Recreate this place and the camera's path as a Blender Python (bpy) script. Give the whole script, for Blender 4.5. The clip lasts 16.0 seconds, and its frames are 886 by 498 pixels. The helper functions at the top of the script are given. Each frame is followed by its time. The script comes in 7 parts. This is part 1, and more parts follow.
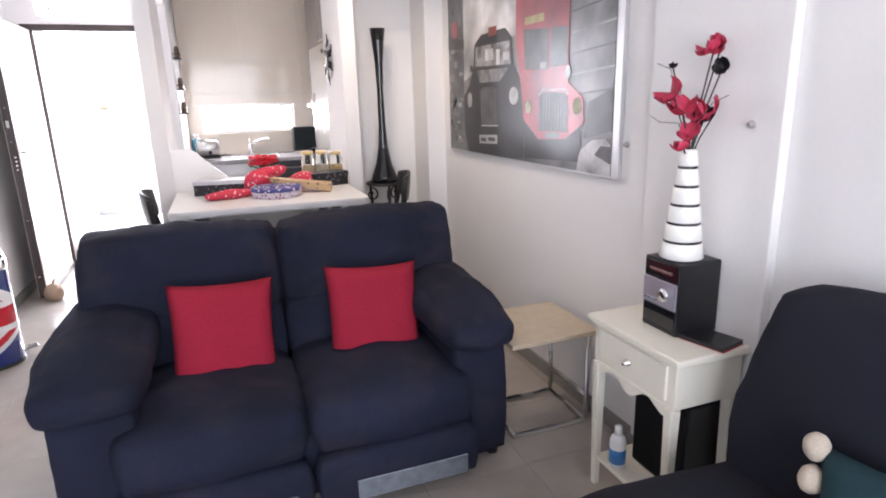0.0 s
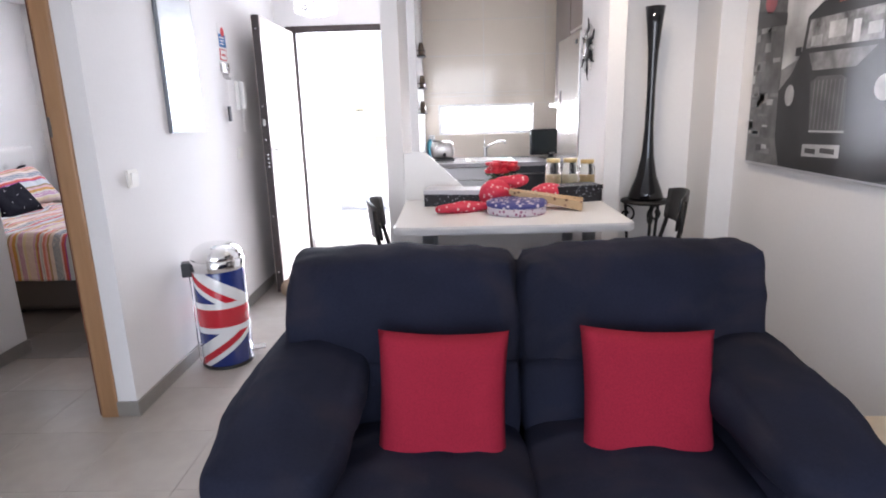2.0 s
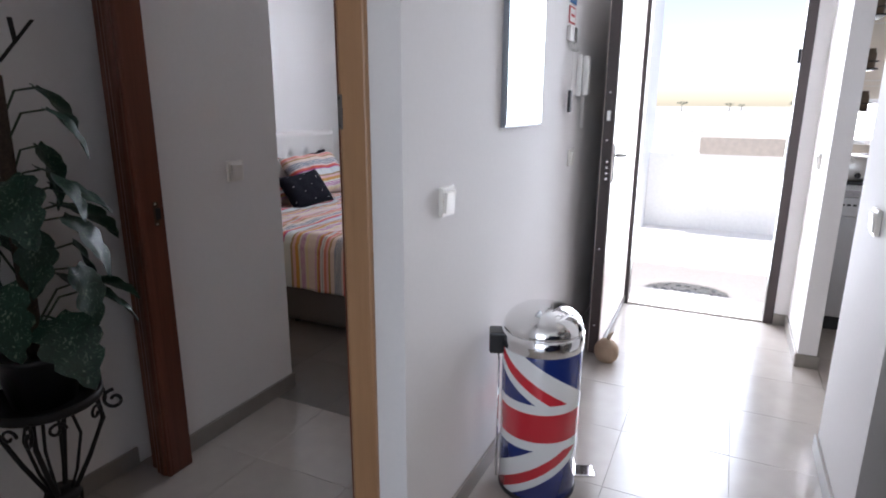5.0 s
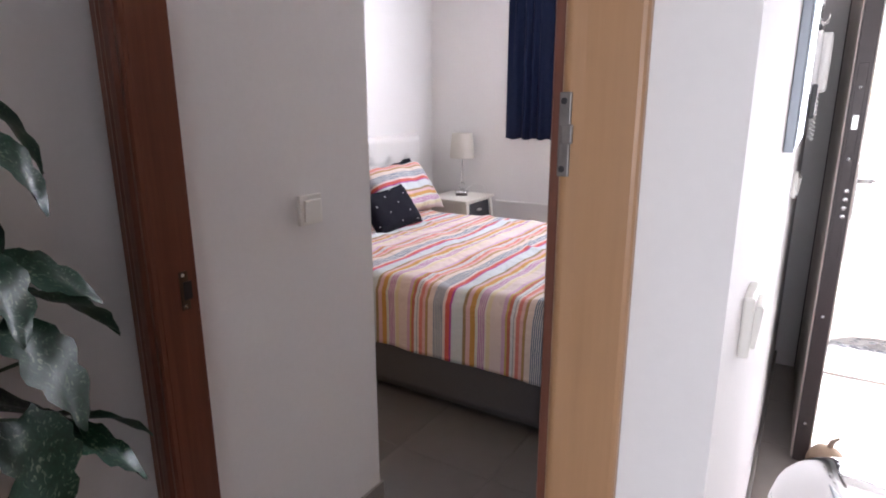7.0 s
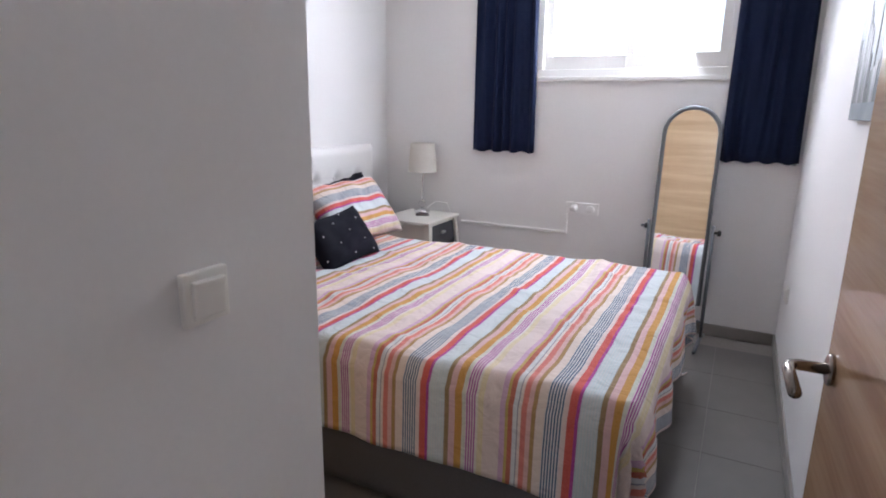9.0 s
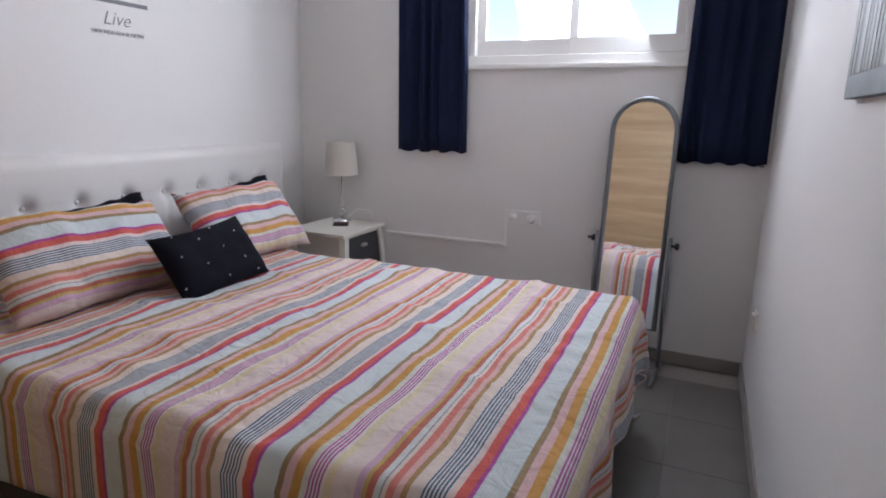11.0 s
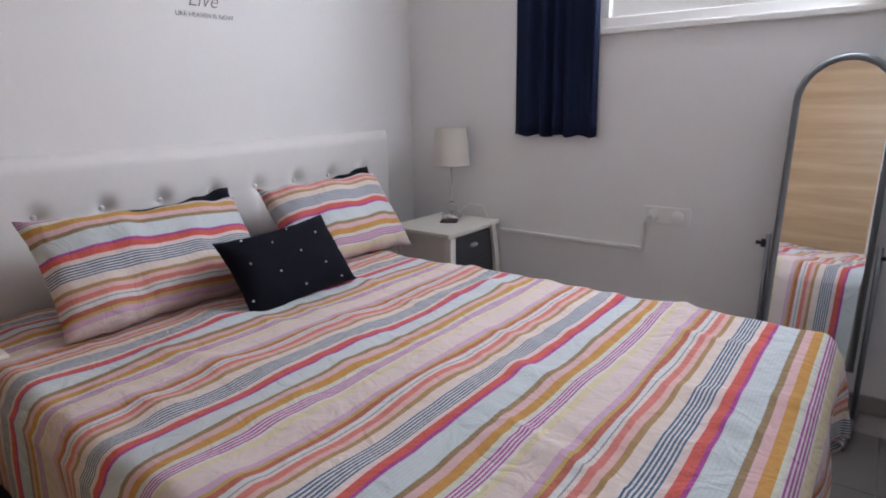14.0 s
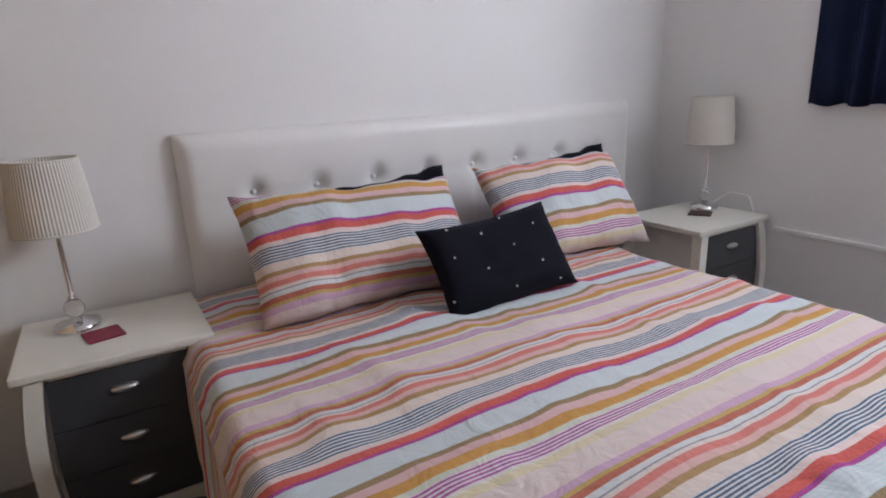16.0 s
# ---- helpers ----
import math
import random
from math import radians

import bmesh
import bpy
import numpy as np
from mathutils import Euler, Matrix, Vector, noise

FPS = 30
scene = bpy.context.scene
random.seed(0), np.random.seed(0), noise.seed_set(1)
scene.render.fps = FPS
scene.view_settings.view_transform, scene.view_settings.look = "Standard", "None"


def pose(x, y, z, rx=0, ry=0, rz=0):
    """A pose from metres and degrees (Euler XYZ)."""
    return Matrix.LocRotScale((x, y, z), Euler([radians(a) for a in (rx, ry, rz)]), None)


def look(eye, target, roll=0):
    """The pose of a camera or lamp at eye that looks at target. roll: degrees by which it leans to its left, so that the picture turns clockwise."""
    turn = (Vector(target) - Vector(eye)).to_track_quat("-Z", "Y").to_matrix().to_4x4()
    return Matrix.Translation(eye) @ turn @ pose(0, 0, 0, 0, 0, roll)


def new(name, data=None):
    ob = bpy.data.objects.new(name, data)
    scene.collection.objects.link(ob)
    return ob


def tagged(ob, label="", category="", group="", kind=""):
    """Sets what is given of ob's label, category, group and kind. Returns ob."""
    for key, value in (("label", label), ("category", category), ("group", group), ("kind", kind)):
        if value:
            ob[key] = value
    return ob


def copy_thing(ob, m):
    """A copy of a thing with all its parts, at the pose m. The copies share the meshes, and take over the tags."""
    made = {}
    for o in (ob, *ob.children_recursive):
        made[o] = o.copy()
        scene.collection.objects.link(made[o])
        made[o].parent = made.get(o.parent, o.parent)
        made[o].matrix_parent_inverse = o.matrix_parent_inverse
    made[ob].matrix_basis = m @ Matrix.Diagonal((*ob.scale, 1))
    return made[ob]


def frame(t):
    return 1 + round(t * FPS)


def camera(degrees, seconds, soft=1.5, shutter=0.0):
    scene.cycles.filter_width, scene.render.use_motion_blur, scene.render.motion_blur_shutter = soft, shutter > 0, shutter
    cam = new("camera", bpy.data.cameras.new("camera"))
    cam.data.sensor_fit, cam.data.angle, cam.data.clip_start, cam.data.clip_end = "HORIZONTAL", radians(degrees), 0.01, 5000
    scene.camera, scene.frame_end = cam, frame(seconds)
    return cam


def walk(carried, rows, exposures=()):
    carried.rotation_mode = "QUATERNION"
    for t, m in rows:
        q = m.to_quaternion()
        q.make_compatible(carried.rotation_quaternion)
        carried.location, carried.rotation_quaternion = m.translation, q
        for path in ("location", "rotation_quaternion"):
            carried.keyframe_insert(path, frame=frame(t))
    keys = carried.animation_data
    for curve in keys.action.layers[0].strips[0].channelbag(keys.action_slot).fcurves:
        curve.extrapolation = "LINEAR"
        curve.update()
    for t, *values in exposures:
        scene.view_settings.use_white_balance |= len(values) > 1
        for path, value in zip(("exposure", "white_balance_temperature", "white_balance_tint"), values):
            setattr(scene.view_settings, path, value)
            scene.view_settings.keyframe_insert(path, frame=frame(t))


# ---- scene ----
cam = camera(74.5, 16.0, soft=1.9)
PATH = [
    (0, (1.557, -3.226, 1.423), (2.232, -1.411, 0.922), -1.6),
    (0.5, (1.559, -3.028, 1.416), (2.072, -1.158, 0.927), -2.0),
    (1, (1.558, -2.85, 1.411), (1.902, -0.94, 0.928), -2.0),
    (1.5, (1.555, -2.688, 1.403), (1.719, -0.753, 0.925), -2.0),
    (2, (1.533, -2.515, 1.398), (1.494, -0.572, 0.926), -1.6),
    (2.5, (1.463, -2.34, 1.382), (1.214, -0.412, 0.912), -0.9),
    (3, (1.339, -2.139, 1.403), (0.942, -0.238, 0.924), -0.1),
    (3.5, (1.209, -1.951, 1.391), (0.694, -0.08, 0.91), 0.2),
    (4, (1.056, -1.704, 1.398), (0.418, 0.127, 0.906), 0.3),
    (4.5, (0.901, -1.483, 1.381), (0.144, 0.304, 0.894), 0.2),
    (5, (0.723, -1.263, 1.383), (-0.122, 0.484, 0.898), 0.2),
    (7.5, (-0.102, -0.456, 1.394), (-1.152, 1.176, 0.909), -0.2),
    (8, (-0.238, -0.305, 1.384), (-1.255, 1.351, 0.912), 0.2),
    (8.5, (-0.313, -0.176, 1.399), (-1.284, 1.507, 0.925), 0.4),
    (9, (-0.4, -0.05, 1.392), (-1.282, 1.683, 0.924), 0.8),
    (9.5, (-0.406, 0.074, 1.368), (-1.21, 1.848, 0.914), 1.1),
    (12, (-0.381, 0.908, 1.319), (-1.171, 2.689, 0.868), 1.1),
    (12.5, (-0.437, 0.994, 1.312), (-1.251, 2.762, 0.854), 1.0),
    (13, (-0.464, 1.035, 1.288), (-1.38, 2.753, 0.829), 0.6),
    (13.5, (-0.47, 1.064, 1.27), (-1.534, 2.693, 0.807), -0.4),
    (14, (-0.524, 1.078, 1.29), (-1.707, 2.614, 0.797), -1.1),
    (14.5, (-0.51, 1.133, 1.285), (-1.844, 2.533, 0.776), -1.8),
    (15, (-0.534, 1.205, 1.292), (-1.989, 2.468, 0.754), -2.3),
    (15.5, (-0.708, 1.215, 1.253), (-2.239, 2.381, 0.71), -2.2),
    (16, (-0.82, 1.353, 1.261), (-2.484, 2.313, 0.707), -2.6),
]
EXPOSURE = [
    (0.0, 1.20, 6100, 17), (1.0, 1.20, 6050, 17), (2.0, 1.00, 5900, 15), (3.5, 0.60, 5850, 14), (5.0, 0.36, 5850, 13), (7.3, 1.35, 6150, 18), (8.0, 1.52, 5900, 16),
    (9.5, 0.72, 5850, 12), (12.0, 0.38, 5950, 13), (14.0, 0.38, 5950, 13), (16.0, 0.38, 5950, 13),
]
walk(cam, [(t, look(e, g, r)) for t, e, g, r in PATH], EXPOSURE)

# ---- light ----
world = bpy.data.worlds.new("world")
scene.world = world
world.use_nodes = True
wn = world.node_tree
sky = wn.nodes.new("ShaderNodeTexSky")
sky.sky_type = "NISHITA"
sky.sun_disc = False
sky.dust_density = 1.0
sky.sun_elevation = radians(60)
sky.sun_rotation = radians(0)
wn.links.new(sky.outputs[0], wn.nodes["Background"].inputs[0])
wn.nodes["Background"].inputs[1].default_value = 0.15
sun = new("sun", bpy.data.lights.new("sun", "SUN"))
sun.data.energy, sun.data.angle, sun.data.color = 4.5, radians(0.6), (1.0, 0.95, 0.87)
sun.matrix_world = look((0.3, 5.2, 8.0), (0.0, 3.0, 0.0))
scene.view_settings.exposure = 0.0


def window_light(name, x, y, z, aim, w, h, power, color=(1.0, 0.98, 0.96)):
    """Daylight that comes in through one opening."""
    lamp = new(name, bpy.data.lights.new(name, "AREA"))
    lamp.data.shape, lamp.data.size, lamp.data.size_y = "RECTANGLE", w, h
    lamp.data.energy, lamp.data.color = power, color
    lamp.matrix_world = look((x, y, z), aim)
    return lamp


window_light("daylight_front_door", 0.6, 3.35, 1.15, (0.6, 0.0, 0.9), 0.85, 2.0, 57, (0.97, 0.98, 1.0))
window_light("daylight_kitchen_window", 1.88, 3.60, 1.28, (1.88, 0.0, 1.0), 0.9, 0.3, 13)
window_light("daylight_bedroom_window", -1.12, 4.05, 2.02, (-2.6, 1.9, 1.2), 1.15, 0.6, 33, (0.97, 0.98, 1.0))
window_light("daylight_living_window", 1.3, -5.65, 1.3, (1.3, 0.0, 1.1), 2.6, 2.1, 44, (0.96, 0.98, 1.0))


# ---- materials ----
def mat(name, color, rough=0.5, metal=0.0, grain=0.0, scale=30.0, bump=0.0, vary=0.0, spec=0.5, coat=0.0, per_object=0.0, coat_rough=0.03):
    """Plain surface with fine grain, larger soft variation and relief."""
    m = bpy.data.materials.new(name)
    m.use_nodes = True
    nt = m.node_tree
    b = nt.nodes["Principled BSDF"]
    b.inputs["Roughness"].default_value = rough
    b.inputs["Metallic"].default_value = metal
    b.inputs["Specular IOR Level"].default_value = spec
    b.inputs["Coat Weight"].default_value = coat
    b.inputs["Coat Roughness"].default_value = coat_rough
    b.inputs["Base Color"].default_value = (*color, 1)
    co = nt.nodes.new("ShaderNodeTexCoord")
    if grain or vary or per_object:
        fine = nt.nodes.new("ShaderNodeTexNoise")
        fine.inputs["Scale"].default_value = scale
        fine.inputs["Detail"].default_value = 6
        big = nt.nodes.new("ShaderNodeTexNoise")
        big.inputs["Scale"].default_value = 2.3
        big.inputs["Detail"].default_value = 3
        for n in (fine, big):
            nt.links.new(co.outputs["Object"], n.inputs["Vector"])
        val = None
        for n, amount in ((fine, grain), (big, vary)):
            mr = nt.nodes.new("ShaderNodeMapRange")
            mr.inputs["From Min"].default_value, mr.inputs["From Max"].default_value = 0.25, 0.75
            mr.inputs["To Min"].default_value, mr.inputs["To Max"].default_value = 1 - amount, 1 + amount
            nt.links.new(n.outputs["Fac"], mr.inputs["Value"])
            if val is None:
                val = mr.outputs[0]
            else:
                mul = nt.nodes.new("ShaderNodeMath")
                mul.operation = "MULTIPLY"
                nt.links.new(val, mul.inputs[0])
                nt.links.new(mr.outputs[0], mul.inputs[1])
                val = mul.outputs[0]
        if per_object:
            oi = nt.nodes.new("ShaderNodeObjectInfo")
            mr = nt.nodes.new("ShaderNodeMapRange")
            mr.inputs["To Min"].default_value, mr.inputs["To Max"].default_value = 1 - per_object, 1 + per_object
            nt.links.new(oi.outputs["Random"], mr.inputs["Value"])
            mul = nt.nodes.new("ShaderNodeMath")
            mul.operation = "MULTIPLY"
            nt.links.new(val, mul.inputs[0])
            nt.links.new(mr.outputs[0], mul.inputs[1])
            val = mul.outputs[0]
        mix = nt.nodes.new("ShaderNodeVectorMath")
        mix.operation = "SCALE"
        mix.inputs[0].default_value = color
        nt.links.new(val, mix.inputs["Scale"])
        nt.links.new(mix.outputs[0], b.inputs["Base Color"])
        rr = nt.nodes.new("ShaderNodeMapRange")
        rr.inputs["To Min"].default_value, rr.inputs["To Max"].default_value = max(0.02, rough * 0.8), min(1, rough * 1.2)
        nt.links.new(big.outputs["Fac"], rr.inputs["Value"])
        nt.links.new(rr.outputs[0], b.inputs["Roughness"])
    if bump:
        nb = nt.nodes.new("ShaderNodeTexNoise")
        nb.inputs["Scale"].default_value = scale * 2.5
        nb.inputs["Detail"].default_value = 4
        nt.links.new(co.outputs["Object"], nb.inputs["Vector"])
        bp = nt.nodes.new("ShaderNodeBump")
        bp.inputs["Strength"].default_value = bump
        bp.inputs["Distance"].default_value = 0.004
        nt.links.new(nb.outputs["Fac"], bp.inputs["Height"])
        nt.links.new(bp.outputs[0], b.inputs["Normal"])
    return m


def wood(name, dark, light, axis="Z", scale=1.0, rough=0.35):
    """Veneer with long grain along one axis."""
    m = bpy.data.materials.new(name)
    m.use_nodes = True
    nt = m.node_tree
    b = nt.nodes["Principled BSDF"]
    b.inputs["Roughness"].default_value = rough
    co = nt.nodes.new("ShaderNodeTexCoord")
    mp = nt.nodes.new("ShaderNodeMapping")
    st = {"X": (1.2, 22, 22), "Y": (22, 1.2, 22), "Z": (22, 22, 1.2)}[axis]
    mp.inputs["Scale"].default_value = [v * scale for v in st]
    nt.links.new(co.outputs["Object"], mp.inputs[0])
    n1 = nt.nodes.new("ShaderNodeTexNoise")
    n1.inputs["Scale"].default_value, n1.inputs["Detail"].default_value = 1.0, 8
    n1.inputs["Distortion"].default_value = 0.6
    nt.links.new(mp.outputs[0], n1.inputs["Vector"])
    n2 = nt.nodes.new("ShaderNodeTexNoise")
    n2.inputs["Scale"].default_value, n2.inputs["Detail"].default_value = 9.0, 4
    nt.links.new(mp.outputs[0], n2.inputs["Vector"])
    add = nt.nodes.new("ShaderNodeMath")
    add.operation = "MULTIPLY_ADD"
    add.inputs[1].default_value = 0.35
    nt.links.new(n2.outputs["Fac"], add.inputs[0])
    nt.links.new(n1.outputs["Fac"], add.inputs[2])
    cr = nt.nodes.new("ShaderNodeValToRGB")
    cr.color_ramp.elements[0].position, cr.color_ramp.elements[0].color = 0.42, (*dark, 1)
    cr.color_ramp.elements[1].position, cr.color_ramp.elements[1].color = 0.92, (*light, 1)
    nt.links.new(add.outputs[0], cr.inputs[0])
    nt.links.new(cr.outputs[0], b.inputs["Base Color"])
    bp = nt.nodes.new("ShaderNodeBump")
    bp.inputs["Strength"].default_value, bp.inputs["Distance"].default_value = 0.12, 0.002
    nt.links.new(add.outputs[0], bp.inputs["Height"])
    nt.links.new(bp.outputs[0], b.inputs["Normal"])
    return m


def glass(name, rough=0.0, color=(1, 1, 1)):
    m = bpy.data.materials.new(name)
    m.use_nodes = True
    b = m.node_tree.nodes["Principled BSDF"]
    b.inputs["Base Color"].default_value = (*color, 1)
    b.inputs["Transmission Weight"].default_value = 1
    b.inputs["Roughness"].default_value = rough
    b.inputs["IOR"].default_value = 1.45
    return m


M_WALL = mat("wall_paint", (0.80, 0.785, 0.775), 0.75, grain=0.012, scale=60, bump=0.06, vary=0.012, spec=0.3)
M_CEIL = mat("ceiling_paint", (0.84, 0.83, 0.82), 0.85, grain=0.01, scale=50, vary=0.01, spec=0.2)
M_TILE = mat("floor_tile", (0.395, 0.357, 0.324), 0.20, grain=0.05, scale=9, vary=0.05, bump=0.01, per_object=0.025)
# same floor tile, with the bedroom's dimmer light put into a darker colour
M_TILE_SHADED = mat("floor_tile_shaded", (0.150, 0.139, 0.129), 0.32, grain=0.05, scale=9, vary=0.06, bump=0.01, per_object=0.02)
M_GROUT = mat("grout", (0.34, 0.31, 0.285), 0.9, grain=0.1, scale=80)
M_SKIRT = mat("skirting_tile", (0.27, 0.25, 0.225), 0.35, grain=0.05, scale=25, vary=0.04)
# door frame wood, darkened in colour for its shaded left side and linings
M_WOOD_SHADED = wood("red_wood_shaded", (0.080, 0.023, 0.013), (0.19, 0.064, 0.034), "Z", 0.7, 0.3)
M_WOOD = wood("varnished_oak", (0.21, 0.080, 0.036), (0.46, 0.225, 0.105), "Z", 0.7, 0.3)
M_OAK = wood("oak_veneer_door", (0.40, 0.235, 0.115), (0.58, 0.38, 0.20), "Y", 0.8, 0.28)
M_WHITE = mat("white_lacquer", (0.82, 0.81, 0.79), 0.35, grain=0.01, scale=40, vary=0.02)
M_CREAM = mat("cream_painted_wood", (0.80, 0.765, 0.66), 0.4, grain=0.02, scale=50, vary=0.03)
M_METAL = mat("brushed_steel", (0.62, 0.61, 0.59), 0.28, 1.0, grain=0.04, scale=90)
M_CHROME = mat("chrome", (0.85, 0.85, 0.85), 0.07, 1.0)
M_BLACK = mat("black_plastic", (0.012, 0.012, 0.014), 0.35, grain=0.1, scale=80)
M_BLACKGLOSS = mat("black_gloss", (0.008, 0.008, 0.010), 0.08, coat=0.3)
M_IRON = mat("black_iron", (0.012, 0.011, 0.011), 0.5, 0.3, grain=0.15, scale=60, bump=0.1)
M_DKFRAME = mat("dark_brown_steel", (0.055, 0.042, 0.040), 0.4, 0.2, grain=0.08, scale=60)
M_GLASS = glass("window_glass")
M_GREYBASE = mat("grey_upholstery", (0.095, 0.088, 0.090), 0.85, grain=0.12, scale=220, bump=0.25, vary=0.05)


# ---- shapes ----
def finish(bm, name, material, smooth=False):
    me = bpy.data.meshes.new(name)
    bm.normal_update()
    bm.to_mesh(me)
    bm.free()
    for m in material if isinstance(material, (list, tuple)) else [material]:
        me.materials.append(m)
    if smooth:
        for p in me.polygons:
            p.use_smooth = True
    return me


def part(name, bm, material, parent=None, label="", smooth=False):
    """Links a bmesh as one mesh object, under a thing or a part."""
    ob = new(name, finish(bm, name, material, smooth))
    if parent is not None:
        ob.parent = parent
    if label:
        ob["label"] = label
    return ob


def thing(name, label, category, m=None, group=""):
    ob = new(name)
    ob.empty_display_size = 0.1
    if m is not None:
        ob.matrix_world = m
    return tagged(ob, label, category, group)


def box(x0, x1, y0, y1, z0, z1, bevel=0.0, seg=2, bm=None):
    own = bm is None
    b = bmesh.new() if own or bevel else bm
    r = bmesh.ops.create_cube(b, size=1)
    for v in r["verts"]:
        v.co = Vector(((x0 + x1) / 2 + v.co.x * (x1 - x0), (y0 + y1) / 2 + v.co.y * (y1 - y0), (z0 + z1) / 2 + v.co.z * (z1 - z0)))
    if bevel:
        bmesh.ops.bevel(b, geom=list(b.edges), offset=bevel, segments=seg, profile=0.6, affect="EDGES")
    if bevel and not own:
        tmp = bpy.data.meshes.new("tmp")
        b.to_mesh(tmp)
        b.free()
        bm.from_mesh(tmp)
        bpy.data.meshes.remove(tmp)
        return bm
    return b


def lathe(profile, seg=32, bm=None, at=(0, 0, 0), axis="Z"):
    """A turned body from (radius, height) pairs."""
    bm = bm or bmesh.new()
    rings = []
    for r, h in profile:
        ring = []
        for i in range(seg):
            a = 2 * math.pi * i / seg
            p = Vector((r * math.cos(a), r * math.sin(a), h))
            if axis == "X":
                p = Vector((p.z, p.x, p.y))
            elif axis == "Y":
                p = Vector((p.x, p.z, p.y))
            ring.append(bm.verts.new(p + Vector(at)))
        rings.append(ring)
    for a, b in zip(rings, rings[1:]):
        for i in range(seg):
            j = (i + 1) % seg
            bm.faces.new((a[i], a[j], b[j], b[i]))
    for ring, flip in ((rings[0], True), (rings[-1], False)):
        if profile[0 if flip else -1][0] > 1e-4:
            bm.faces.new(ring[::-1] if flip else ring)
    bmesh.ops.recalc_face_normals(bm, faces=bm.faces)
    return bm


def tube(points, r, seg=8, bm=None, closed=False):
    """A round bar along a line of points."""
    bm = bm or bmesh.new()
    pts = [Vector(p) for p in points]
    rings, n = [], len(pts)
    up = Vector((0.13, 0.21, 0.97))
    for i, p in enumerate(pts):
        d = (pts[(i + 1) % n] - pts[i - 1]) if closed else (pts[min(i + 1, n - 1)] - pts[max(i - 1, 0)])
        d.normalize()
        s = d.cross(up)
        if s.length < 0.05:
            s = d.cross(Vector((1, 0, 0)))
        s.normalize()
        q = s.cross(d)
        rr = r[i] if isinstance(r, (list, tuple)) else r
        rings.append([bm.verts.new(p + rr * (math.cos(2 * math.pi * k / seg) * s + math.sin(2 * math.pi * k / seg) * q)) for k in range(seg)])
    pairs = list(zip(rings, rings[1:])) + ([(rings[-1], rings[0])] if closed else [])
    for a, b in pairs:
        for k in range(seg):
            bm.faces.new((a[k], a[(k + 1) % seg], b[(k + 1) % seg], b[k]))
    if not closed:
        bm.faces.new(rings[0])
        bm.faces.new(rings[-1][::-1])
    bmesh.ops.recalc_face_normals(bm, faces=bm.faces)
    return bm


def prism(outline, depth, axis="Y", at=0.0, bm=None):
    """A flat outline (u, v) given a thickness along an axis."""
    bm = bm or bmesh.new()
    def put(u, v, d):
        return {"Y": (u, d, v), "X": (d, u, v), "Z": (u, v, d)}[axis]
    a = [bm.verts.new(put(u, v, at)) for u, v in outline]
    b = [bm.verts.new(put(u, v, at + depth)) for u, v in outline]
    bm.faces.new(a)
    bm.faces.new(b[::-1])
    for i in range(len(a)):
        j = (i + 1) % len(a)
        bm.faces.new((a[j], a[i], b[i], b[j]))
    bmesh.ops.recalc_face_normals(bm, faces=bm.faces)
    return bm


def pad(x0, x1, y0, y1, z0, z1, r=0.06, puff=0.02, n=14, wrinkle=0.006, seed=0.0, bm=None):
    """A soft upholstered block: rounded edges, bulging faces and slight creases."""
    own = bm is None
    b = bmesh.new()
    bmesh.ops.create_cube(b, size=2)
    bmesh.ops.subdivide_edges(b, edges=list(b.edges), cuts=n, use_grid_fill=True)
    c = Vector(((x0 + x1) / 2, (y0 + y1) / 2, (z0 + z1) / 2))
    h = Vector(((x1 - x0) / 2, (y1 - y0) / 2, (z1 - z0) / 2))
    r = min(r, *h)
    for v in b.verts:
        u = v.co.copy()
        inner = Vector([max(-1, min(1, u[i])) * (h[i] - r) for i in range(3)])
        full = Vector([u[i] * h[i] for i in range(3)])
        d = full - inner
        if d.length > 1e-6:
            d = d.normalized() * r
        p = inner + d
        w = [1 - u[i] * u[i] for i in range(3)]
        for i in range(3):
            j, k = (i + 1) % 3, (i + 2) % 3
            p[i] += puff * u[i] * max(0, w[j]) ** 0.5 * max(0, w[k]) ** 0.5
        q = p + c
        nn = noise.noise(q * 7 + Vector((seed, 0, 0))) + 0.5 * noise.noise(q * 17 + Vector((0, seed, 0)))
        v.co = q + d.normalized() * (wrinkle * nn) if d.length > 0 else q
    if own:
        return b
    tmp = bpy.data.meshes.new("tmp")
    b.to_mesh(tmp)
    b.free()
    bm.from_mesh(tmp)
    bpy.data.meshes.remove(tmp)
    return bm


# ---- setting ----
CEIL = 2.55


def structure(name, bm, material, label=""):
    return tagged(part(name, bm, material), label, "", "", "structure")


def wall(name, x0, x1, y0, y1, z0=0.0, z1=CEIL, holes=(), material=None):
    """A wall with real thickness; holes are (a0, a1, z0, z1) along its length."""
    bm = bmesh.new()
    along_x = (x1 - x0) > (y1 - y0)
    a0, a1 = (x0, x1) if along_x else (y0, y1)
    cuts = sorted({a0, a1, *[h[0] for h in holes], *[h[1] for h in holes]})
    for p, q in zip(cuts, cuts[1:]):
        hs = sorted([h for h in holes if h[0] <= p + 1e-6 and h[1] >= q - 1e-6], key=lambda h: h[2])
        z = z0
        spans = []
        for h in hs:
            if h[2] > z:
                spans.append((z, h[2]))
            z = h[3]
        if z < z1:
            spans.append((z, z1))
        for s, e in spans:
            if along_x:
                box(p, q, y0, y1, s, e, bm=bm)
            else:
                box(x0, x1, p, q, s, e, bm=bm)
    bmesh.ops.remove_doubles(bm, verts=bm.verts, dist=0.0005)
    return structure(name, bm, material or M_WALL)


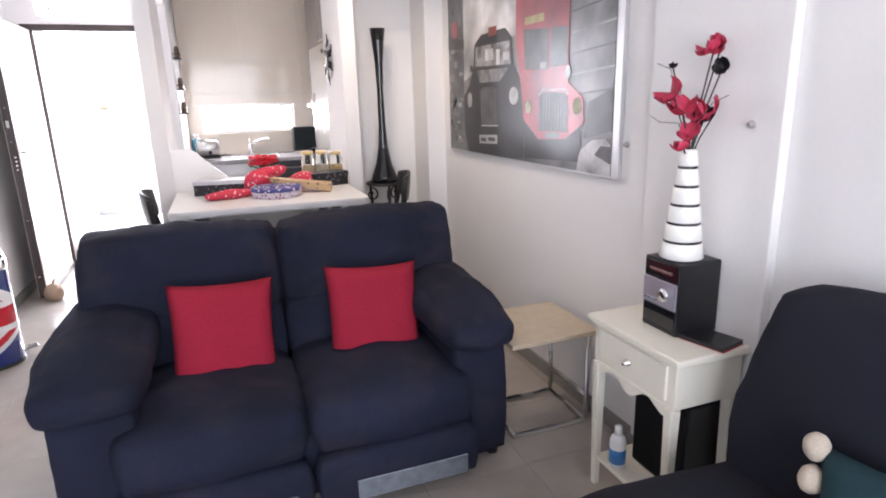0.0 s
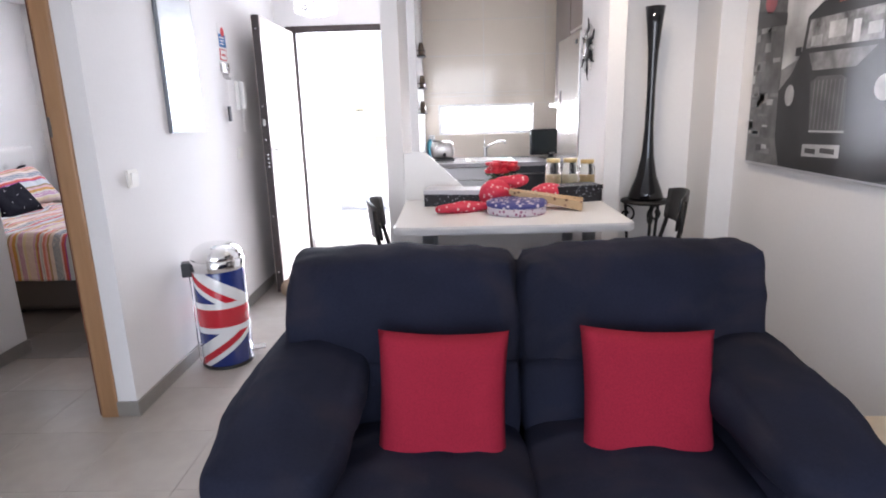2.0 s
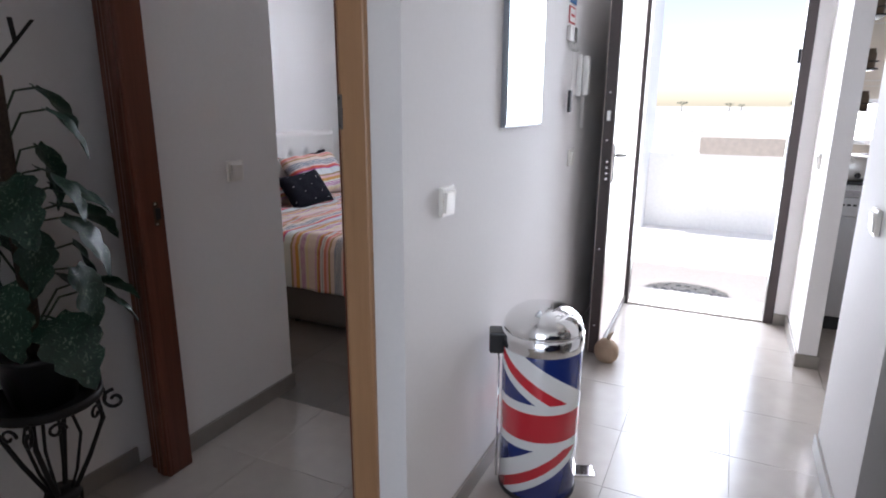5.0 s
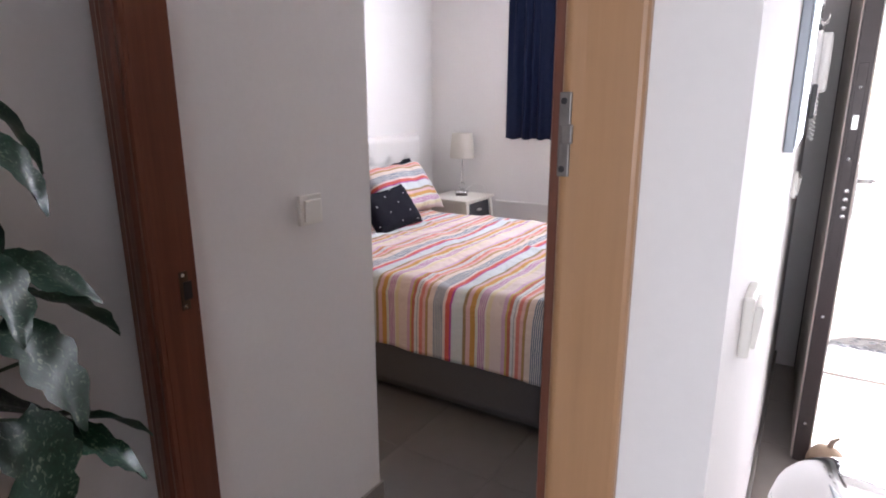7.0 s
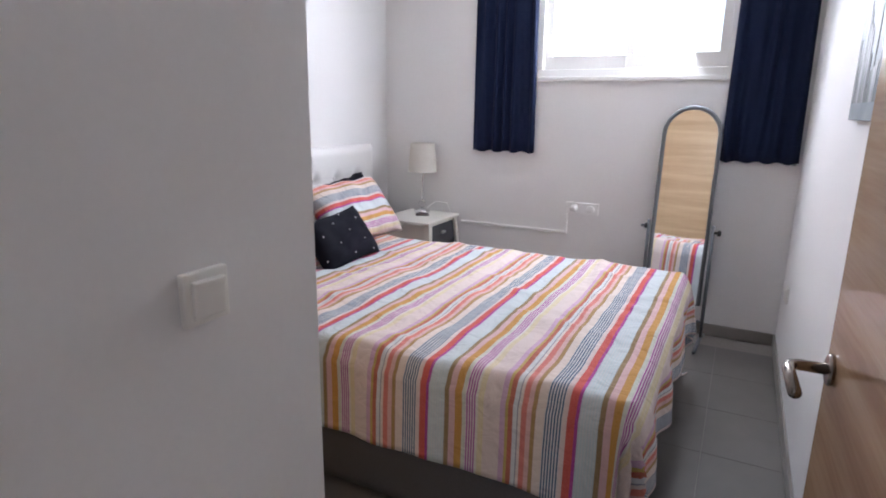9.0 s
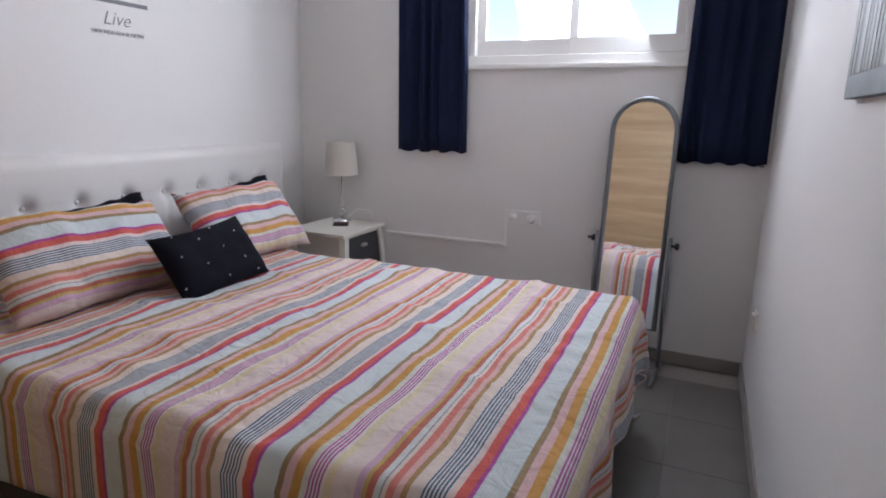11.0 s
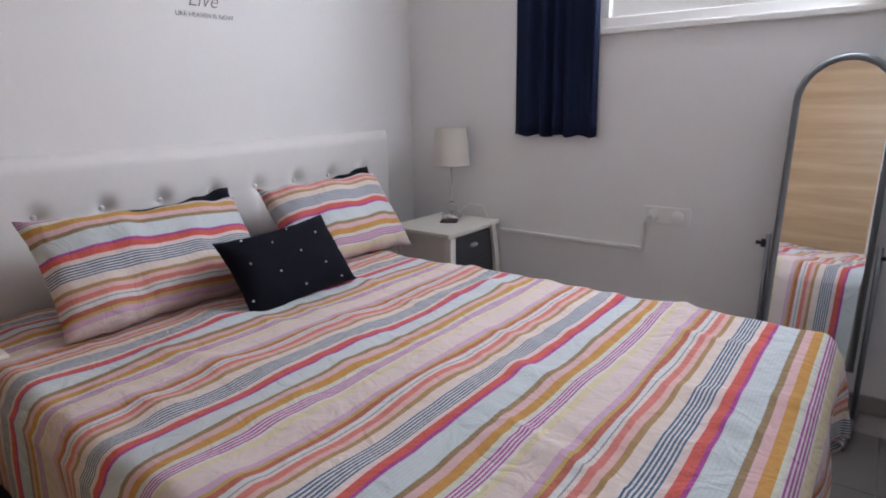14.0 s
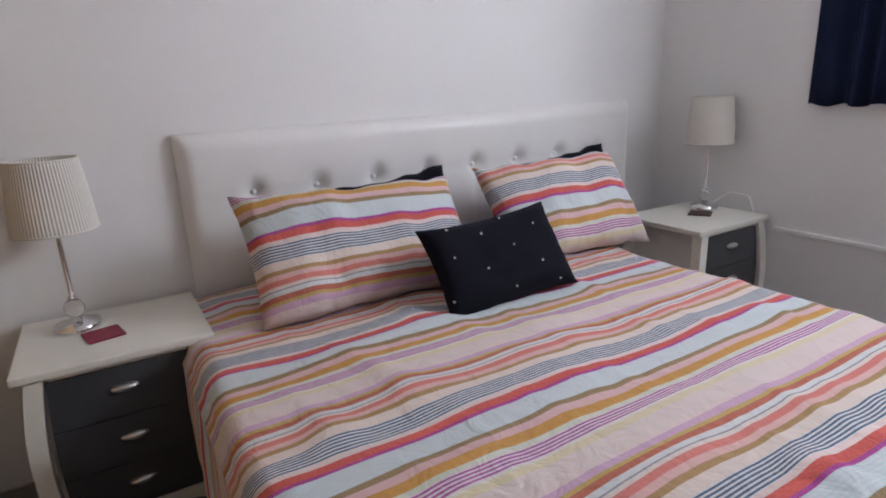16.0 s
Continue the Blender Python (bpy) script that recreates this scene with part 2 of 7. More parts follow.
FRONT = 2.87      # inner face of the wall with the front door
BACK = 3.87       # inner face of the bedroom window wall
wall("wall_hall", -0.10, 0.0, 0.0, BACK + 0.25)
wall("wall_front", 0.0, 1.18, FRONT, FRONT + 0.22, holes=[(0.10, 1.10, -0.02, 2.12)])
wall("wall_kitchen_side", 1.18, 1.27, 0.65, 3.44, holes=[(1.32, 2.215, 0.0, 2.2)])
wall("wall_kitchen_back", 1.27, 3.25, 3.44, 3.66, holes=[(1.41, 2.35, 1.13, 1.42)])
wall("wall_kitchen_partition", 2.34, 2.43, 0.62, 1.25)
wall("wall_alcove", 2.43, 3.03, 0.92, 1.02)
wall("wall_kitchen_east", 3.03, 3.25, 1.02, 3.44)
wall("wall_living_east", 3.03, 3.25, -5.6, 1.02)
structure("pillar_alcove", box(2.90, 3.03, 0.62, 0.92, 0, CEIL, 0.004), M_WALL)
structure("pillar_living", box(2.995, 3.03, -2.04, -1.50, 0, CEIL, 0.004), M_WALL)
wall("wall_bar", 1.27, 2.34, 0.65, 0.74, 0.0, 0.885)
wall("wall_bedroom_window", -3.1, -0.10, BACK, BACK + 0.25, holes=[(-1.72, -0.50, 1.58, 2.36)])
wall("wall_headboard", -3.1, -2.90, 0.70, BACK)
wall("wall_bedroom_south", -2.90, -1.145, 0.70, 0.755)
wall("wall_corner", -1.145, -1.12, 0.70, 0.817)
wall("wall_switch", -1.24, -1.12, 0.138, 0.70)
wall("wall_plant", -1.36, -1.24, -1.20, 0.70)
wall("wall_corridor", -1.24, 0.0, -1.20, -1.08)
wall("wall_living_west", -0.12, 0.0, -5.6, -1.20)
wall("wall_living_window", -0.12, 3.25, -5.82, -5.6, holes=[(0.0, 2.6, 0.05, 2.3)])
structure("lintel_bedroom_door", box(-1.24, -0.10, 0.02, 0.136, 2.09, CEIL), M_WALL)
structure("lintel_hall", box(-0.10, 0.0, -1.08, 0.0, 2.3, CEIL), M_WALL)
structure("ceiling", box(-3.1, 3.25, -5.82, BACK + 0.25, CEIL, CEIL + 0.12), M_CEIL)
structure("floor", box(-3.1, 3.25, -5.82, BACK + 0.25, -0.12, -0.006), M_GROUT)


def skirting(name, x0, x1, y0, y1, h=0.075):
    structure(name, box(x0, x1, y0, y1, 0.0, h, 0.002, 1), M_SKIRT)


skirting("baseboard", 0.0, 0.012, 0.0, FRONT)
skirting("baseboard", -0.117, 0.012, -0.012, 0.0)
skirting("baseboard", -1.24, -1.228, -1.08, 0.04)
skirting("baseboard", -1.12, -1.108, 0.17, 0.829)
skirting("baseboard", -1.145, -1.12, 0.817, 0.829)
skirting("baseboard", -2.90, -2.888, 0.829, BACK)
skirting("baseboard", -2.888, -0.112, BACK - 0.012, BACK)
skirting("baseboard", -0.112, -0.10, 0.2, BACK)
skirting("baseboard", 3.018, 3.03, -1.5, 0.62)
skirting("baseboard", 2.983, 2.995, -2.04, -1.5)
skirting("baseboard", 3.018, 3.03, -5.6, -2.04)
skirting("baseboard", 1.168, 1.18, 0.65, 1.32)
skirting("baseboard", 1.168, 1.18, 2.215, FRONT)
skirting("baseboard", 1.168, 1.282, 2.203, 2.215)
skirting("baseboard", 1.168, 1.282, 1.32, 1.332)
skirting("baseboard", 1.10, 1.168, FRONT - 0.012, FRONT)
skirting("baseboard", 2.43, 2.90, 0.908, 0.92)
skirting("baseboard", 0.0, 0.012, -5.6, -1.08)
skirting("baseboard", -1.228, 0.012, -1.08, -1.068)

# ---- living room ----
def fabric(name, color, stains=0.12, rough=0.9, scale=260.0):
    m = mat(name, color, rough, grain=0.14, scale=scale, bump=0.3, vary=stains, spec=0.15)
    return m


M_SOFA = fabric("navy_suede", (0.0150, 0.0172, 0.0330), 0.45, scale=140)


def worn_patches(m, tint, scale, amount):
    """Rubbed, faded patches laid over a cloth's own colour."""
    nt = m.node_tree
    b = nt.nodes["Principled BSDF"]
    src = b.inputs["Base Color"].links[0].from_socket
    co = nt.nodes.new("ShaderNodeTexCoord")
    n = nt.nodes.new("ShaderNodeTexNoise")
    n.inputs["Scale"].default_value, n.inputs["Detail"].default_value, n.inputs["Distortion"].default_value = scale, 5, 0.8
    nt.links.new(co.outputs["Object"], n.inputs["Vector"])
    mr = nt.nodes.new("ShaderNodeMapRange")
    mr.inputs["From Min"].default_value, mr.inputs["From Max"].default_value = 0.50, 0.68
    mr.inputs["To Max"].default_value = amount
    nt.links.new(n.outputs["Fac"], mr.inputs["Value"])
    mx = nt.nodes.new("ShaderNodeMix")
    mx.data_type = "RGBA"
    nt.links.new(mr.outputs[0], mx.inputs["Factor"])
    nt.links.new(src, mx.inputs["A"])
    mx.inputs["B"].default_value = (*tint, 1)
    nt.links.new(mx.outputs["Result"], b.inputs["Base Color"])


worn_patches(M_SOFA, (0.036, 0.030, 0.036), 4.5, 0.40)
M_RED = fabric("red_woven", (0.30, 0.017, 0.038), 0.04, scale=190)
M_ARMCHAIR = fabric("charcoal_cloth", (0.0165, 0.018, 0.027), 0.15)
M_TEAL = fabric("dark_teal_cloth", (0.020, 0.048, 0.058), 0.1)
M_POM = fabric("cream_wool", (0.50, 0.43, 0.35), 0.05)
M_SILVERTRIM = mat("silver_film", (0.30, 0.34, 0.40), 0.22, 0.6, grain=0.2, scale=25, bump=0.3)


def sofa():
    s = thing("recliner_sofa", "navy suede two-seat recliner sofa with padded arms", "sofa", pose(1.735, -0.96, 0) @ Matrix.Diagonal((1.02, 1.0, 0.95, 1.0)))
    hw, ao = 0.60, 0.79          # half width of the seats, outer side of the arms
    part("base", pad(-hw - 0.02, hw + 0.02, -0.40, 0.36, 0.05, 0.30, 0.03, 0.0, 6, 0.002), M_SOFA, s, smooth=True)
    for i, sx in enumerate((-1, 1)):
        x0, x1 = (-hw, -0.004) if sx < 0 else (0.004, hw)
        seat = pad(x0, x1, -0.47, 0.20, 0.22, 0.475, 0.075, 0.03, 20, 0.009, 3.1 + i)
        part("seat_cushion", seat, M_SOFA, s, smooth=True)
        foot = pad(x0 + 0.01, x1 - 0.01, -0.50, -0.40, 0.055, 0.25, 0.03, 0.012, 10, 0.004, 9.0 + i)
        f = part("footrest", foot, M_SOFA, s, smooth=True)
        part("protective_film", box(x0 + 0.13, x1 - 0.06, -0.514, -0.507, 0.075, 0.155, 0.002, 1), M_SILVERTRIM, f, "torn shiny plastic film")
        back = pad(x0 - 0.13 * (sx < 0), x1 + 0.17 * (sx > 0), 0.11, 0.37, 0.55, 0.985, 0.060, 0.020, 26, 0.012, 5.3 + i)
        low = pad(x0, x1, 0.09, 0.32, 0.38, 0.66, 0.035, 0.015, 14, 0.007, 7.7 + i)
        for b in (back, low):
            for v in b.verts:
                v.co.y += (v.co.z - 0.5) * 0.20
        # gathered top edge
        for v in back.verts:
            if v.co.z > 0.90:
                v.co.z += 0.006 * noise.noise(Vector((v.co.x * 26, 3.0 + i, 0.0))) + 0.002 * math.sin(v.co.x * 90 + 3 * math.sin(v.co.x * 23)) + 0.004 * (2 * (v.co.x - (x0 + x1) / 2) / (x1 - x0)) ** 4
        part("back_cushion", back, M_SOFA, s, smooth=True)
        part("lumbar_cushion", low, M_SOFA, s, smooth=True)
        a0, a1 = (-ao, -0.49) if sx < 0 else (0.52, ao)
        part("arm_side", pad(a0 + 0.02, a1 - 0.02, -0.385, 0.30, 0.03, 0.55, 0.035, 0.010, 12, 0.006, i), M_SOFA, s, smooth=True)
        arm = pad(a0 - 0.012, a1 + 0.012, -0.420, 0.34, 0.515, 0.680, 0.080, 0.024, 24, 0.011, 1.7 + i)
        for v in arm.verts:
            u = (v.co.y + 0.415) / 0.755
            v.co.z += 0.07 * u * u - 0.06 * max(0, 0.35 - u)
            v.co.x += sx * 0.004 * math.sin(math.pi * min(1, max(0, u)))
        part("arm_pad", arm, M_SOFA, s, smooth=True)
    part("back_panel", pad(-0.70, 0.70, 0.34, 0.42, 0.10, 0.92, 0.03, 0.01, 8, 0.003), M_SOFA, s, smooth=True)
    for sx in (-1, 1):
        for y in (-0.33, 0.33):
            part("foot", lathe([(0.022, 0.0), (0.026, 0.06)], 12, at=(sx * 0.72, y, 0)), M_BLACK, s)
    return s


sofa()


def cushion_mesh(w, h, t, sag=0.02, seed=0.0, n=18):
    """A stuffed square pillow standing in its xz plane, with pointed corners."""
    bm = bmesh.new()
    grid = {}
    for side in (0, 1):
        for i in range(n + 1):
            for j in range(n + 1):
                u, v = 2 * i / n - 1, 2 * j / n - 1
                edge = max(abs(u), abs(v))
                if side and edge > 0.999:
                    grid[side, i, j] = grid[0, i, j]
                    continue
                puff = ((1 - u ** 4) * (1 - v ** 4)) ** 0.55
                x = u * w / 2 * (1 - sag / w * 2 * (1 - v * v) * abs(u) ** 3)
                z = v * h / 2 * (1 - sag / h * 2 * (1 - u * u) * abs(v) ** 3)
                d = t / 2 * puff + 0.007 * puff * noise.noise(Vector((u * 3 + seed, v * 3, side * 5.0)))
                d += 0.004 * (1 - puff) * noise.noise(Vector((u * 9 + seed, v * 9, side * 3.0)))
                grid[side, i, j] = bm.verts.new((x, -d if side == 0 else d, z))
    for side in (0, 1):
        for i in range(n):
            for j in range(n):
                q = [grid[side, i, j], grid[side, i + 1, j], grid[side, i + 1, j + 1], grid[side, i, j + 1]]
                bm.faces.new(q if side == 0 else q[::-1])
    bmesh.ops.recalc_face_normals(bm, faces=bm.faces)
    return bm


for px, py, pz, rx, ry, rz, seed in ((1.490, -0.995, 0.550, -21, 3, 3, 0.3), (2.076, -0.995, 0.546, -23, 2, -4, 4.4)):
    c = part("throw_cushion", cushion_mesh(0.385, 0.460, 0.12, 0.014, seed), M_RED, None, smooth=True)
    c.matrix_world = pose(px, py, pz, rx, ry, rz)
    tagged(c, "square bright red woven cushion leaning on the sofa", "cushion", "red cushions on the sofa")


def side_table():
    t = thing("side_table", "small cream side table with a cantilever steel frame", "side table", pose(2.765, -1.10, 0))
    part("tabletop", box(-0.205, 0.205, -0.20, 0.20, 0.435, 0.455, 0.004), mat("beige_laminate", (0.52, 0.43, 0.31), 0.4, grain=0.08, scale=30, vary=0.06), t)
    for sy in (-1, 1):
        y = sy * 0.15
        part("frame", tube([(-0.17, y, 0.43), (0.175, y, 0.43), (0.185, y, 0.42), (0.185, y, 0.03), (0.175, y, 0.014), (-0.17, y, 0.014)], 0.011, 8), M_METAL, t, smooth=True)
    for z in (0.014, 0.13):
        part("crossbar", tube([(0.183, -0.15, z), (0.183, 0.15, z)], 0.009, 8), M_METAL, t, smooth=True)
    part("crossbar", tube([(-0.17, -0.15, 0.014), (-0.17, 0.15, 0.014)], 0.009, 8), M_METAL, t, smooth=True)


side_table()


def lamp_stand_table():
    t = thing("bedside_table", "cream painted bedside table with a drawer and open shelf", "bedside table", pose(2.852, -1.805, 0))
    part("tabletop", box(-0.142, 0.138, -0.222, 0.222, 0.648, 0.672, 0.006), M_CREAM, t)
    part("case", box(-0.122, 0.132, -0.200, 0.200, 0.50, 0.648, 0.003), M_CREAM, t)
    d = part("drawer", box(-0.130, -0.1205, -0.165, 0.165, 0.52, 0.632, 0.003), M_CREAM, t)
    part("knob", lathe([(0.006, 0), (0.006, 0.012), (0.013, 0.018), (0.012, 0.026), (0.003, 0.03)], 12, at=(-0.158, 0, 0.575), axis="X"), M_CHROME, d, "small crystal knob", smooth=True)
    out = [(-0.165, 0.505)] + [(-0.165 + 0.33 * i / 20, 0.475 - 0.018 * math.cos(i / 20 * 4 * math.pi) + 0.012 * (abs(i - 10) / 10)) for i in range(21)] + [(0.165, 0.505)]
    part("apron", prism(out, 0.014, "X", -0.128), M_CREAM, t)
    for sx in (-1, 1):
        for sy in (-1, 1):
            bm = box(-0.018, 0.018, -0.018, 0.018, 0.0, 0.50, 0.003, 1)
            for v in bm.verts:
                k = 0.62 + 0.38 * min(1, v.co.z / 0.45)
                v.co.x = v.co.x * k + sx * 0.112
                v.co.y = v.co.y * k + sy * 0.182
            part("leg", bm, M_CREAM, t)
    part("shelf", box(-0.115, 0.125, -0.182, 0.182, 0.105, 0.122, 0.003), M_CREAM, t)


lamp_stand_table()


def stereo():
    s = thing("mini_stereo", "black mini stereo with a silver control panel", "stereo", pose(2.905, -1.807, 0.672, 0, 0, 0))
    part("cabinet", box(-0.08, 0.085, -0.078, 0.078, 0.0, 0.238, 0.006), M_BLACK, s)
    part("top_panel", box(-0.084, -0.0795, -0.072, 0.072, 0.178, 0.23, 0.002), M_BLACKGLOSS, s)
    f = part("control_panel", box(-0.086, -0.0795, -0.074, 0.074, 0.085, 0.172, 0.003), mat("silver_plastic", (0.42, 0.40, 0.46), 0.3, 0.5), s, "silver control panel")
    part("volume_knob", lathe([(0.021, 0), (0.023, 0.004), (0.019, 0.012), (0.0, 0.013)], 24, at=(-0.10, -0.03, 0.13), axis="X"), M_CHROME, f, smooth=True)
    for i in range(4):
        part("button", box(-0.0885, -0.0855, 0.055 - i * 0.016, 0.065 - i * 0.016, 0.098, 0.106, 0.001, 1), M_CHROME, f)
    part("lower_panel", box(-0.084, -0.0795, -0.072, 0.072, 0.02, 0.08, 0.002), M_BLACKGLOSS, s)
    part("slot", box(-0.0855, -0.0835, -0.05, 0.05, 0.198, 0.206, 0.0005, 1), M_METAL, s)


stereo()

bk = part("notebook", box(-0.055, 0.055, -0.075, 0.075, 0.003, 0.016, 0.002), M_BLACK)
bk.matrix_world = pose(2.905, -1.945, 0.672, 0, 0, 14)
tagged(bk, "black notebook with red page edges lying flat", "notebook")
pg = part("pages", box(-0.052, 0.0565, -0.077, 0.072, 0.0, 0.004, 0.001, 1), mat("red_edge", (0.45, 0.02, 0.03), 0.6), bk, "red edge")


def striped_vase():
    v = thing("striped_vase", "tall white cone vase with black rings holding fabric flowers", "vase", pose(2.890, -1.815, 0.910))
    n, h = 6, 0.345
    white = mat("white_ceramic", (0.85, 0.84, 0.80), 0.25, grain=0.01)
    for i in range(n):
        z0, z1 = h * i / n + 0.004, h * (i + 1) / n - 0.002
        r0, r1 = 0.068 - 0.044 * z0 / h, 0.068 - 0.044 * z1 / h
        part("segment", lathe([(r0 - 0.004, z0), (r0, z0 + 0.004), (r1, z1 - 0.003), (r1 - 0.004, z1)], 32), white, v, smooth=True)
        if i:
            part("ring", lathe([(r0 - 0.005, z0 - 0.010), (r0 - 0.002, z0 - 0.006), (r0 - 0.002, z0 + 0.001), (r0 - 0.005, z0 + 0.003)], 32), M_BLACKGLOSS, v, smooth=True)
    red = fabric("pink_red_organza", (0.55, 0.055, 0.11), 0.1, 0.5, 90)
    blk = fabric("black_organza", (0.012, 0.01, 0.012), 0.1, 0.5, 90)
    green = mat("wire_stem", (0.05, 0.05, 0.045), 0.6)
    random.seed(4)
    heads = [(0.045, -0.018, 0.625, red, 0.048), (0.062, -0.030, 0.640, red, 0.036), (0.072, -0.032, 0.580, blk, 0.030), (-0.055, 0.018, 0.500, red, 0.052), (-0.035, 0.0, 0.455, red, 0.052), (0.010, -0.035, 0.450, red, 0.042), (0.055, -0.035, 0.450, red, 0.048), (0.030, -0.02, 0.435, blk, 0.036), (-0.020, -0.020, 0.385, red, 0.042), (-0.035, -0.015, 0.345, red, 0.036), (-0.030, 0.06, 0.585, blk, 0.014)]
    for x, y, z, m, r in heads:
        part("stem", tube([(0, 0, 0.30), (x * 0.4, y * 0.4, (0.3 + z) / 2), (x, y, z)], 0.0025, 6), green, v)
        bm = bmesh.new()
        for k in range(7):
            a = k * 2.4 + random.random()
            tilt = 0.35 + 0.5 * random.random()
            rings = []
            for i in range(5):
                row = []
                for j in range(5):
                    u, w = i / 4, (j / 4 - 0.5) * 2
                    wid = r * 0.55 * math.sin(math.pi * (0.15 + 0.8 * u)) * w
                    rad = r * u * math.cos(tilt * u)
                    zz = r * u * math.sin(tilt * (0.4 + u)) + 0.006 * math.sin(w * 5 + k) * u
                    row.append(bm.verts.new((rad * math.cos(a) - wid * math.sin(a), rad * math.sin(a) + wid * math.cos(a), zz)))
                rings.append(row)
            for i in range(4):
                for j in range(4):
                    bm.faces.new((rings[i][j], rings[i][j + 1], rings[i + 1][j + 1], rings[i + 1][j]))
        fl = part("flower", bm, m, v, "", True)
        fl.matrix_local = pose(x, y, z, random.uniform(-40, 40), -50 + random.uniform(-30, 30), 0)
    for y, z, dy in ((0.14, 0.60, 0.10), (0.16, 0.44, 0.14), (-0.15, 0.50, -0.12), (0.08, 0.56, 0.05)):
        part("tendril", tube([(0, 0, 0.33), (-0.01, dy * 0.3, 0.42), (-0.02, dy * 0.8, z - 0.02), (-0.02, y, z)], 0.0012, 5), green, v)
    return v


striped_vase()

# hooks left on the wall
for y, z in ((-1.80, 1.564), (-1.942, 1.326), (-1.345, 1.23)):
    x = 3.03 if y > -1.5 else 2.995
    h = part("wall_hook", lathe([(0.012, 0.0), (0.012, 0.006), (0.007, 0.010), (0.007, 0.018), (0.0, 0.019)], 14, at=(0, 0, 0), axis="X"), mat("grey_plastic", (0.35, 0.34, 0.33), 0.5))
    h.matrix_world = pose(x, y, z, 0, 0, 180)
    tagged(h, "small grey plastic wall hook", "wall hook", "wall hooks")

# subwoofer and bottle on and under the shelf
sw = thing("subwoofer", "black subwoofer box standing on the floor behind the table legs", "loudspeaker", pose(2.905, -1.825, 0.122))
part("cabinet", box(-0.06, 0.085, -0.13, 0.13, 0.0, 0.33, 0.006), M_BLACK, sw)
part("grille", box(-0.066, -0.0605, -0.118, 0.118, 0.015, 0.315, 0.002), fabric("black_grille", (0.008, 0.008, 0.009), 0.1), sw)
bo = thing("lotion_bottle", "white bottle with a blue label on the shelf", "bottle", pose(2.765, -1.715, 0.122))
part("body", lathe([(0.0, 0.0), (0.026, 0.0), (0.029, 0.006), (0.029, 0.10), (0.024, 0.118), (0.011, 0.128)], 24), mat("white_plastic", (0.8, 0.8, 0.8), 0.35), bo, smooth=True)
part("cap", lathe([(0.014, 0.127), (0.014, 0.158), (0.010, 0.162)], 20), M_WHITE, bo, smooth=True)
part("label_band", lathe([(0.0295, 0.02), (0.0297, 0.05), (0.0295, 0.075)], 24), mat("blue_label", (0.05, 0.22, 0.55), 0.4), bo, "blue label", smooth=True)


def armchair():
    a = thing("armchair", "charcoal cloth armless lounge chair", "armchair", pose(2.50, -2.545, 0, 0, 0, 0))
    part("seat", pad(-0.55, 0.36, -0.42, 0.42, 0.17, 0.455, 0.09, 0.03, 20, 0.006, 2.2), M_ARMCHAIR, a, smooth=True)
    back = pad(0.26, 0.45, -0.42, 0.40, 0.36, 0.95, 0.05, 0.03, 20, 0.006, 6.2)
    for v in back.verts:
        v.co.x += (v.co.z - 0.45) * 0.09
        v.co.y *= 1.0 - 0.22 * max(0, (v.co.z - 0.55) / 0.45) * (v.co.y > 0)
    part("backrest", back, M_ARMCHAIR, a, smooth=True)
    for sx in (-0.45, 0.3):
        for sy in (-0.34, 0.34):
            part("leg", lathe([(0.018, 0.0), (0.025, 0.18)], 12, at=(sx, sy, 0)), M_BLACK, a)


armchair()
cu = part("pompom_cushion", cushion_mesh(0.40, 0.36, 0.12, 0.02, 8.0), M_TEAL, None, smooth=True)
cu.matrix_world = pose(2.665, -2.70, 0.545, -18, -8, -82)
tagged(cu, "dark teal cushion with cream wool pompoms on the armchair", "cushion")
for i, (u, w) in enumerate(((-0.20, 0.17), (-0.20, 0.10), (-0.205, 0.0), (-0.20, -0.10), (0.20, 0.16), (0.20, 0.05), (0.20, -0.06), (-0.205, -0.17))):
    bm = bmesh.new()
    bmesh.ops.create_icosphere(bm, subdivisions=3, radius=0.027)
    for v in bm.verts:
        v.co *= 1 + 0.10 * noise.noise(v.co * 60 + Vector((i, 0, 0)))
        v.co.z *= 1.15
    p = part("pompom", bm, M_POM, cu, "cream wool pompom", True)
    p.location = (u, -0.01, w)

# ---- bedroom ----
PERIOD = 0.48
BANDS_A = [  # width, colour, share of white weft lines
    (8, (0.353, 0.059, 0.295), 1.0), (1.5, (0.672, 0.638, 0.590), 0), (4.5, (0.655, 0.563, 0.344), 0.25), (12.5, (0.660, 0.550, 0.515), 0.2),
    (4, (0.554, 0.353, 0.492), 0), (2, (0.487, 0.353, 0.098), 0), (3.5, (0.437, 0.118, 0.066), 0), (3, (0.605, 0.622, 0.623), 0),
]
BANDS_B = [
    (1, (0.252, 0.269, 0.312), 0), (2, (0.672, 0.588, 0.541), 0), (4, (0.605, 0.185, 0.148), 0), (3.5, (0.655, 0.403, 0.377), 0),
    (3, (0.378, 0.227, 0.082), 0), (6, (0.680, 0.580, 0.520), 0), (12, (0.045, 0.105, 0.19), 1.0), (3, (0.689, 0.554, 0.525), 0),
    (5, (0.571, 0.084, 0.061), 0), (2.2, (0.353, 0.038, 0.262), 0), (13, (0.504, 0.588, 0.615), 0.5), (3.5, (0.277, 0.185, 0.082), 0),
    (4.5, (0.622, 0.403, 0.410), 0), (5.5, (0.521, 0.260, 0.045), 0), (3, (0.588, 0.605, 0.508), 0),
]
BANDS = BANDS_A + BANDS_B


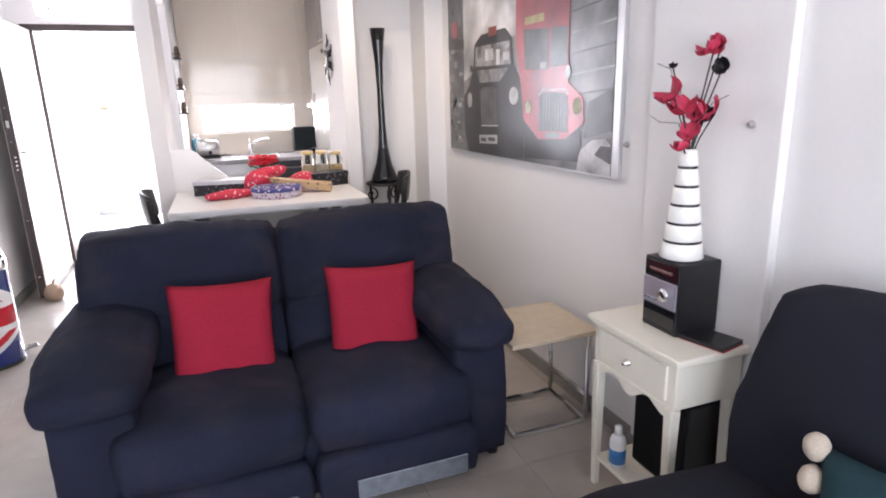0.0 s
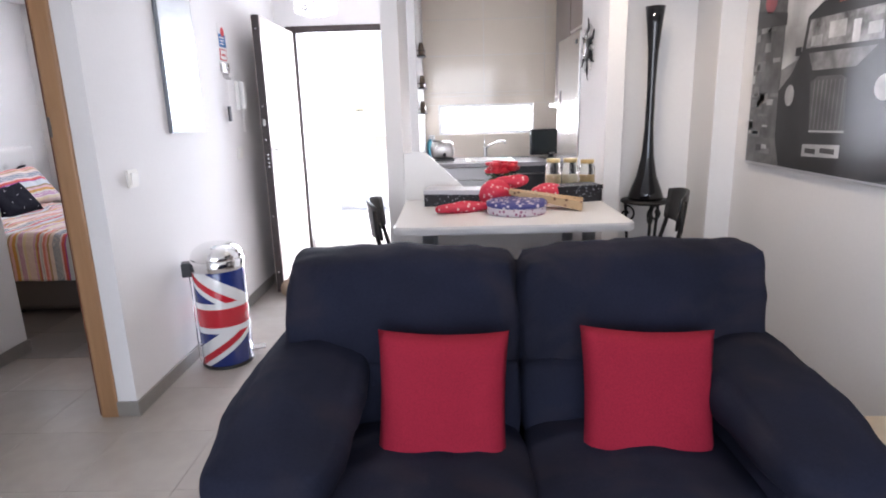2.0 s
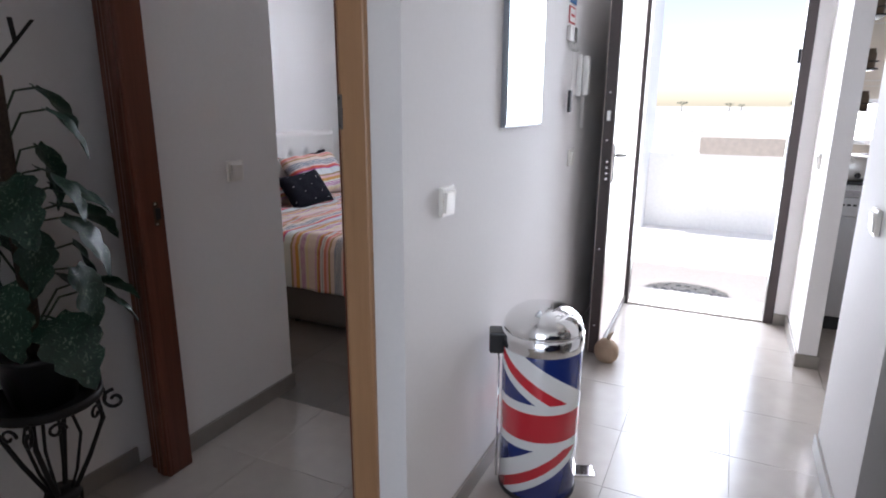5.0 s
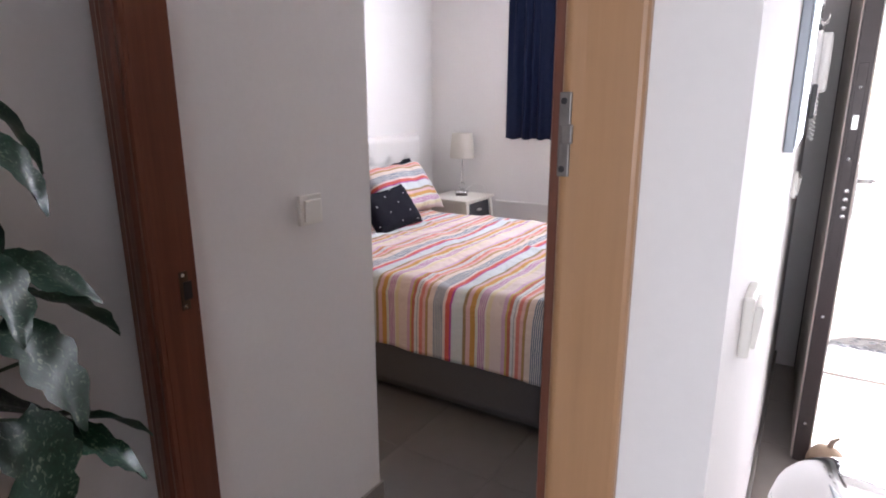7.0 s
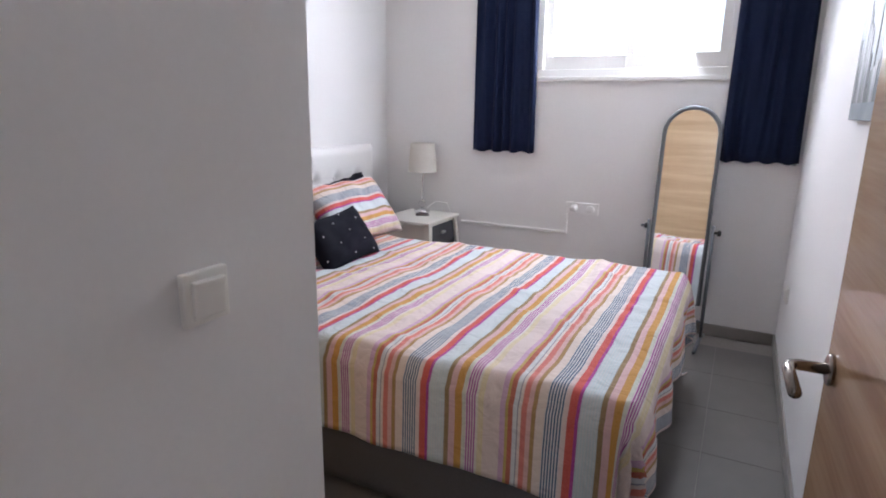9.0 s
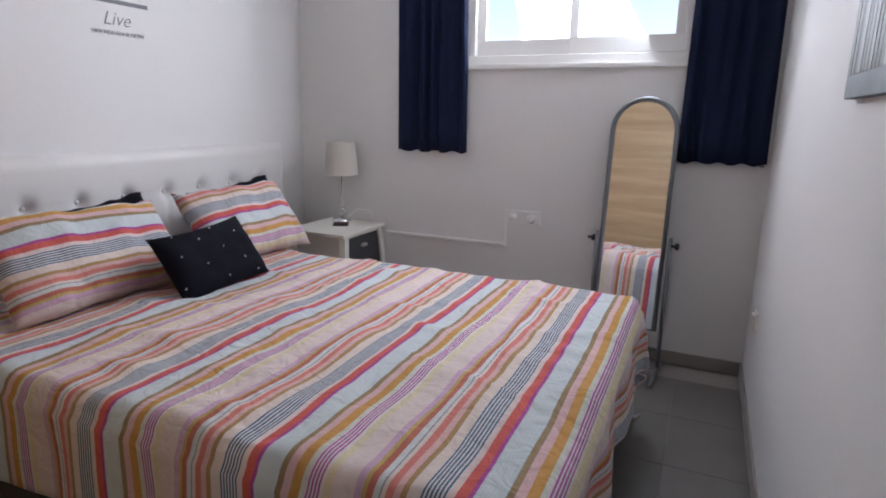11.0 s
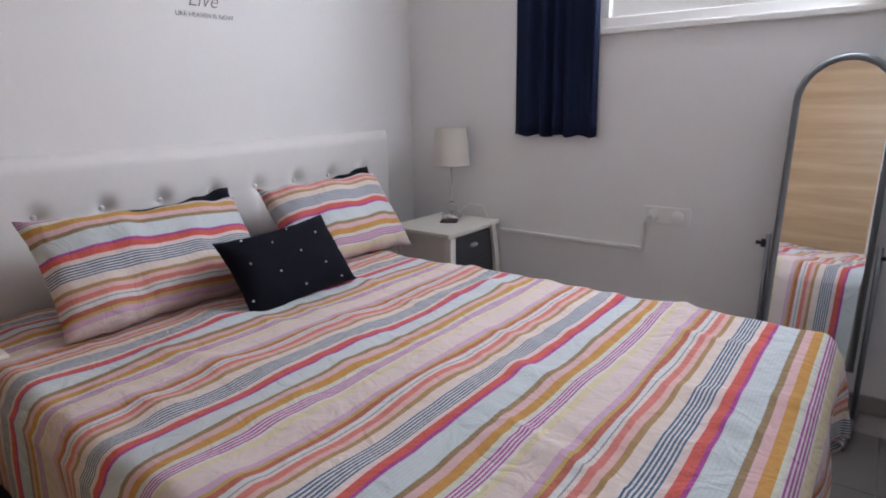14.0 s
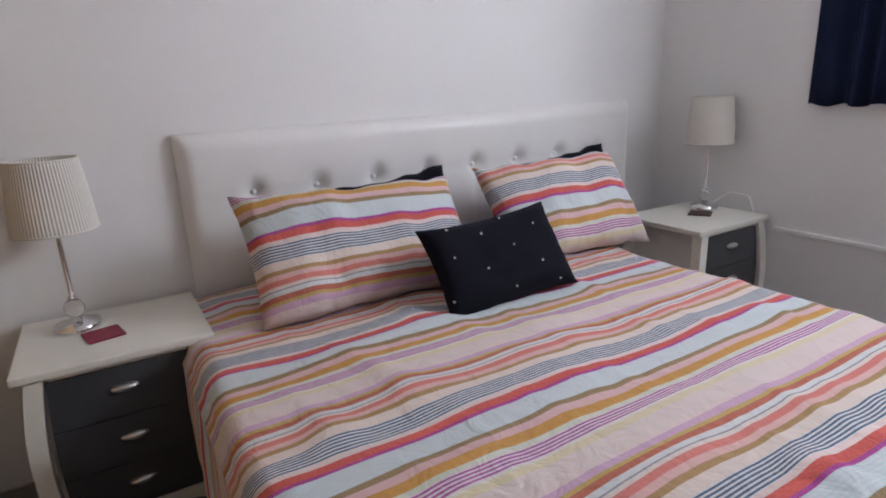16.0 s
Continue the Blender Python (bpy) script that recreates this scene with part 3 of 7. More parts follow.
def stripe_cloth():
    m = bpy.data.materials.new("striped_cotton")
    m.use_nodes = True
    nt = m.node_tree
    b = nt.nodes["Principled BSDF"]
    b.inputs["Roughness"].default_value = 0.85
    b.inputs["Specular IOR Level"].default_value = 0.2
    uv = nt.nodes.new("ShaderNodeUVMap")
    uv.uv_map = "stripes"
    sep = nt.nodes.new("ShaderNodeSeparateXYZ")
    nt.links.new(uv.outputs[0], sep.inputs[0])
    fr = nt.nodes.new("ShaderNodeMath")
    fr.operation = "FRACT"
    nt.links.new(sep.outputs[0], fr.inputs[0])
    cr = nt.nodes.new("ShaderNodeValToRGB")
    cr.color_ramp.interpolation = "CONSTANT"
    total = sum(w for w, _, _ in BANDS)
    at = 0.0
    els = cr.color_ramp.elements
    els.remove(els[1])
    for i, (w, c, lines) in enumerate(BANDS):
        e = els[0] if i == 0 else els.new(at / total)
        e.position = at / total
        e.color = (*c, 1 - lines)
        at += w
    nt.links.new(fr.outputs[0], cr.inputs[0])
    wave = nt.nodes.new("ShaderNodeMath")
    wave.operation = "MULTIPLY"
    wave.inputs[1].default_value = total / 2.0 * 2 * math.pi
    nt.links.new(fr.outputs[0], wave.inputs[0])
    sn = nt.nodes.new("ShaderNodeMath")
    sn.operation = "SINE"
    nt.links.new(wave.outputs[0], sn.inputs[0])
    st = nt.nodes.new("ShaderNodeMapRange")
    st.inputs["From Min"].default_value, st.inputs["From Max"].default_value = -0.15, 0.35
    nt.links.new(sn.outputs[0], st.inputs["Value"])
    inv = nt.nodes.new("ShaderNodeMath")
    inv.operation = "SUBTRACT"
    inv.inputs[0].default_value = 1.0
    nt.links.new(cr.outputs["Alpha"], inv.inputs[1])
    fac = nt.nodes.new("ShaderNodeMath")
    fac.operation = "MULTIPLY"
    nt.links.new(st.outputs[0], fac.inputs[0])
    nt.links.new(inv.outputs[0], fac.inputs[1])
    mix = nt.nodes.new("ShaderNodeMix")
    mix.data_type = "RGBA"
    nt.links.new(fac.outputs[0], mix.inputs["Factor"])
    nt.links.new(cr.outputs["Color"], mix.inputs["A"])
    mix.inputs["B"].default_value = (0.66, 0.62, 0.61, 1)
    # pale weft flecks across the stripes
    weave = nt.nodes.new("ShaderNodeTexNoise")
    weave.inputs["Scale"].default_value, weave.inputs["Detail"].default_value = 1.0, 3
    mp = nt.nodes.new("ShaderNodeMapping")
    mp.inputs["Scale"].default_value = (90, 260, 1)
    nt.links.new(uv.outputs[0], mp.inputs[0])
    nt.links.new(mp.outputs[0], weave.inputs["Vector"])
    wr = nt.nodes.new("ShaderNodeMapRange")
    wr.inputs["From Min"].default_value, wr.inputs["From Max"].default_value = 0.3, 0.7
    wr.inputs["To Min"].default_value, wr.inputs["To Max"].default_value = 0.0, 0.13
    nt.links.new(weave.outputs["Fac"], wr.inputs["Value"])
    fl = nt.nodes.new("ShaderNodeMix")
    fl.data_type = "RGBA"
    nt.links.new(wr.outputs[0], fl.inputs["Factor"])
    nt.links.new(mix.outputs["Result"], fl.inputs["A"])
    fl.inputs["B"].default_value = (0.68, 0.63, 0.61, 1)
    nt.links.new(fl.outputs["Result"], b.inputs["Base Color"])
    bp = nt.nodes.new("ShaderNodeBump")
    bp.inputs["Strength"].default_value, bp.inputs["Distance"].default_value = 0.35, 0.002
    nt.links.new(weave.outputs["Fac"], bp.inputs["Height"])
    # soft creases of washed cotton
    oc = nt.nodes.new("ShaderNodeTexCoord")
    cn = nt.nodes.new("ShaderNodeTexNoise")
    cn.inputs["Scale"].default_value, cn.inputs["Detail"].default_value, cn.inputs["Distortion"].default_value = 13.0, 3, 1.2
    nt.links.new(oc.outputs["Object"], cn.inputs["Vector"])
    cb = nt.nodes.new("ShaderNodeBump")
    cb.inputs["Strength"].default_value, cb.inputs["Distance"].default_value = 0.55, 0.018
    nt.links.new(cn.outputs["Fac"], cb.inputs["Height"])
    nt.links.new(bp.outputs[0], cb.inputs["Normal"])
    nt.links.new(cb.outputs[0], b.inputs["Normal"])
    return m


M_STRIPE = stripe_cloth()
M_NAVY = fabric("navy_curtain", (0.010, 0.016, 0.045), 0.08, 0.8, 200)
M_BLACKCOTTON = fabric("black_cotton", (0.006, 0.006, 0.012), 0.05, 0.9)
M_LEATHERETTE = mat("white_leatherette", (0.78, 0.76, 0.74), 0.45, grain=0.015, scale=120, bump=0.12, vary=0.015)
M_GREYPAINT = mat("dark_grey_paint", (0.046, 0.048, 0.054), 0.5, grain=0.05, scale=60, vary=0.05)
M_NSCREAM = mat("off_white_paint", (0.78, 0.75, 0.68), 0.45, grain=0.015, scale=60, vary=0.02)

BX0, BX1, BY0, BY1, BZ = -2.80, -0.57, 1.465, 3.08, 0.598


def set_uv(bm, fn):
    lay = bm.loops.layers.uv.new("stripes")
    for f in bm.faces:
        for l in f.loops:
            l[lay].uv = fn[l.vert]


def duvet():
    """A cover lying on the mattress and falling over the foot and both sides."""
    bm = bmesh.new()
    ns, nt_ = 150, 130
    s0, s1 = BX0, BX1 + 0.285
    t0, t1 = BY0 - 0.305, BY1 + 0.56
    uvs, grid = {}, []
    r = 0.055
    for i in range(ns + 1):
        row = []
        for j in range(nt_ + 1):
            s = s0 + (s1 - s0) * i / ns
            t = t0 + (t1 - t0) * j / nt_
            ds = max(0.0, s - (BX1 - r))
            dt = max(0.0, (BY0 + r) - t) if t < 2.3 else -max(0.0, t - (BY1 - r))
            d = math.hypot(ds, dt)
            cx, cy = min(s, BX1 - r), min(max(t, BY0 + r), BY1 - r)
            top = 0.013 * noise.noise(Vector((s * 2.2, t * 2.2, 0.3))) + 0.012 * noise.noise(Vector((s * 6 + 4, t * 5, 1.1)))
            top += 0.017 * max(0, noise.noise(Vector((s * 11, t * 3.1, 7.0)))) + 0.020 * max(0, noise.noise(Vector((s * 3.5 + t * 6, t * 9 - s * 3, 2.0)))) ** 1.5
            top += 0.007 * math.exp(-((t - 2.05 - 0.12 * math.sin(s * 3)) / 0.012) ** 2) * (s > -1.2) + 0.012 * math.exp(-((s + 0.9 + 0.15 * (t - 2.3)) / 0.02) ** 2) * (1 if t > 2.1 else 0.4)
            top = max(top, -0.006) + 0.004
            if d <= 1e-9:
                p = Vector((s, t, BZ + top))
            else:
                ux, uy = ds / d, -dt / d
                arc = r * math.pi / 2
                if d < arc:
                    a = d / r
                    p = Vector((cx + ux * r * math.sin(a), cy + uy * r * math.sin(a), BZ - r * (1 - math.cos(a)) + top * math.cos(a)))
                else:
                    fall = d - arc
                    along = t if ds > abs(dt) else s
                    fold = math.sin(along * 13 + 3.0 * noise.noise(Vector((s * 2, t * 2, 3.0)))) + 0.4 * math.sin(along * 31 + 1.3)
                    amount = 0.016 if ds > abs(dt) else 0.007
                    if min(ds, abs(dt)) > 0.04:
                        amount = 0.035
                        fold = math.sin(math.atan2(ds, abs(dt)) * 14)
                    out = r + 0.012 + 0.10 * fall * (0.6 if ds > abs(dt) else 0.25) + amount * fold * min(1, fall / 0.12)
                    p = Vector((cx + ux * out, cy + uy * out, max(0.012, BZ - r - fall)))
                    if min(ds, abs(dt)) > 0.02 and p.z < 0.03:
                        p += Vector((ux, uy, 0)) * (0.02 - (BZ - r - fall)) * 0.8
            v = bm.verts.new(p)
            uvs[v] = ((s + 1.081) / PERIOD, t)
            row.append(v)
        grid.append(row)
    for i in range(ns):
        for j in range(nt_):
            bm.faces.new((grid[i][j], grid[i + 1][j], grid[i + 1][j + 1], grid[i][j + 1]))
    set_uv(bm, uvs)
    ob = part("duvet_cover", bm, M_STRIPE, None, smooth=True)
    sol = ob.modifiers.new("thickness", "SOLIDIFY")
    sol.thickness, sol.offset = 0.006, -1
    tagged(ob, "striped cotton bedspread in pink, blue, red and ochre", "bedspread")


bed = thing("divan_bed", "grey upholstered divan bed with a white tufted headboard", "bed", pose(0, 0, 0))
part("divan_base", pad(BX0 + 0.01, BX1 - 0.02, BY0 + 0.02, BY1 - 0.02, 0.035, 0.33, 0.02, 0.0, 6, 0.001), M_GREYBASE, bed, smooth=True)
part("mattress", pad(BX0, BX1 - 0.01, BY0 + 0.01, BY1 - 0.01, 0.325, 0.588, 0.05, 0.0, 8, 0.002), M_WHITE, bed, smooth=True)
for x in (BX0 + 0.1, -1.7, BX1 - 0.1):
    for y in (BY0 + 0.1, BY1 - 0.1):
        part("castor", lathe([(0.02, 0.0), (0.024, 0.02), (0.02, 0.037)], 14, at=(x, y, 0)), M_BLACK, bed)
for y in (1.85, 2.75):
    part("drawer_handle", tube([(BX1 - 0.024, y - 0.05, 0.16), (BX1 + 0.0, y - 0.045, 0.16), (BX1 + 0.0, y + 0.045, 0.16), (BX1 - 0.024, y + 0.05, 0.16)], 0.005, 8), M_METAL, bed, smooth=True)


def headboard():
    y0, y1, z0, z1, zb = 1.562, 3.610, 0.15, 1.132, 0.922
    buttons = [1.792 + 0.2255 * k for k in range(8)]
    bm = bmesh.new()
    ny, nz = 150, 60
    grid = []
    for i in range(ny + 1):
        row = []
        for j in range(nz + 1):
            y, z = y0 + (y1 - y0) * i / ny, z0 + (z1 - z0) * j / nz
            e = min(y - y0, y1 - y, z1 - z)
            d = 0.060 * (1 - max(0, 1 - e / 0.05) ** 2 * 0.7)
            for b in buttons:
                rr = math.hypot(y - b, (z - zb) * 0.9)
                d -= 0.034 * math.exp(-(rr / 0.032) ** 2)
                d -= 0.010 * math.exp(-((y - b) / 0.012) ** 2) * math.exp(-max(0, zb - z) / 0.25) * (z < zb)
            d -= 0.004 * math.exp(-((z - zb) / 0.006) ** 2)
            row.append(bm.verts.new((-2.898 + d, y, z)))
        grid.append(row)
    for i in range(ny):
        for j in range(nz):
            bm.faces.new((grid[i][j], grid[i + 1][j], grid[i + 1][j + 1], grid[i][j + 1]))
    rim = [grid[i][nz] for i in range(ny + 1)]
    back = [bm.verts.new((-2.898, v.co.y, v.co.z)) for v in rim]
    for i in range(ny):
        bm.faces.new((rim[i], rim[i + 1], back[i + 1], back[i]))
    for col in (grid[0], grid[-1]):
        bk_ = [bm.verts.new((-2.898, v.co.y, v.co.z)) for v in col]
        for j in range(nz):
            bm.faces.new((col[j], col[j + 1], bk_[j + 1], bk_[j]))
    bmesh.ops.recalc_face_normals(bm, faces=bm.faces)
    h = part("headboard", bm, M_LEATHERETTE, bed, "white tufted leatherette headboard", True)
    for b in buttons:
        part("button", lathe([(0.011, 0.0), (0.010, 0.004), (0.0, 0.006)], 14, at=(-2.870, b, zb), axis="X"), M_LEATHERETTE, h, smooth=True)


headboard()
duvet()


def bed_pillow(w, h, t, m, seed, stripe, top_u=1.05, way=1):
    bm = cushion_mesh(w, h, t, 0.02, seed, 30)
    for v in bm.verts:
        u = v.co.x / w * 2
        k = max(0.0, 1 - abs(u)) ** 0.7
        v.co.y += 0.022 * noise.noise(Vector((v.co.x * 11 + seed, v.co.z * 4, 2.0))) * min(1, k * 3)
        v.co.y += 0.032 * abs(noise.noise(Vector((v.co.x * 22 + seed, v.co.z * 6, 9.0)))) * max(0, -v.co.z / h * 2) * (1 if v.co.y < 0 else -1) * min(1, k * 3)
        v.co.z += 0.010 * noise.noise(Vector((v.co.x * 14, seed, 1.0)))
    if stripe:
        uvs = {v: (top_u + way * (v.co.z - h / 2) / PERIOD + 0.012 * noise.noise(Vector((v.co.x * 6, v.co.z * 6, seed))), v.co.x) for v in bm.verts}
        set_uv(bm, uvs)
    return part("pillow", bm, m, None, smooth=True)


# pillows stand facing the foot of the bed and lean on the headboard
for y, zz, rz, seed, roll_ in ((2.05, 0.768, 92, 1.5, 2), (2.885, 0.772, 86, 7.5, -1)):
    dark = bed_pillow(0.56, 0.40, 0.12, M_BLACKCOTTON, seed + 3, False)
    dark.matrix_world = pose(-2.735, y + 0.195, zz - 0.028, -18, roll_ - 5, rz)
    tagged(dark, "black cotton pillow standing against the headboard", "pillow", "black pillows")
    pil = bed_pillow(0.78 if y < 2.5 else 0.66, 0.43, 0.17, M_STRIPE, seed, True, 1.06 if y < 2.5 else 0.30, 1 if y < 2.5 else -1)
    pil.matrix_world = pose(-2.515, y, zz, -38, roll_, rz)
    tagged(pil, "striped cotton pillow leaning against the headboard", "pillow", "striped pillows")

nc = part("dotted_cushion", cushion_mesh(0.50, 0.30, 0.11, 0.016, 2.7, 22), M_BLACKCOTTON, None, smooth=True)
nc.matrix_world = pose(-2.235, 2.375, 0.722, -34, 1, 90) @ pose(0, 0, 0, 0, -4, 0)
tagged(nc, "black oblong cushion sewn with small white beads", "cushion")
BEADS = ((0.54, 0.12), (0.76, 0.27), (0.96, 0.15), (0.36, 0.24), (0.55, 0.44), (0.92, 0.54), (0.13, 0.40), (0.31, 0.60), (0.71, 0.68), (0.04, 0.80), (0.46, 0.85), (0.81, 0.91), (0.16, 0.10))
for a_, b_ in BEADS:
    c_, r_ = (a_ - 0.5) * 0.50, (0.5 - b_) * 0.30
    u_, v_ = 2 * c_ / 0.50, 2 * r_ / 0.30
    dep = 0.055 * ((1 - u_ ** 4) * (1 - v_ ** 4)) ** 0.55
    bead = bmesh.new()
    bmesh.ops.create_icosphere(bead, subdivisions=1, radius=0.0038)
    q = part("bead", bead, M_WHITE, nc)
    q.location = (c_, -dep - 0.004, r_)


def bombe_nightstand(m):
    """Front faces +x; the origin is at the floor under the middle of the top."""
    n = thing("nightstand", "off-white nightstand with curved legs and three grey drawers", "nightstand", m, "nightstands")
    part("tabletop", box(-0.205, 0.215, -0.24, 0.24, 0.588, 0.610, 0.005), M_NSCREAM, n)
    part("carcass", box(-0.195, 0.175, -0.195, 0.195, 0.12, 0.588, 0.002, 1), M_NSCREAM, n)
    part("front_rail", box(0.174, 0.198, -0.165, 0.165, 0.574, 0.588, 0.002, 1), M_NSCREAM, n)
    def bow(z):
        return 0.030 * math.sin(math.pi * min(1, max(0, (z - 0.06) / 0.54))) ** 0.9
    for k in range(3):
        z0 = 0.150 + k * 0.1415
        bm = bmesh.new()
        g = []
        for i in range(9):
            z = z0 + 0.1385 * i / 8
            hw = 0.166 + 0.014 * math.sin(math.pi * (z - 0.06) / 0.54)
            g.append([bm.verts.new((0.178 + 0.018 * math.sin(math.pi * (z - 0.06) / 0.54) + dx, sy * hw, z)) for dx in (0, 0.014) for sy in (-1, 1)])
        for a, b in zip(g, g[1:]):
            for p, q in ((0, 2), (2, 3), (3, 1), (1, 0)):
                bm.faces.new((a[p], a[q], b[q], b[p]))
        bm.faces.new((g[0][0], g[0][1], g[0][3], g[0][2]))
        bm.faces.new((g[-1][0], g[-1][2], g[-1][3], g[-1][1]))
        bmesh.ops.recalc_face_normals(bm, faces=bm.faces)
        d = part("drawer", bm, M_GREYPAINT, n, "dark grey drawer front")
        zc = z0 + 0.076
        xf = 0.192 + 0.018 * math.sin(math.pi * (zc - 0.06) / 0.54)
        hb = bmesh.new()
        bmesh.ops.create_uvsphere(hb, u_segments=18, v_segments=9, radius=1.0)
        for v in hb.verts:
            v.co = Vector((xf + 0.018 * v.co.x, 0.036 * v.co.y, zc + 0.012 * v.co.z + 0.003))
        part("cup_handle", hb, M_METAL, d, "brushed metal cup handle", True)
    for sy in (-1, 1):
        for sx in (-1, 1):
            bm = bmesh.new()
            prev = None
            for i in range(15):
                z = 0.588 * i / 14
                o = bow(z)
                cy = sy * (0.188 + o - 0.015 * (z < 0.08))
                cx = (0.182 + 0.6 * o) if sx > 0 else -0.175
                hw = 0.021
                ring = [bm.verts.new((cx + a * hw, cy + b * hw, z)) for a, b in ((-1, -1), (1, -1), (1, 1), (-1, 1))]
                if prev:
                    for k in range(4):
                        bm.faces.new((prev[k], prev[(k + 1) % 4], ring[(k + 1) % 4], ring[k]))
                else:
                    bm.faces.new(ring[::-1])
                prev = ring
            bm.faces.new(prev)
            part("leg", bm, M_NSCREAM, n)
    out = [(-0.175, 0.140)] + [(-0.175 + 0.35 * i / 16, 0.085 + 0.03 * math.sin(math.pi * i / 16)) for i in range(17)] + [(0.175, 0.140)]
    part("apron", prism(out, 0.016, "X", 0.176), M_NSCREAM, n)
    return n


ns = bombe_nightstand(pose(-2.675, 1.305, 0, 0, 0, 0))
ns_far = copy_thing(ns, pose(-2.475, 3.625, 0, 0, 0, 0))
ns_far.scale = (1, 1, 1.03)

M_SHADE = mat("pleated_shade_cloth", (0.66, 0.62, 0.56), 0.8, grain=0.03, scale=80, bump=0.1)
M_CRYSTAL = glass("crystal", 0.0)


def table_lamp(m):
    l = thing("table_lamp", "chrome table lamp with a glass ball and pleated white shade", "table lamp", m, "bedside lamps")
    part("base", lathe([(0.0, 0.0), (0.058, 0.0), (0.060, 0.004), (0.058, 0.016), (0.020, 0.024), (0.012, 0.030)], 36), M_CHROME, l, smooth=True)
    bl = bmesh.new()
    bmesh.ops.create_icosphere(bl, subdivisions=3, radius=0.027)
    for v in bl.verts:
        v.co.z += 0.056
    part("glass_ball", bl, M_CRYSTAL, l, "clear glass ball", False)
    part("stem", lathe([(0.010, 0.082), (0.012, 0.088), (0.007, 0.094), (0.007, 0.255), (0.012, 0.262), (0.012, 0.270), (0.026, 0.274), (0.026, 0.278), (0.005, 0.282)], 20), M_CHROME, l, smooth=True)
    bm = bmesh.new()
    n = 144
    rings = []
    for r, z in ((0.104, 0.270), (0.103, 0.274), (0.096, 0.36), (0.086, 0.444), (0.085, 0.448)):
        rings.append([bm.verts.new(((r + 0.0016 * (k % 2)) * math.cos(2 * math.pi * k / n), (r + 0.0016 * (k % 2)) * math.sin(2 * math.pi * k / n), z)) for k in range(n)])
    for a, b in zip(rings, rings[1:]):
        for k in range(n):
            bm.faces.new((a[k], a[(k + 1) % n], b[(k + 1) % n], b[k]))
    sh = part("shade", bm, M_SHADE, l, "pleated white fabric shade")
    so = sh.modifiers.new("thickness", "SOLIDIFY")
    so.thickness = 0.002
    for z, r in ((0.270, 0.105), (0.448, 0.086)):
        part("trim_ring", tube([(r * math.cos(k * 0.2618), r * math.sin(k * 0.2618), z) for k in range(24)], 0.0022, 6, closed=True), M_SHADE, sh)
    part("bulb", lathe([(0.0, 0.30), (0.014, 0.30), (0.028, 0.345), (0.018, 0.372), (0.0, 0.378)], 16), M_WHITE, l, smooth=True)
    return l


lamp = table_lamp(pose(-2.745, 1.215, 0.610) @ Matrix.Diagonal((1.03, 1.03, 1.10, 1.0)))
copy_thing(lamp, pose(-2.52, 3.762, 0.629) @ Matrix.Diagonal((0.98, 0.98, 1.04, 1.0)))
cord = part("lamp_cord", tube([(-2.47, 3.79, 0.634), (-2.50, 3.80, 0.66), (-2.44, 3.83, 0.71), (-2.36, 3.852, 0.70), (-2.33, 3.858, 0.62), (-2.325, 3.858, 0.58)], 0.0028, 6), M_WHITE, None, smooth=True)
tagged(cord, "thin white lamp cord running behind the nightstand", "cord")
for nm, x, y, rz, col in (("coaster", -2.634, 1.277, 12, (0.25, 0.022, 0.05)), ("coaster", -2.464, 3.66, 30, (0.05, 0.018, 0.016))):
    c = part(nm, box(-0.048, 0.048, -0.048, 0.048, 0.0, 0.005, 0.0015, 1), mat("coaster_leather", col, 0.5, grain=0.1, scale=120, bump=0.2))
    c.matrix_world = pose(x, y, 0.611 if y < 2 else 0.630, 0, 0, rz)
    tagged(c, "square dark red leather coaster on the nightstand" if y < 2 else "square dark brown leather coaster on the nightstand", "coaster", "coasters")


def curtain(x0, x1, z0, z1, y, seed):
    bm = bmesh.new()
    n, k = 120, 16
    g = []
    for j in range(k + 1):
        z = z0 + (z1 - z0) * j / k
        row = []
        for i in range(n + 1):
            u = i / n
            x = x0 + (x1 - x0) * u
            low = 1 - j / k
            xx = (x0 + x1) / 2 + (x - (x0 + x1) / 2) * (1 + 0.08 * low)
            warp = u + 0.10 * noise.noise(Vector((u * 3.2, seed, z * 0.35)))
            fold = math.sin(warp * 2 * math.pi * 5.0 + seed + 0.5 * math.sin(z * 2)) * (0.016 + 0.012 * noise.noise(Vector((u * 4, seed + 5, z * 0.6)))) + 0.006 * math.sin(u * 41 + seed * 3 + z)
            zz = z + 0.006 * math.sin(u * 25 + seed) * low
            row.append(bm.verts.new((xx, y + fold, zz)))
        g.append(row)
    for j in range(k):
        for i in range(n):
            bm.faces.new((g[j][i], g[j][i + 1], g[j + 1][i + 1], g[j + 1][i]))
    c = thing("curtain", "short navy blue curtain hanging in folds beside the window", "curtain", pose(0, 0, 0), "navy curtains")
    cl = part("cloth", bm, M_NAVY, c, smooth=True)
    so = cl.modifiers.new("thickness", "SOLIDIFY")
    so.thickness = 0.002
    part("hem", box(x0 - 0.01, x1 + 0.01, y - 0.003, y + 0.003, z1 - 0.03, z1, 0.001, 1), M_NAVY, c)


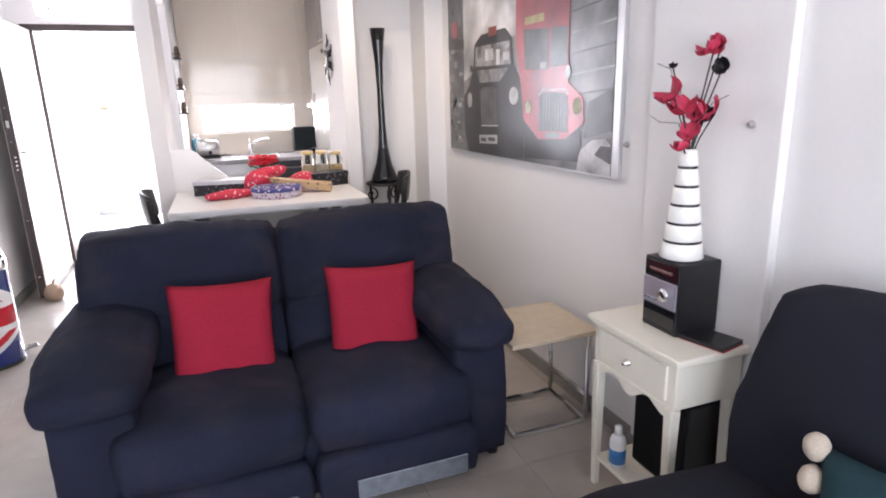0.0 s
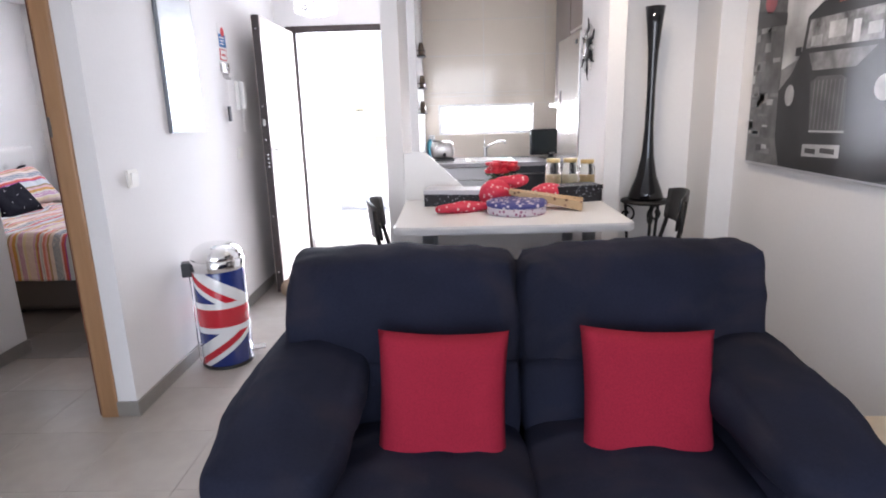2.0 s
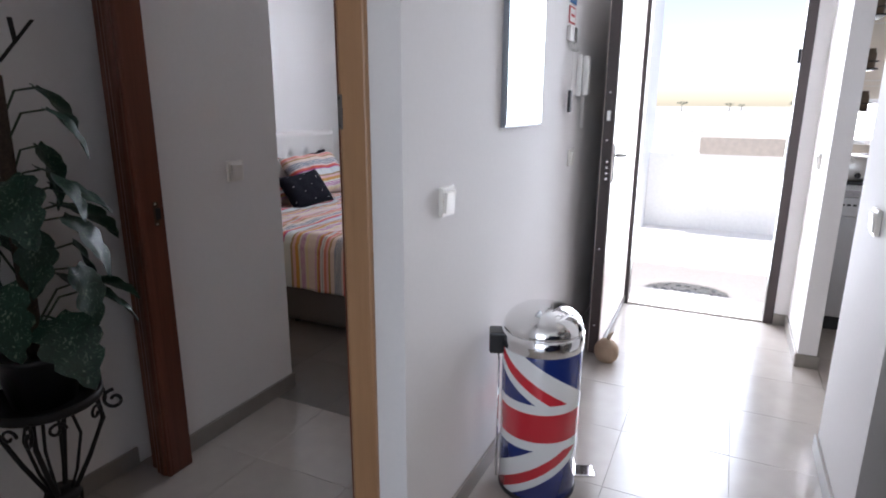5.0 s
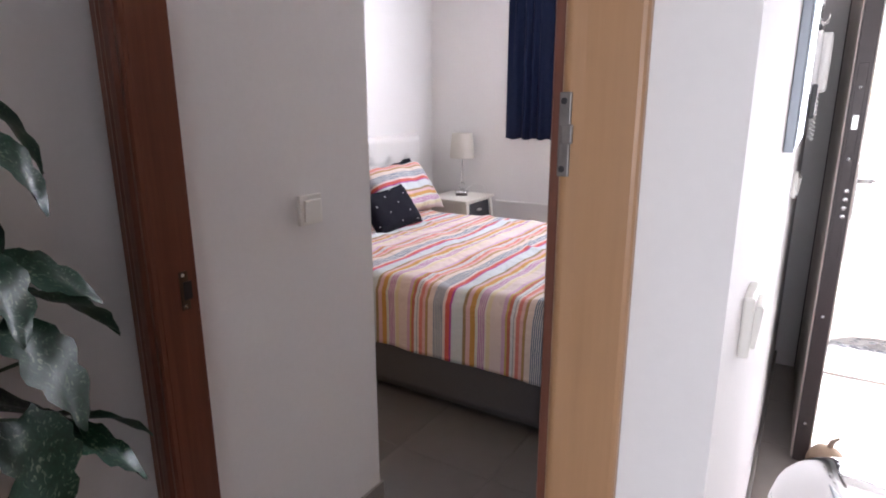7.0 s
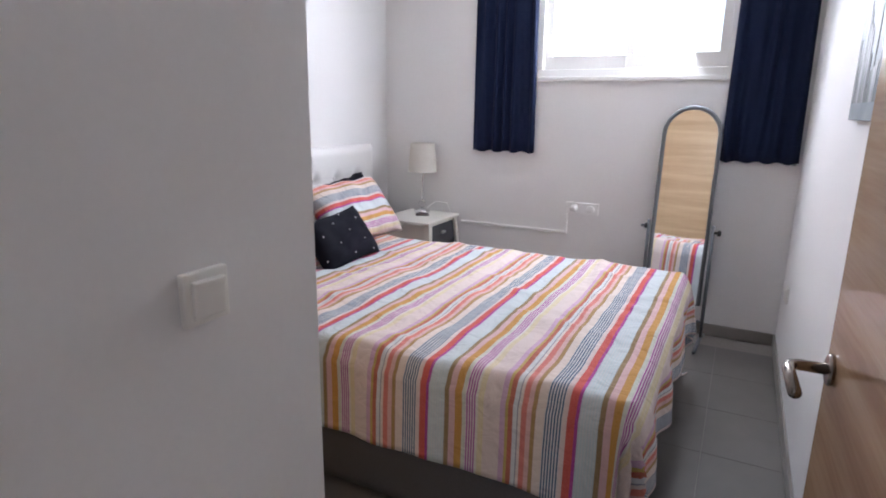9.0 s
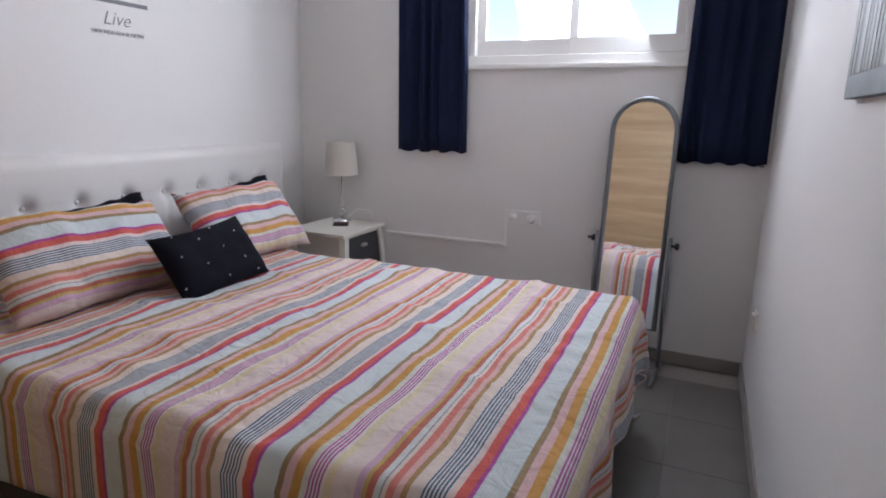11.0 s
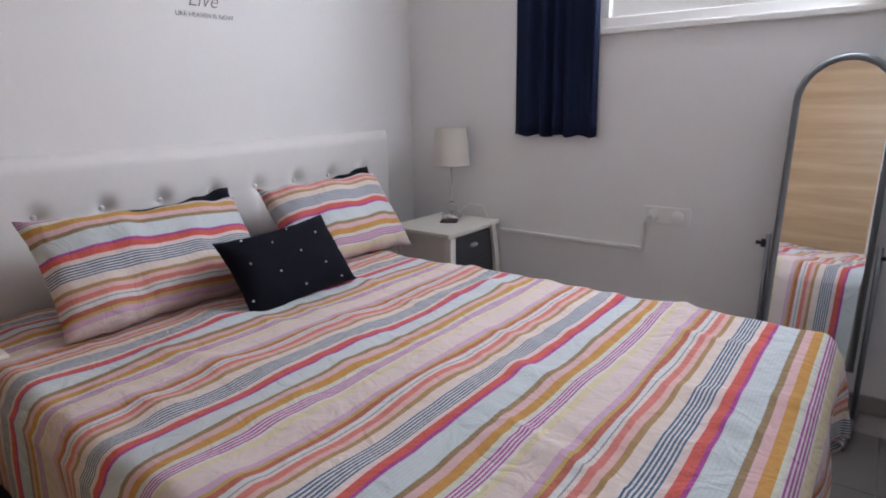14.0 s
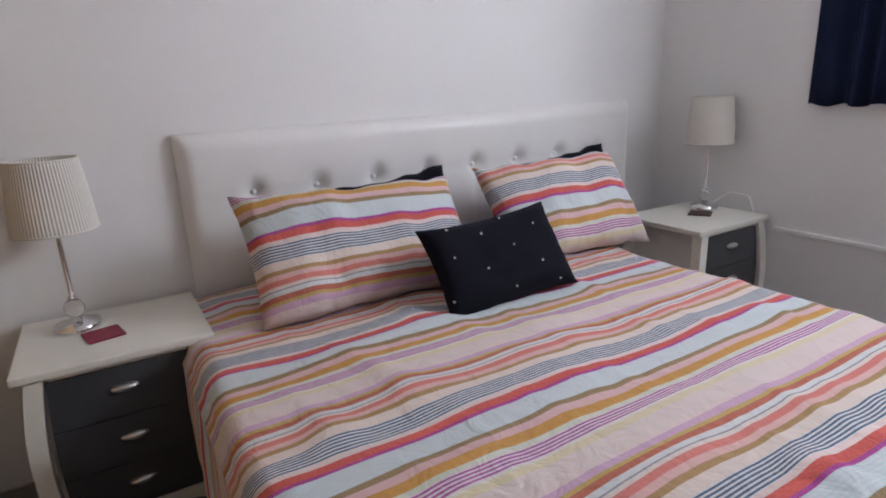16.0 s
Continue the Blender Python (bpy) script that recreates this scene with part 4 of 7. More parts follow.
curtain(-2.135, -1.705, 1.105, 2.44, 3.832, 0.4)
curtain(-0.515, -0.135, 1.11, 2.44, 3.832, 2.2)
rod = thing("curtain_rod", "slim white curtain rod above the window", "curtain rod", pose(0, 0, 0))
part("rod", tube([(-2.2, 3.832, 2.45), (-0.13, 3.832, 2.45)], 0.010, 10), M_WHITE, rod, smooth=True)
for x in (-2.15, -1.1, -0.18):
    part("bracket", box(x - 0.01, x + 0.01, 3.832, BACK, 2.44, 2.46, 0.002, 1), M_WHITE, rod)


def bedroom_window():
    w = tagged(thing("window_1", "white sliding window with two sashes", "window", pose(0, 0, 0)), kind="structure")
    x0, x1, z0, z1 = -1.72, -0.50, 1.58, 2.36
    part("window_sill", box(x0 - 0.0, x1 + 0.0, BACK - 0.018, BACK + 0.25, z0, z0 + 0.028, 0.004), M_WHITE, w)
    for a, b, c, d in ((x0, x1, z0 + 0.028, z0 + 0.075), (x0, x1, z1 - 0.05, z1), (x0, x0 + 0.05, z0 + 0.075, z1 - 0.05), (x1 - 0.05, x1, z0 + 0.075, z1 - 0.05)):
        part("window_frame", box(a, b, BACK + 0.012, BACK + 0.085, c, d, 0.003, 1), M_WHITE, w)
    for a, b, y, zz in ((x0 + 0.05, -1.09, BACK + 0.05, z0 + 0.077), (-1.135, x1 - 0.05, BACK + 0.018, z0 + 0.077)):
        for p, q, r_, t in ((a, b, zz, zz + 0.085), (a, b, z1 - 0.10, z1 - 0.052), (a, a + 0.05, zz + 0.085, z1 - 0.10), (b - 0.05, b, zz + 0.085, z1 - 0.10)):
            part("sash", box(p, q, y, y + 0.03, r_, t, 0.003, 1), M_WHITE, w)
        pane = part("pane", box(a + 0.05, b - 0.05, y + 0.012, y + 0.017, zz + 0.085, z1 - 0.10), M_GLASS, w)
        pane.visible_shadow = False


bedroom_window()


def cheval_mirror():
    m = thing("cheval_mirror", "full-length mirror with an arched grey metal frame on a stand", "mirror", pose(-0.695, 3.70, 0, 0, 0, -5.5))
    tilt = -5.0
    hw, z0, z1 = 0.148, -0.46, 0.55
    def arch(h, base, n=20):
        pts = [(-h, base)]
        for i in range(n + 1):
            a = math.pi - math.pi * i / n
            pts.append((h * math.cos(a), z1 + h * math.sin(a)))
        pts.append((h, base))
        return pts
    mtx = pose(0, 0, 0.715, tilt, 0, 0)
    fr = part("frame", tube([(x, 0, z) for x, z in arch(hw + 0.008, z0)], 0.014, 10, closed=True), mat("grey_powder_coat", (0.20, 0.215, 0.235), 0.35, 0.4, grain=0.05, scale=60), m, "grey metal frame", True)
    fr.matrix_local = mtx
    gl = part("mirror_glass", prism(arch(hw, z0), 0.005, "Y", -0.004), mat("mirror_silver", (0.92, 0.92, 0.92), 0.02, 1.0), m, "clear mirror glass")
    gl.matrix_local = mtx
    bk2 = part("back_board", prism(arch(hw - 0.002, z0), 0.006, "Y", 0.004), M_BLACK, m)
    bk2.matrix_local = mtx
    grey = fr.data.materials[0]
    for sx in (-1, 1):
        part("post", tube([(sx * 0.186, 0, 0.03), (sx * 0.186, 0, 0.74)], 0.010, 10), grey, m, smooth=True)
        part("foot", tube([(sx * 0.186, -0.20, 0.012), (sx * 0.186, -0.04, 0.035), (sx * 0.186, 0.03, 0.035), (sx * 0.186, 0.13, 0.012)], 0.011, 10), grey, m, smooth=True)
        part("knob", lathe([(0.008, 0.0), (0.008, 0.020), (0.018, 0.022), (0.018, 0.036), (0.012, 0.040)], 18, at=(0.19 if sx > 0 else -0.19 - 0.040 + 0.0, 0, 0.70), axis="X"), M_BLACK, m, "black tightening knob", True)
    part("crossbar", tube([(-0.186, 0, 0.14), (0.186, 0, 0.14)], 0.009, 8), grey, m, smooth=True)


cheval_mirror()

# sockets and cable trunking on the window wall
so_ = thing("double_socket", "white double wall socket with one plug pushed in", "wall socket", pose(-1.335, BACK, 0.745))
part("plate", box(-0.11, 0.11, -0.010, 0.0, -0.04, 0.04, 0.003), M_WHITE, so_)
for dx in (-0.055, 0.055):
    part("socket_ring", lathe([(0.022, 0.0), (0.026, 0.002), (0.026, 0.005), (0.021, 0.006), (0.018, 0.001)], 24, at=(dx, -0.0155, 0), axis="Y"), M_WHITE, so_, smooth=True)
for dx in (0.046, 0.064):
    part("contact", lathe([(0.003, 0.0), (0.003, 0.003)], 8, at=(dx, -0.0125, 0), axis="Y"), M_BLACK, so_)
part("plug", lathe([(0.018, 0.0), (0.019, 0.004), (0.017, 0.026), (0.010, 0.032)], 20, at=(-0.055, -0.044, 0), axis="Y"), M_WHITE, so_, smooth=True)
tk = thing("cable_trunking", "white plastic cable trunking fixed to the wall", "cable trunking", pose(0, 0, 0))
part("trunk_run", box(-2.24, -1.445, BACK - 0.014, BACK, 0.562, 0.580, 0.002, 1), M_WHITE, tk)
part("trunk_riser", box(-1.445, -1.432, BACK - 0.010, BACK, 0.562, 0.70, 0.002, 1), M_WHITE, tk)
part("cord", tube([(-1.39, BACK - 0.04, 0.745), (-1.42, BACK - 0.035, 0.725), (-1.437, BACK - 0.015, 0.70)], 0.003, 6), M_WHITE, tk, smooth=True)


M_SWITCH = mat("ivory_plastic", (0.82, 0.80, 0.75), 0.35)


def light_switch(name, m, label, category="light switch"):
    s = thing(name, label, category, m, "wall switches")
    part("plate", box(-0.042, 0.042, -0.014, 0.0, -0.042, 0.042, 0.004), M_SWITCH, s)
    r_ = part("rocker", box(-0.030, 0.030, -0.022, -0.011, -0.030, 0.030, 0.003), M_SWITCH, s)
    r_.matrix_local = pose(0, 0, 0, 5, 0, 0)
    return s


light_switch("light_switch", pose(-1.12, 0.545, 1.108, 0, 0, 90), "white square light switch on the wall")
light_switch("light_switch", pose(0.0, 0.241, 1.11, 0, 0, 90), "white square light switch on the wall")
light_switch("light_switch", pose(1.18, 2.52, 1.084, 0, 0, -90), "white square light switch on the wall")
light_switch("light_switch", pose(1.18, 0.99, 1.02, 0, 0, -90), "white square light switch on the wall")


def lettering(text, m, size, material, label, name="wall_lettering", shear=0.0):
    cu_ = bpy.data.curves.new(name, "FONT")
    cu_.body, cu_.size, cu_.shear, cu_.extrude = text, size, shear, 0.0006
    cu_.offset = -0.012 * size
    cu_.align_x, cu_.align_y = "CENTER", "CENTER"
    tmp = bpy.data.objects.new(name, cu_)
    scene.collection.objects.link(tmp)
    bpy.context.view_layer.update()
    me = bpy.data.meshes.new_from_object(tmp.evaluated_get(bpy.context.evaluated_depsgraph_get()))
    bpy.data.objects.remove(tmp)
    me.materials.clear()
    me.materials.append(material)
    ob = new(name, me)
    ob.matrix_world = m
    return tagged(ob, label, "wall lettering") if label else ob


M_INK = mat("grey_vinyl", (0.20, 0.20, 0.22), 0.6)
M_BLACKVINYL = mat("black_vinyl", (0.02, 0.02, 0.022), 0.6)
light_switch("wall_socket", pose(-0.10, 3.465, 0.444, 0, 0, -90), "white wall socket low beside the window corner", "wall socket")
lettering("LIKE HEAVEN IS NOW", pose(-2.898, 2.555, 1.655, 90, 0, 90), 0.027, M_INK, "small grey vinyl capitals stuck on the wall")
lettering("Live", pose(-2.898, 2.548, 1.715, 90, 0, 90), 0.085, M_INK, "grey vinyl script word stuck on the wall", shear=0.35)
lettering("Sing", pose(-2.898, 2.535, 1.865, 90, 0, 90), 0.095, M_INK, "grey vinyl script word stuck on the wall", shear=0.35)
lb = part("wall_lettering", box(-2.8985, -2.897, 2.43, 2.72, 1.782, 1.800), M_INK)
tagged(lb, "line of small grey vinyl letters on the wall", "wall lettering")

# framed picture beside the curtain
pc = thing("wall_picture", "unframed grey city canvas hanging on the wall", "picture", pose(-0.10, 1.96, 1.375))
part("canvas", box(-0.022, 0.0, -0.25, 0.25, 0.0, 0.62, 0.002, 1), mat("grey_canvas", (0.14, 0.16, 0.18), 0.6, grain=0.4, scale=6, vary=0.3), pc)
random.seed(11)
for i in range(16):
    h = random.uniform(0.08, 0.34)
    part("tower", box(-0.0235, -0.0222, -0.24 + i * 0.03, -0.24 + i * 0.03 + random.uniform(0.02, 0.03), 0.05, 0.05 + h), mat("print_grey", (random.uniform(0.05, 0.25),) * 3, 0.6), pc)


# shutter strap in its track beside the window, and the guide on the wall
def shutter_strap():
    s = thing("shutter_strap", "grey roller shutter strap beside the window", "shutter strap", pose(0, 0, 0))
    part("strap", box(-0.150, -0.128, BACK - 0.008, BACK - 0.004, 1.10, CEIL - 0.02, 0.001, 1), fabric("grey_webbing", (0.33, 0.34, 0.32), 0.1), s)
    part("track", box(-0.160, -0.118, BACK - 0.0035, BACK, 1.08, CEIL - 0.01, 0.001, 1), M_WHITE, s)


shutter_strap()

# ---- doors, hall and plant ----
# the frame's wood again, paler where daylight falls on the right casing
M_OAK_LIT = wood("oak_casing_lit", (0.32, 0.175, 0.084), (0.41, 0.235, 0.118), "Z", 0.7, 0.3)


def door_casing(name, x0, x1, m=M_WOOD):
    """Inner bedroom door: lining, stops and moulded architraves."""
    d = tagged(thing("door_frame", "varnished reddish wood door frame with moulded casing", "door frame", pose(0, 0, 0)), kind="structure")
    def moulding(a, b, y, z0, z1, flip):
        bm = bmesh.new()
        w = b - a
        prof = [(0, 0), (0, 0.010), (0.12, 0.014), (0.25, 0.012), (0.38, 0.017), (0.62, 0.017), (0.75, 0.011), (0.90, 0.013), (1, 0.009), (1, 0)]
        ring0 = [bm.verts.new((a + w * (u if not flip else 1 - u), y - h, z0)) for u, h in prof]
        ring1 = [bm.verts.new((v.co.x, v.co.y, z1)) for v in ring0]
        for i in range(len(prof)):
            j = (i + 1) % len(prof)
            bm.faces.new((ring0[i], ring0[j], ring1[j], ring1[i]))
        bm.faces.new(ring0)
        bm.faces.new(ring1)
        bmesh.ops.recalc_face_normals(bm, faces=bm.faces)
        return bm
    # left casing in the shaded tone, right casing in the lit one
    part("casing", moulding(x0 - 0.060, x0 + 0.015, 0.045, 0.0, 2.13, False), M_WOOD_SHADED, d)
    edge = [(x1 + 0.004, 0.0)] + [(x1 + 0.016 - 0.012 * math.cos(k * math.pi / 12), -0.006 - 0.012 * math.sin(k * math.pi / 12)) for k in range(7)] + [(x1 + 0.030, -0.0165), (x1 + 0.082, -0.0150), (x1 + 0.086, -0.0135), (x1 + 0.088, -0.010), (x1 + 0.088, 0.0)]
    part("casing", prism(edge, 2.13, "Z", 0.0), M_OAK_LIT, d)
    part("casing", box(x0 + 0.015, x1 - 0.015, -0.012, 0.012, 2.06, 2.13, 0.003, 1), m, d)
    j = part("jamb", box(x0 - 0.10, x0 + 0.015, 0.046, 0.136, 0.0, 2.06, 0.002, 1), M_WOOD_SHADED, d)
    part("jamb", box(x1 - 0.012, x1 + 0.079, 0.002, 0.168, 0.0, 2.06, 0.002, 1), M_WOOD_SHADED, d)
    part("rebate", box(x1 - 0.031, x1 - 0.0125, 0.095, 0.160, 0.0, 2.033, 0.002, 1), M_WOOD_SHADED, d)
    part("head", box(x0 + 0.015, x1 - 0.015, 0.013, 0.136, 2.035, 2.06, 0.002, 1), m, d)
    s = part("strike_plate", box(x0 + 0.0145, x0 + 0.0185, 0.092, 0.112, 0.962, 1.048, 0.0018, 2), mat("aged_brass", (0.10, 0.07, 0.05), 0.4, 0.8), j, "dark metal strike plate")
    part("latch_hole", box(x0 + 0.0182, x0 + 0.0195, 0.098, 0.118, 0.985, 1.025), M_BLACK, s)
    for z in (0.970, 1.040):
        part("screw", lathe([(0.0, 0.0), (0.0045, 0.0), (0.0035, 0.0015), (0.0, 0.002)], 10, at=(x0 + 0.0182, 0.100, z), axis="X"), M_METAL, s)
    # keep plate on the hinge side, seen from the hall
    kp = part("keep_plate", box(x1 + 0.006, x1 + 0.019, -0.0215, -0.0175, 1.318, 1.404, 0.0015, 2), mat("worn_steel", (0.20, 0.185, 0.175), 0.45, 0.9, grain=0.2, scale=60), d, "worn steel keep plate")
    part("keep_lip", box(x1 + 0.010, x1 + 0.023, -0.026, -0.0216, 1.352, 1.372, 0.002, 2), kp.data.materials[0], kp)
    for z in (1.326, 1.395):
        part("screw", lathe([(0.0, 0.0), (0.0035, 0.0), (0.003, 0.0015), (0.0, 0.002)], 10, at=(x1 + 0.012, -0.0232, z), axis="Y"), M_BLACK, kp)
    return d


door_casing("door_frame", -1.065, -0.180)


M_DKSTEEL = mat("dark_brushed_steel", (0.34, 0.30, 0.27), 0.24, 1.0, grain=0.1, scale=80)


def bedroom_door():
    d = thing("door_1", "open light oak veneer door with steel lever handles", "door", pose(-0.197, 0.165, 0, 0, 0, 92.2))
    # closed it runs along +x of its own frame; its hinges are at the origin
    tagged(d, kind="structure")
    part("leaf", box(0.0, 0.912, -0.038, 0.0, 0.008, 2.03, 0.002, 1), M_OAKLEAF, d)
    part("edge_strip", box(0.912, 0.915, -0.037, -0.001, 0.008, 2.03, 0.001, 1), M_WOOD, d)
    lk = part("lock_plate", box(0.915, 0.9175, -0.030, -0.010, 0.86, 1.09, 0.001, 1), M_METAL, d, "steel lock plate")
    part("latch", box(0.9175, 0.927, -0.027, -0.013, 0.985, 1.015, 0.002, 1), M_METAL, lk)
    for sy, y in ((1, 0.0), (-1, -0.038)):
        r = part("rose", lathe([(0.026, 0.0), (0.026, 0.007), (0.022, 0.009), (0.0, 0.009)], 24, at=(0.862, 0, 0), axis="Y"), M_DKSTEEL, d, "round steel rose", True)
        r.matrix_local = pose(0, y, 0.985) @ Matrix.Diagonal((1, sy, 1, 1))
        part("lever", tube([(0.862, y, 0.985), (0.862, y + sy * 0.05, 0.985), (0.855, y + sy * 0.061, 0.985), (0.837, y + sy * 0.065, 0.985), (0.742, y + sy * 0.065, 0.985)], 0.0098, 12), M_DKSTEEL, d, "brushed steel lever handle", True)
    for z in (0.25, 1.0, 1.8):
        part("hinge", lathe([(0.007, z - 0.05), (0.007, z + 0.05)], 12, at=(-0.004, 0.004, 0)), M_METAL, d, smooth=True)


M_OAKLEAF = wood("oak_veneer_leaf", (0.33, 0.19, 0.10), (0.52, 0.34, 0.195), "X", 0.7, 0.14)
bedroom_door()

M_LEAFWHITE = wood("pale_door_face", (0.55, 0.47, 0.42), (0.70, 0.62, 0.56), "Z", 0.8, 0.35)


def front_door():
    f = tagged(thing("door_2", "dark brown steel front door frame standing open", "door frame", pose(0, 0, 0)), kind="structure")
    for a, b, c, e in ((0.10, 0.192, 0.0, 2.12), (1.045, 1.10, 0.0, 2.12), (0.192, 1.045, 2.065, 2.12)):
        part("door_frame", box(a, b, FRONT - 0.012, FRONT + 0.09, c, e, 0.003, 1), M_DKFRAME, f)
    part("threshold", box(0.155, 1.045, FRONT + 0.0, FRONT + 0.22, -0.006, 0.012, 0.003, 1), mat("threshold_stone", (0.5, 0.46, 0.40), 0.4, grain=0.1), f)
    part("lock_keep", box(1.038, 1.046, FRONT + 0.02, FRONT + 0.05, 0.95, 1.2, 0.001, 1), M_METAL, f)
    part("lock_keep", box(1.030, 1.046, FRONT + 0.01, FRONT + 0.06, 1.62, 1.70, 0.004, 1), M_BLACK, f)
    d = tagged(thing("door_3", "heavy security front door with a dark edge and many bolts", "door", pose(0.165, FRONT - 0.015, 0, 0, 0, -89.0)), kind="structure")
    part("leaf_core", box(0.0, 0.985, -0.055, -0.004, 0.012, 2.075, 0.002, 1), M_DKFRAME, d)
    part("leaf_face", box(0.008, 0.975, -0.004, 0.002, 0.02, 2.068, 0.001, 1), M_LEAFWHITE, d, "pale wood outer face")
    part("leaf_face", box(0.008, 0.975, -0.061, -0.055, 0.02, 2.068, 0.001, 1), M_LEAFWHITE, d)
    pl = part("lock_plate", box(0.985, 0.9875, -0.046, -0.016, 0.85, 1.52, 0.001, 1), M_DKFRAME, d)
    for z in (1.00, 1.03, 1.06, 1.09):
        part("bolt", lathe([(0.008, 0.0), (0.008, 0.008), (0.006, 0.010), (0.0, 0.010)], 14, at=(0.9875, -0.022, z), axis="X"), M_CHROME, pl, "chrome lock bolt", True)
    for z in (0.18, 0.62, 1.20, 1.32, 1.44, 1.98):
        part("bolt", lathe([(0.006, 0.0), (0.006, 0.005), (0.0, 0.006)], 12, at=(0.9875, -0.03, z), axis="X"), M_CHROME, pl, "", True)
    part("latch", box(0.9875, 0.994, -0.04, -0.02, 1.30, 1.35, 0.002, 1), M_METAL, pl)
    hp = part("handle_plate", box(0.90, 0.945, 0.002, 0.009, 0.98, 1.18, 0.003, 1), M_METAL, d)
    part("lever", tube([(0.922, 0.006, 1.12), (0.922, 0.05, 1.12), (0.915, 0.058, 1.12), (0.82, 0.058, 1.12)], 0.009, 10), M_METAL, d, "steel lever handle", True)
    part("drip_rail", box(0.0, 0.985, 0.002, 0.010, 0.02, 0.06, 0.002, 1), M_DKFRAME, d)


front_door()


def sock_bag():
    b = thing("door_stop_bag", "beige cloth sandbag door stop with a tied top", "door stop", pose(0.235, 1.83, 0))
    bm = pad(-0.055, 0.055, -0.05, 0.05, 0.0, 0.115, 0.035, 0.012, 10, 0.006, 3.3)
    part("bag", bm, fabric("beige_canvas", (0.42, 0.31, 0.22), 0.1), b, smooth=True)
    part("tie", tube([(0, 0, 0.11), (0.012, 0.004, 0.15), (0.03, 0.0, 0.17)], [0.012, 0.009, 0.004], 8), fabric("beige_cord", (0.45, 0.34, 0.25), 0.1), b, smooth=True)


sock_bag()


def flag_material():
    m = bpy.data.materials.new("flag_enamel")
    m.use_nodes = True
    nt = m.node_tree
    b = nt.nodes["Principled BSDF"]
    b.inputs["Roughness"].default_value = 0.18
    b.inputs["Coat Weight"].default_value = 0.4
    co = nt.nodes.new("ShaderNodeTexCoord")
    sep = nt.nodes.new("ShaderNodeSeparateXYZ")
    nt.links.new(co.outputs["Object"], sep.inputs[0])

    def op(kind, a, c=None):
        n = nt.nodes.new("ShaderNodeMath")
        n.operation = kind
        for i, v in enumerate((a, c)):
            if v is None:
                continue
            if isinstance(v, (int, float)):
                n.inputs[i].default_value = v
            else:
                nt.links.new(v, n.inputs[i])
        return n.outputs[0]

    ang = op("ARCTAN2", sep.outputs[1], sep.outputs[0])
    u = op("MULTIPLY", ang, 0.135)
    au = op("ABSOLUTE", u)
    v = op("SUBTRACT", sep.outputs[2], 0.285)
    av = op("ABSOLUTE", v)
    dd = op("SUBTRACT", av, op("MULTIPLY", au, 0.62))
    white_d = op("LESS_THAN", op("ABSOLUTE", dd), 0.068)
    red_d = op("LESS_THAN", op("ABSOLUTE", op("SUBTRACT", dd, op("MULTIPLY", op("SIGN", v), -0.018))), 0.020)
    white_h = op("LESS_THAN", av, 0.082)
    red_h = op("LESS_THAN", av, 0.050)
    col = None
    base = (0.012, 0.028, 0.17, 1)
    for fac, c in ((white_d, (0.80, 0.80, 0.80, 1)), (red_d, (0.55, 0.02, 0.035, 1)), (white_h, (0.80, 0.80, 0.80, 1)), (red_h, (0.55, 0.02, 0.035, 1))):
        mx = nt.nodes.new("ShaderNodeMix")
        mx.data_type = "RGBA"
        nt.links.new(fac, mx.inputs["Factor"])
        if col is None:
            mx.inputs["A"].default_value = base
        else:
            nt.links.new(col, mx.inputs["A"])
        mx.inputs["B"].default_value = c
        col = mx.outputs["Result"]
    nt.links.new(col, b.inputs["Base Color"])
    return m


def pedal_bin():
    b = thing("pedal_bin", "tall pedal bin with a flag pattern and chrome dome lid", "pedal bin", pose(0.205, 0.620, 0, 0, 0, 22) @ Matrix.Scale(1.08, 4))
    b.scale = (1.06, 1.06, 1.06)
    r = 0.132
    body = part("body", lathe([(r - 0.004, 0.017), (r, 0.021), (r, 0.525), (r - 0.002, 0.53)], 64), flag_material(), b, "enamel body with a red, white and blue flag", True)
    part("base_ring", lathe([(r - 0.002, 0.0), (r + 0.002, 0.004), (r + 0.002, 0.014), (r - 0.003, 0.018)], 48), M_BLACK, b, smooth=True)
    part("collar", lathe([(r, 0.528), (r + 0.004, 0.533), (r + 0.004, 0.580), (r, 0.585)], 64), M_CHROME, b, "chrome collar", True)
    prof = [(r, 0.583)] + [(r * math.cos(a) ** 0.75, 0.586 + 0.083 * math.sin(a)) for a in [i * math.pi / 2 / 12 for i in range(1, 12)]] + [(0.0, 0.669)]
    part("lid", lathe(prof, 64), M_CHROME, b, "domed chrome lid", True)
    part("hinge", box(-r - 0.045, -r + 0.004, -0.035, 0.035, 0.50, 0.575, 0.008), M_BLACK, b, "black plastic hinge")
    part("lift_rod", tube([(-r - 0.012, 0.0, 0.02), (-r - 0.012, 0.0, 0.50)], 0.004, 8), M_CHROME, b, smooth=True)
    p = part("pedal", box(r - 0.01, r + 0.065, -0.032, 0.032, 0.045, 0.055, 0.003), M_CHROME, b, "chrome foot pedal")
    part("pedal_arm", box(r - 0.02, r + 0.02, -0.012, 0.012, 0.03, 0.046, 0.002, 1), M_CHROME, p)


pedal_bin()

# frameless mirror panel in the hall
mp_ = thing("hall_mirror", "frameless rectangular wall mirror with a grey metal edge", "mirror", pose(0.0, 0.90, 1.30))
part("edge_frame", box(0.0, 0.018, -0.215, 0.215, 0.0, 0.86, 0.002, 1), mat("grey_edge", (0.25, 0.27, 0.30), 0.35, 0.6), mp_)
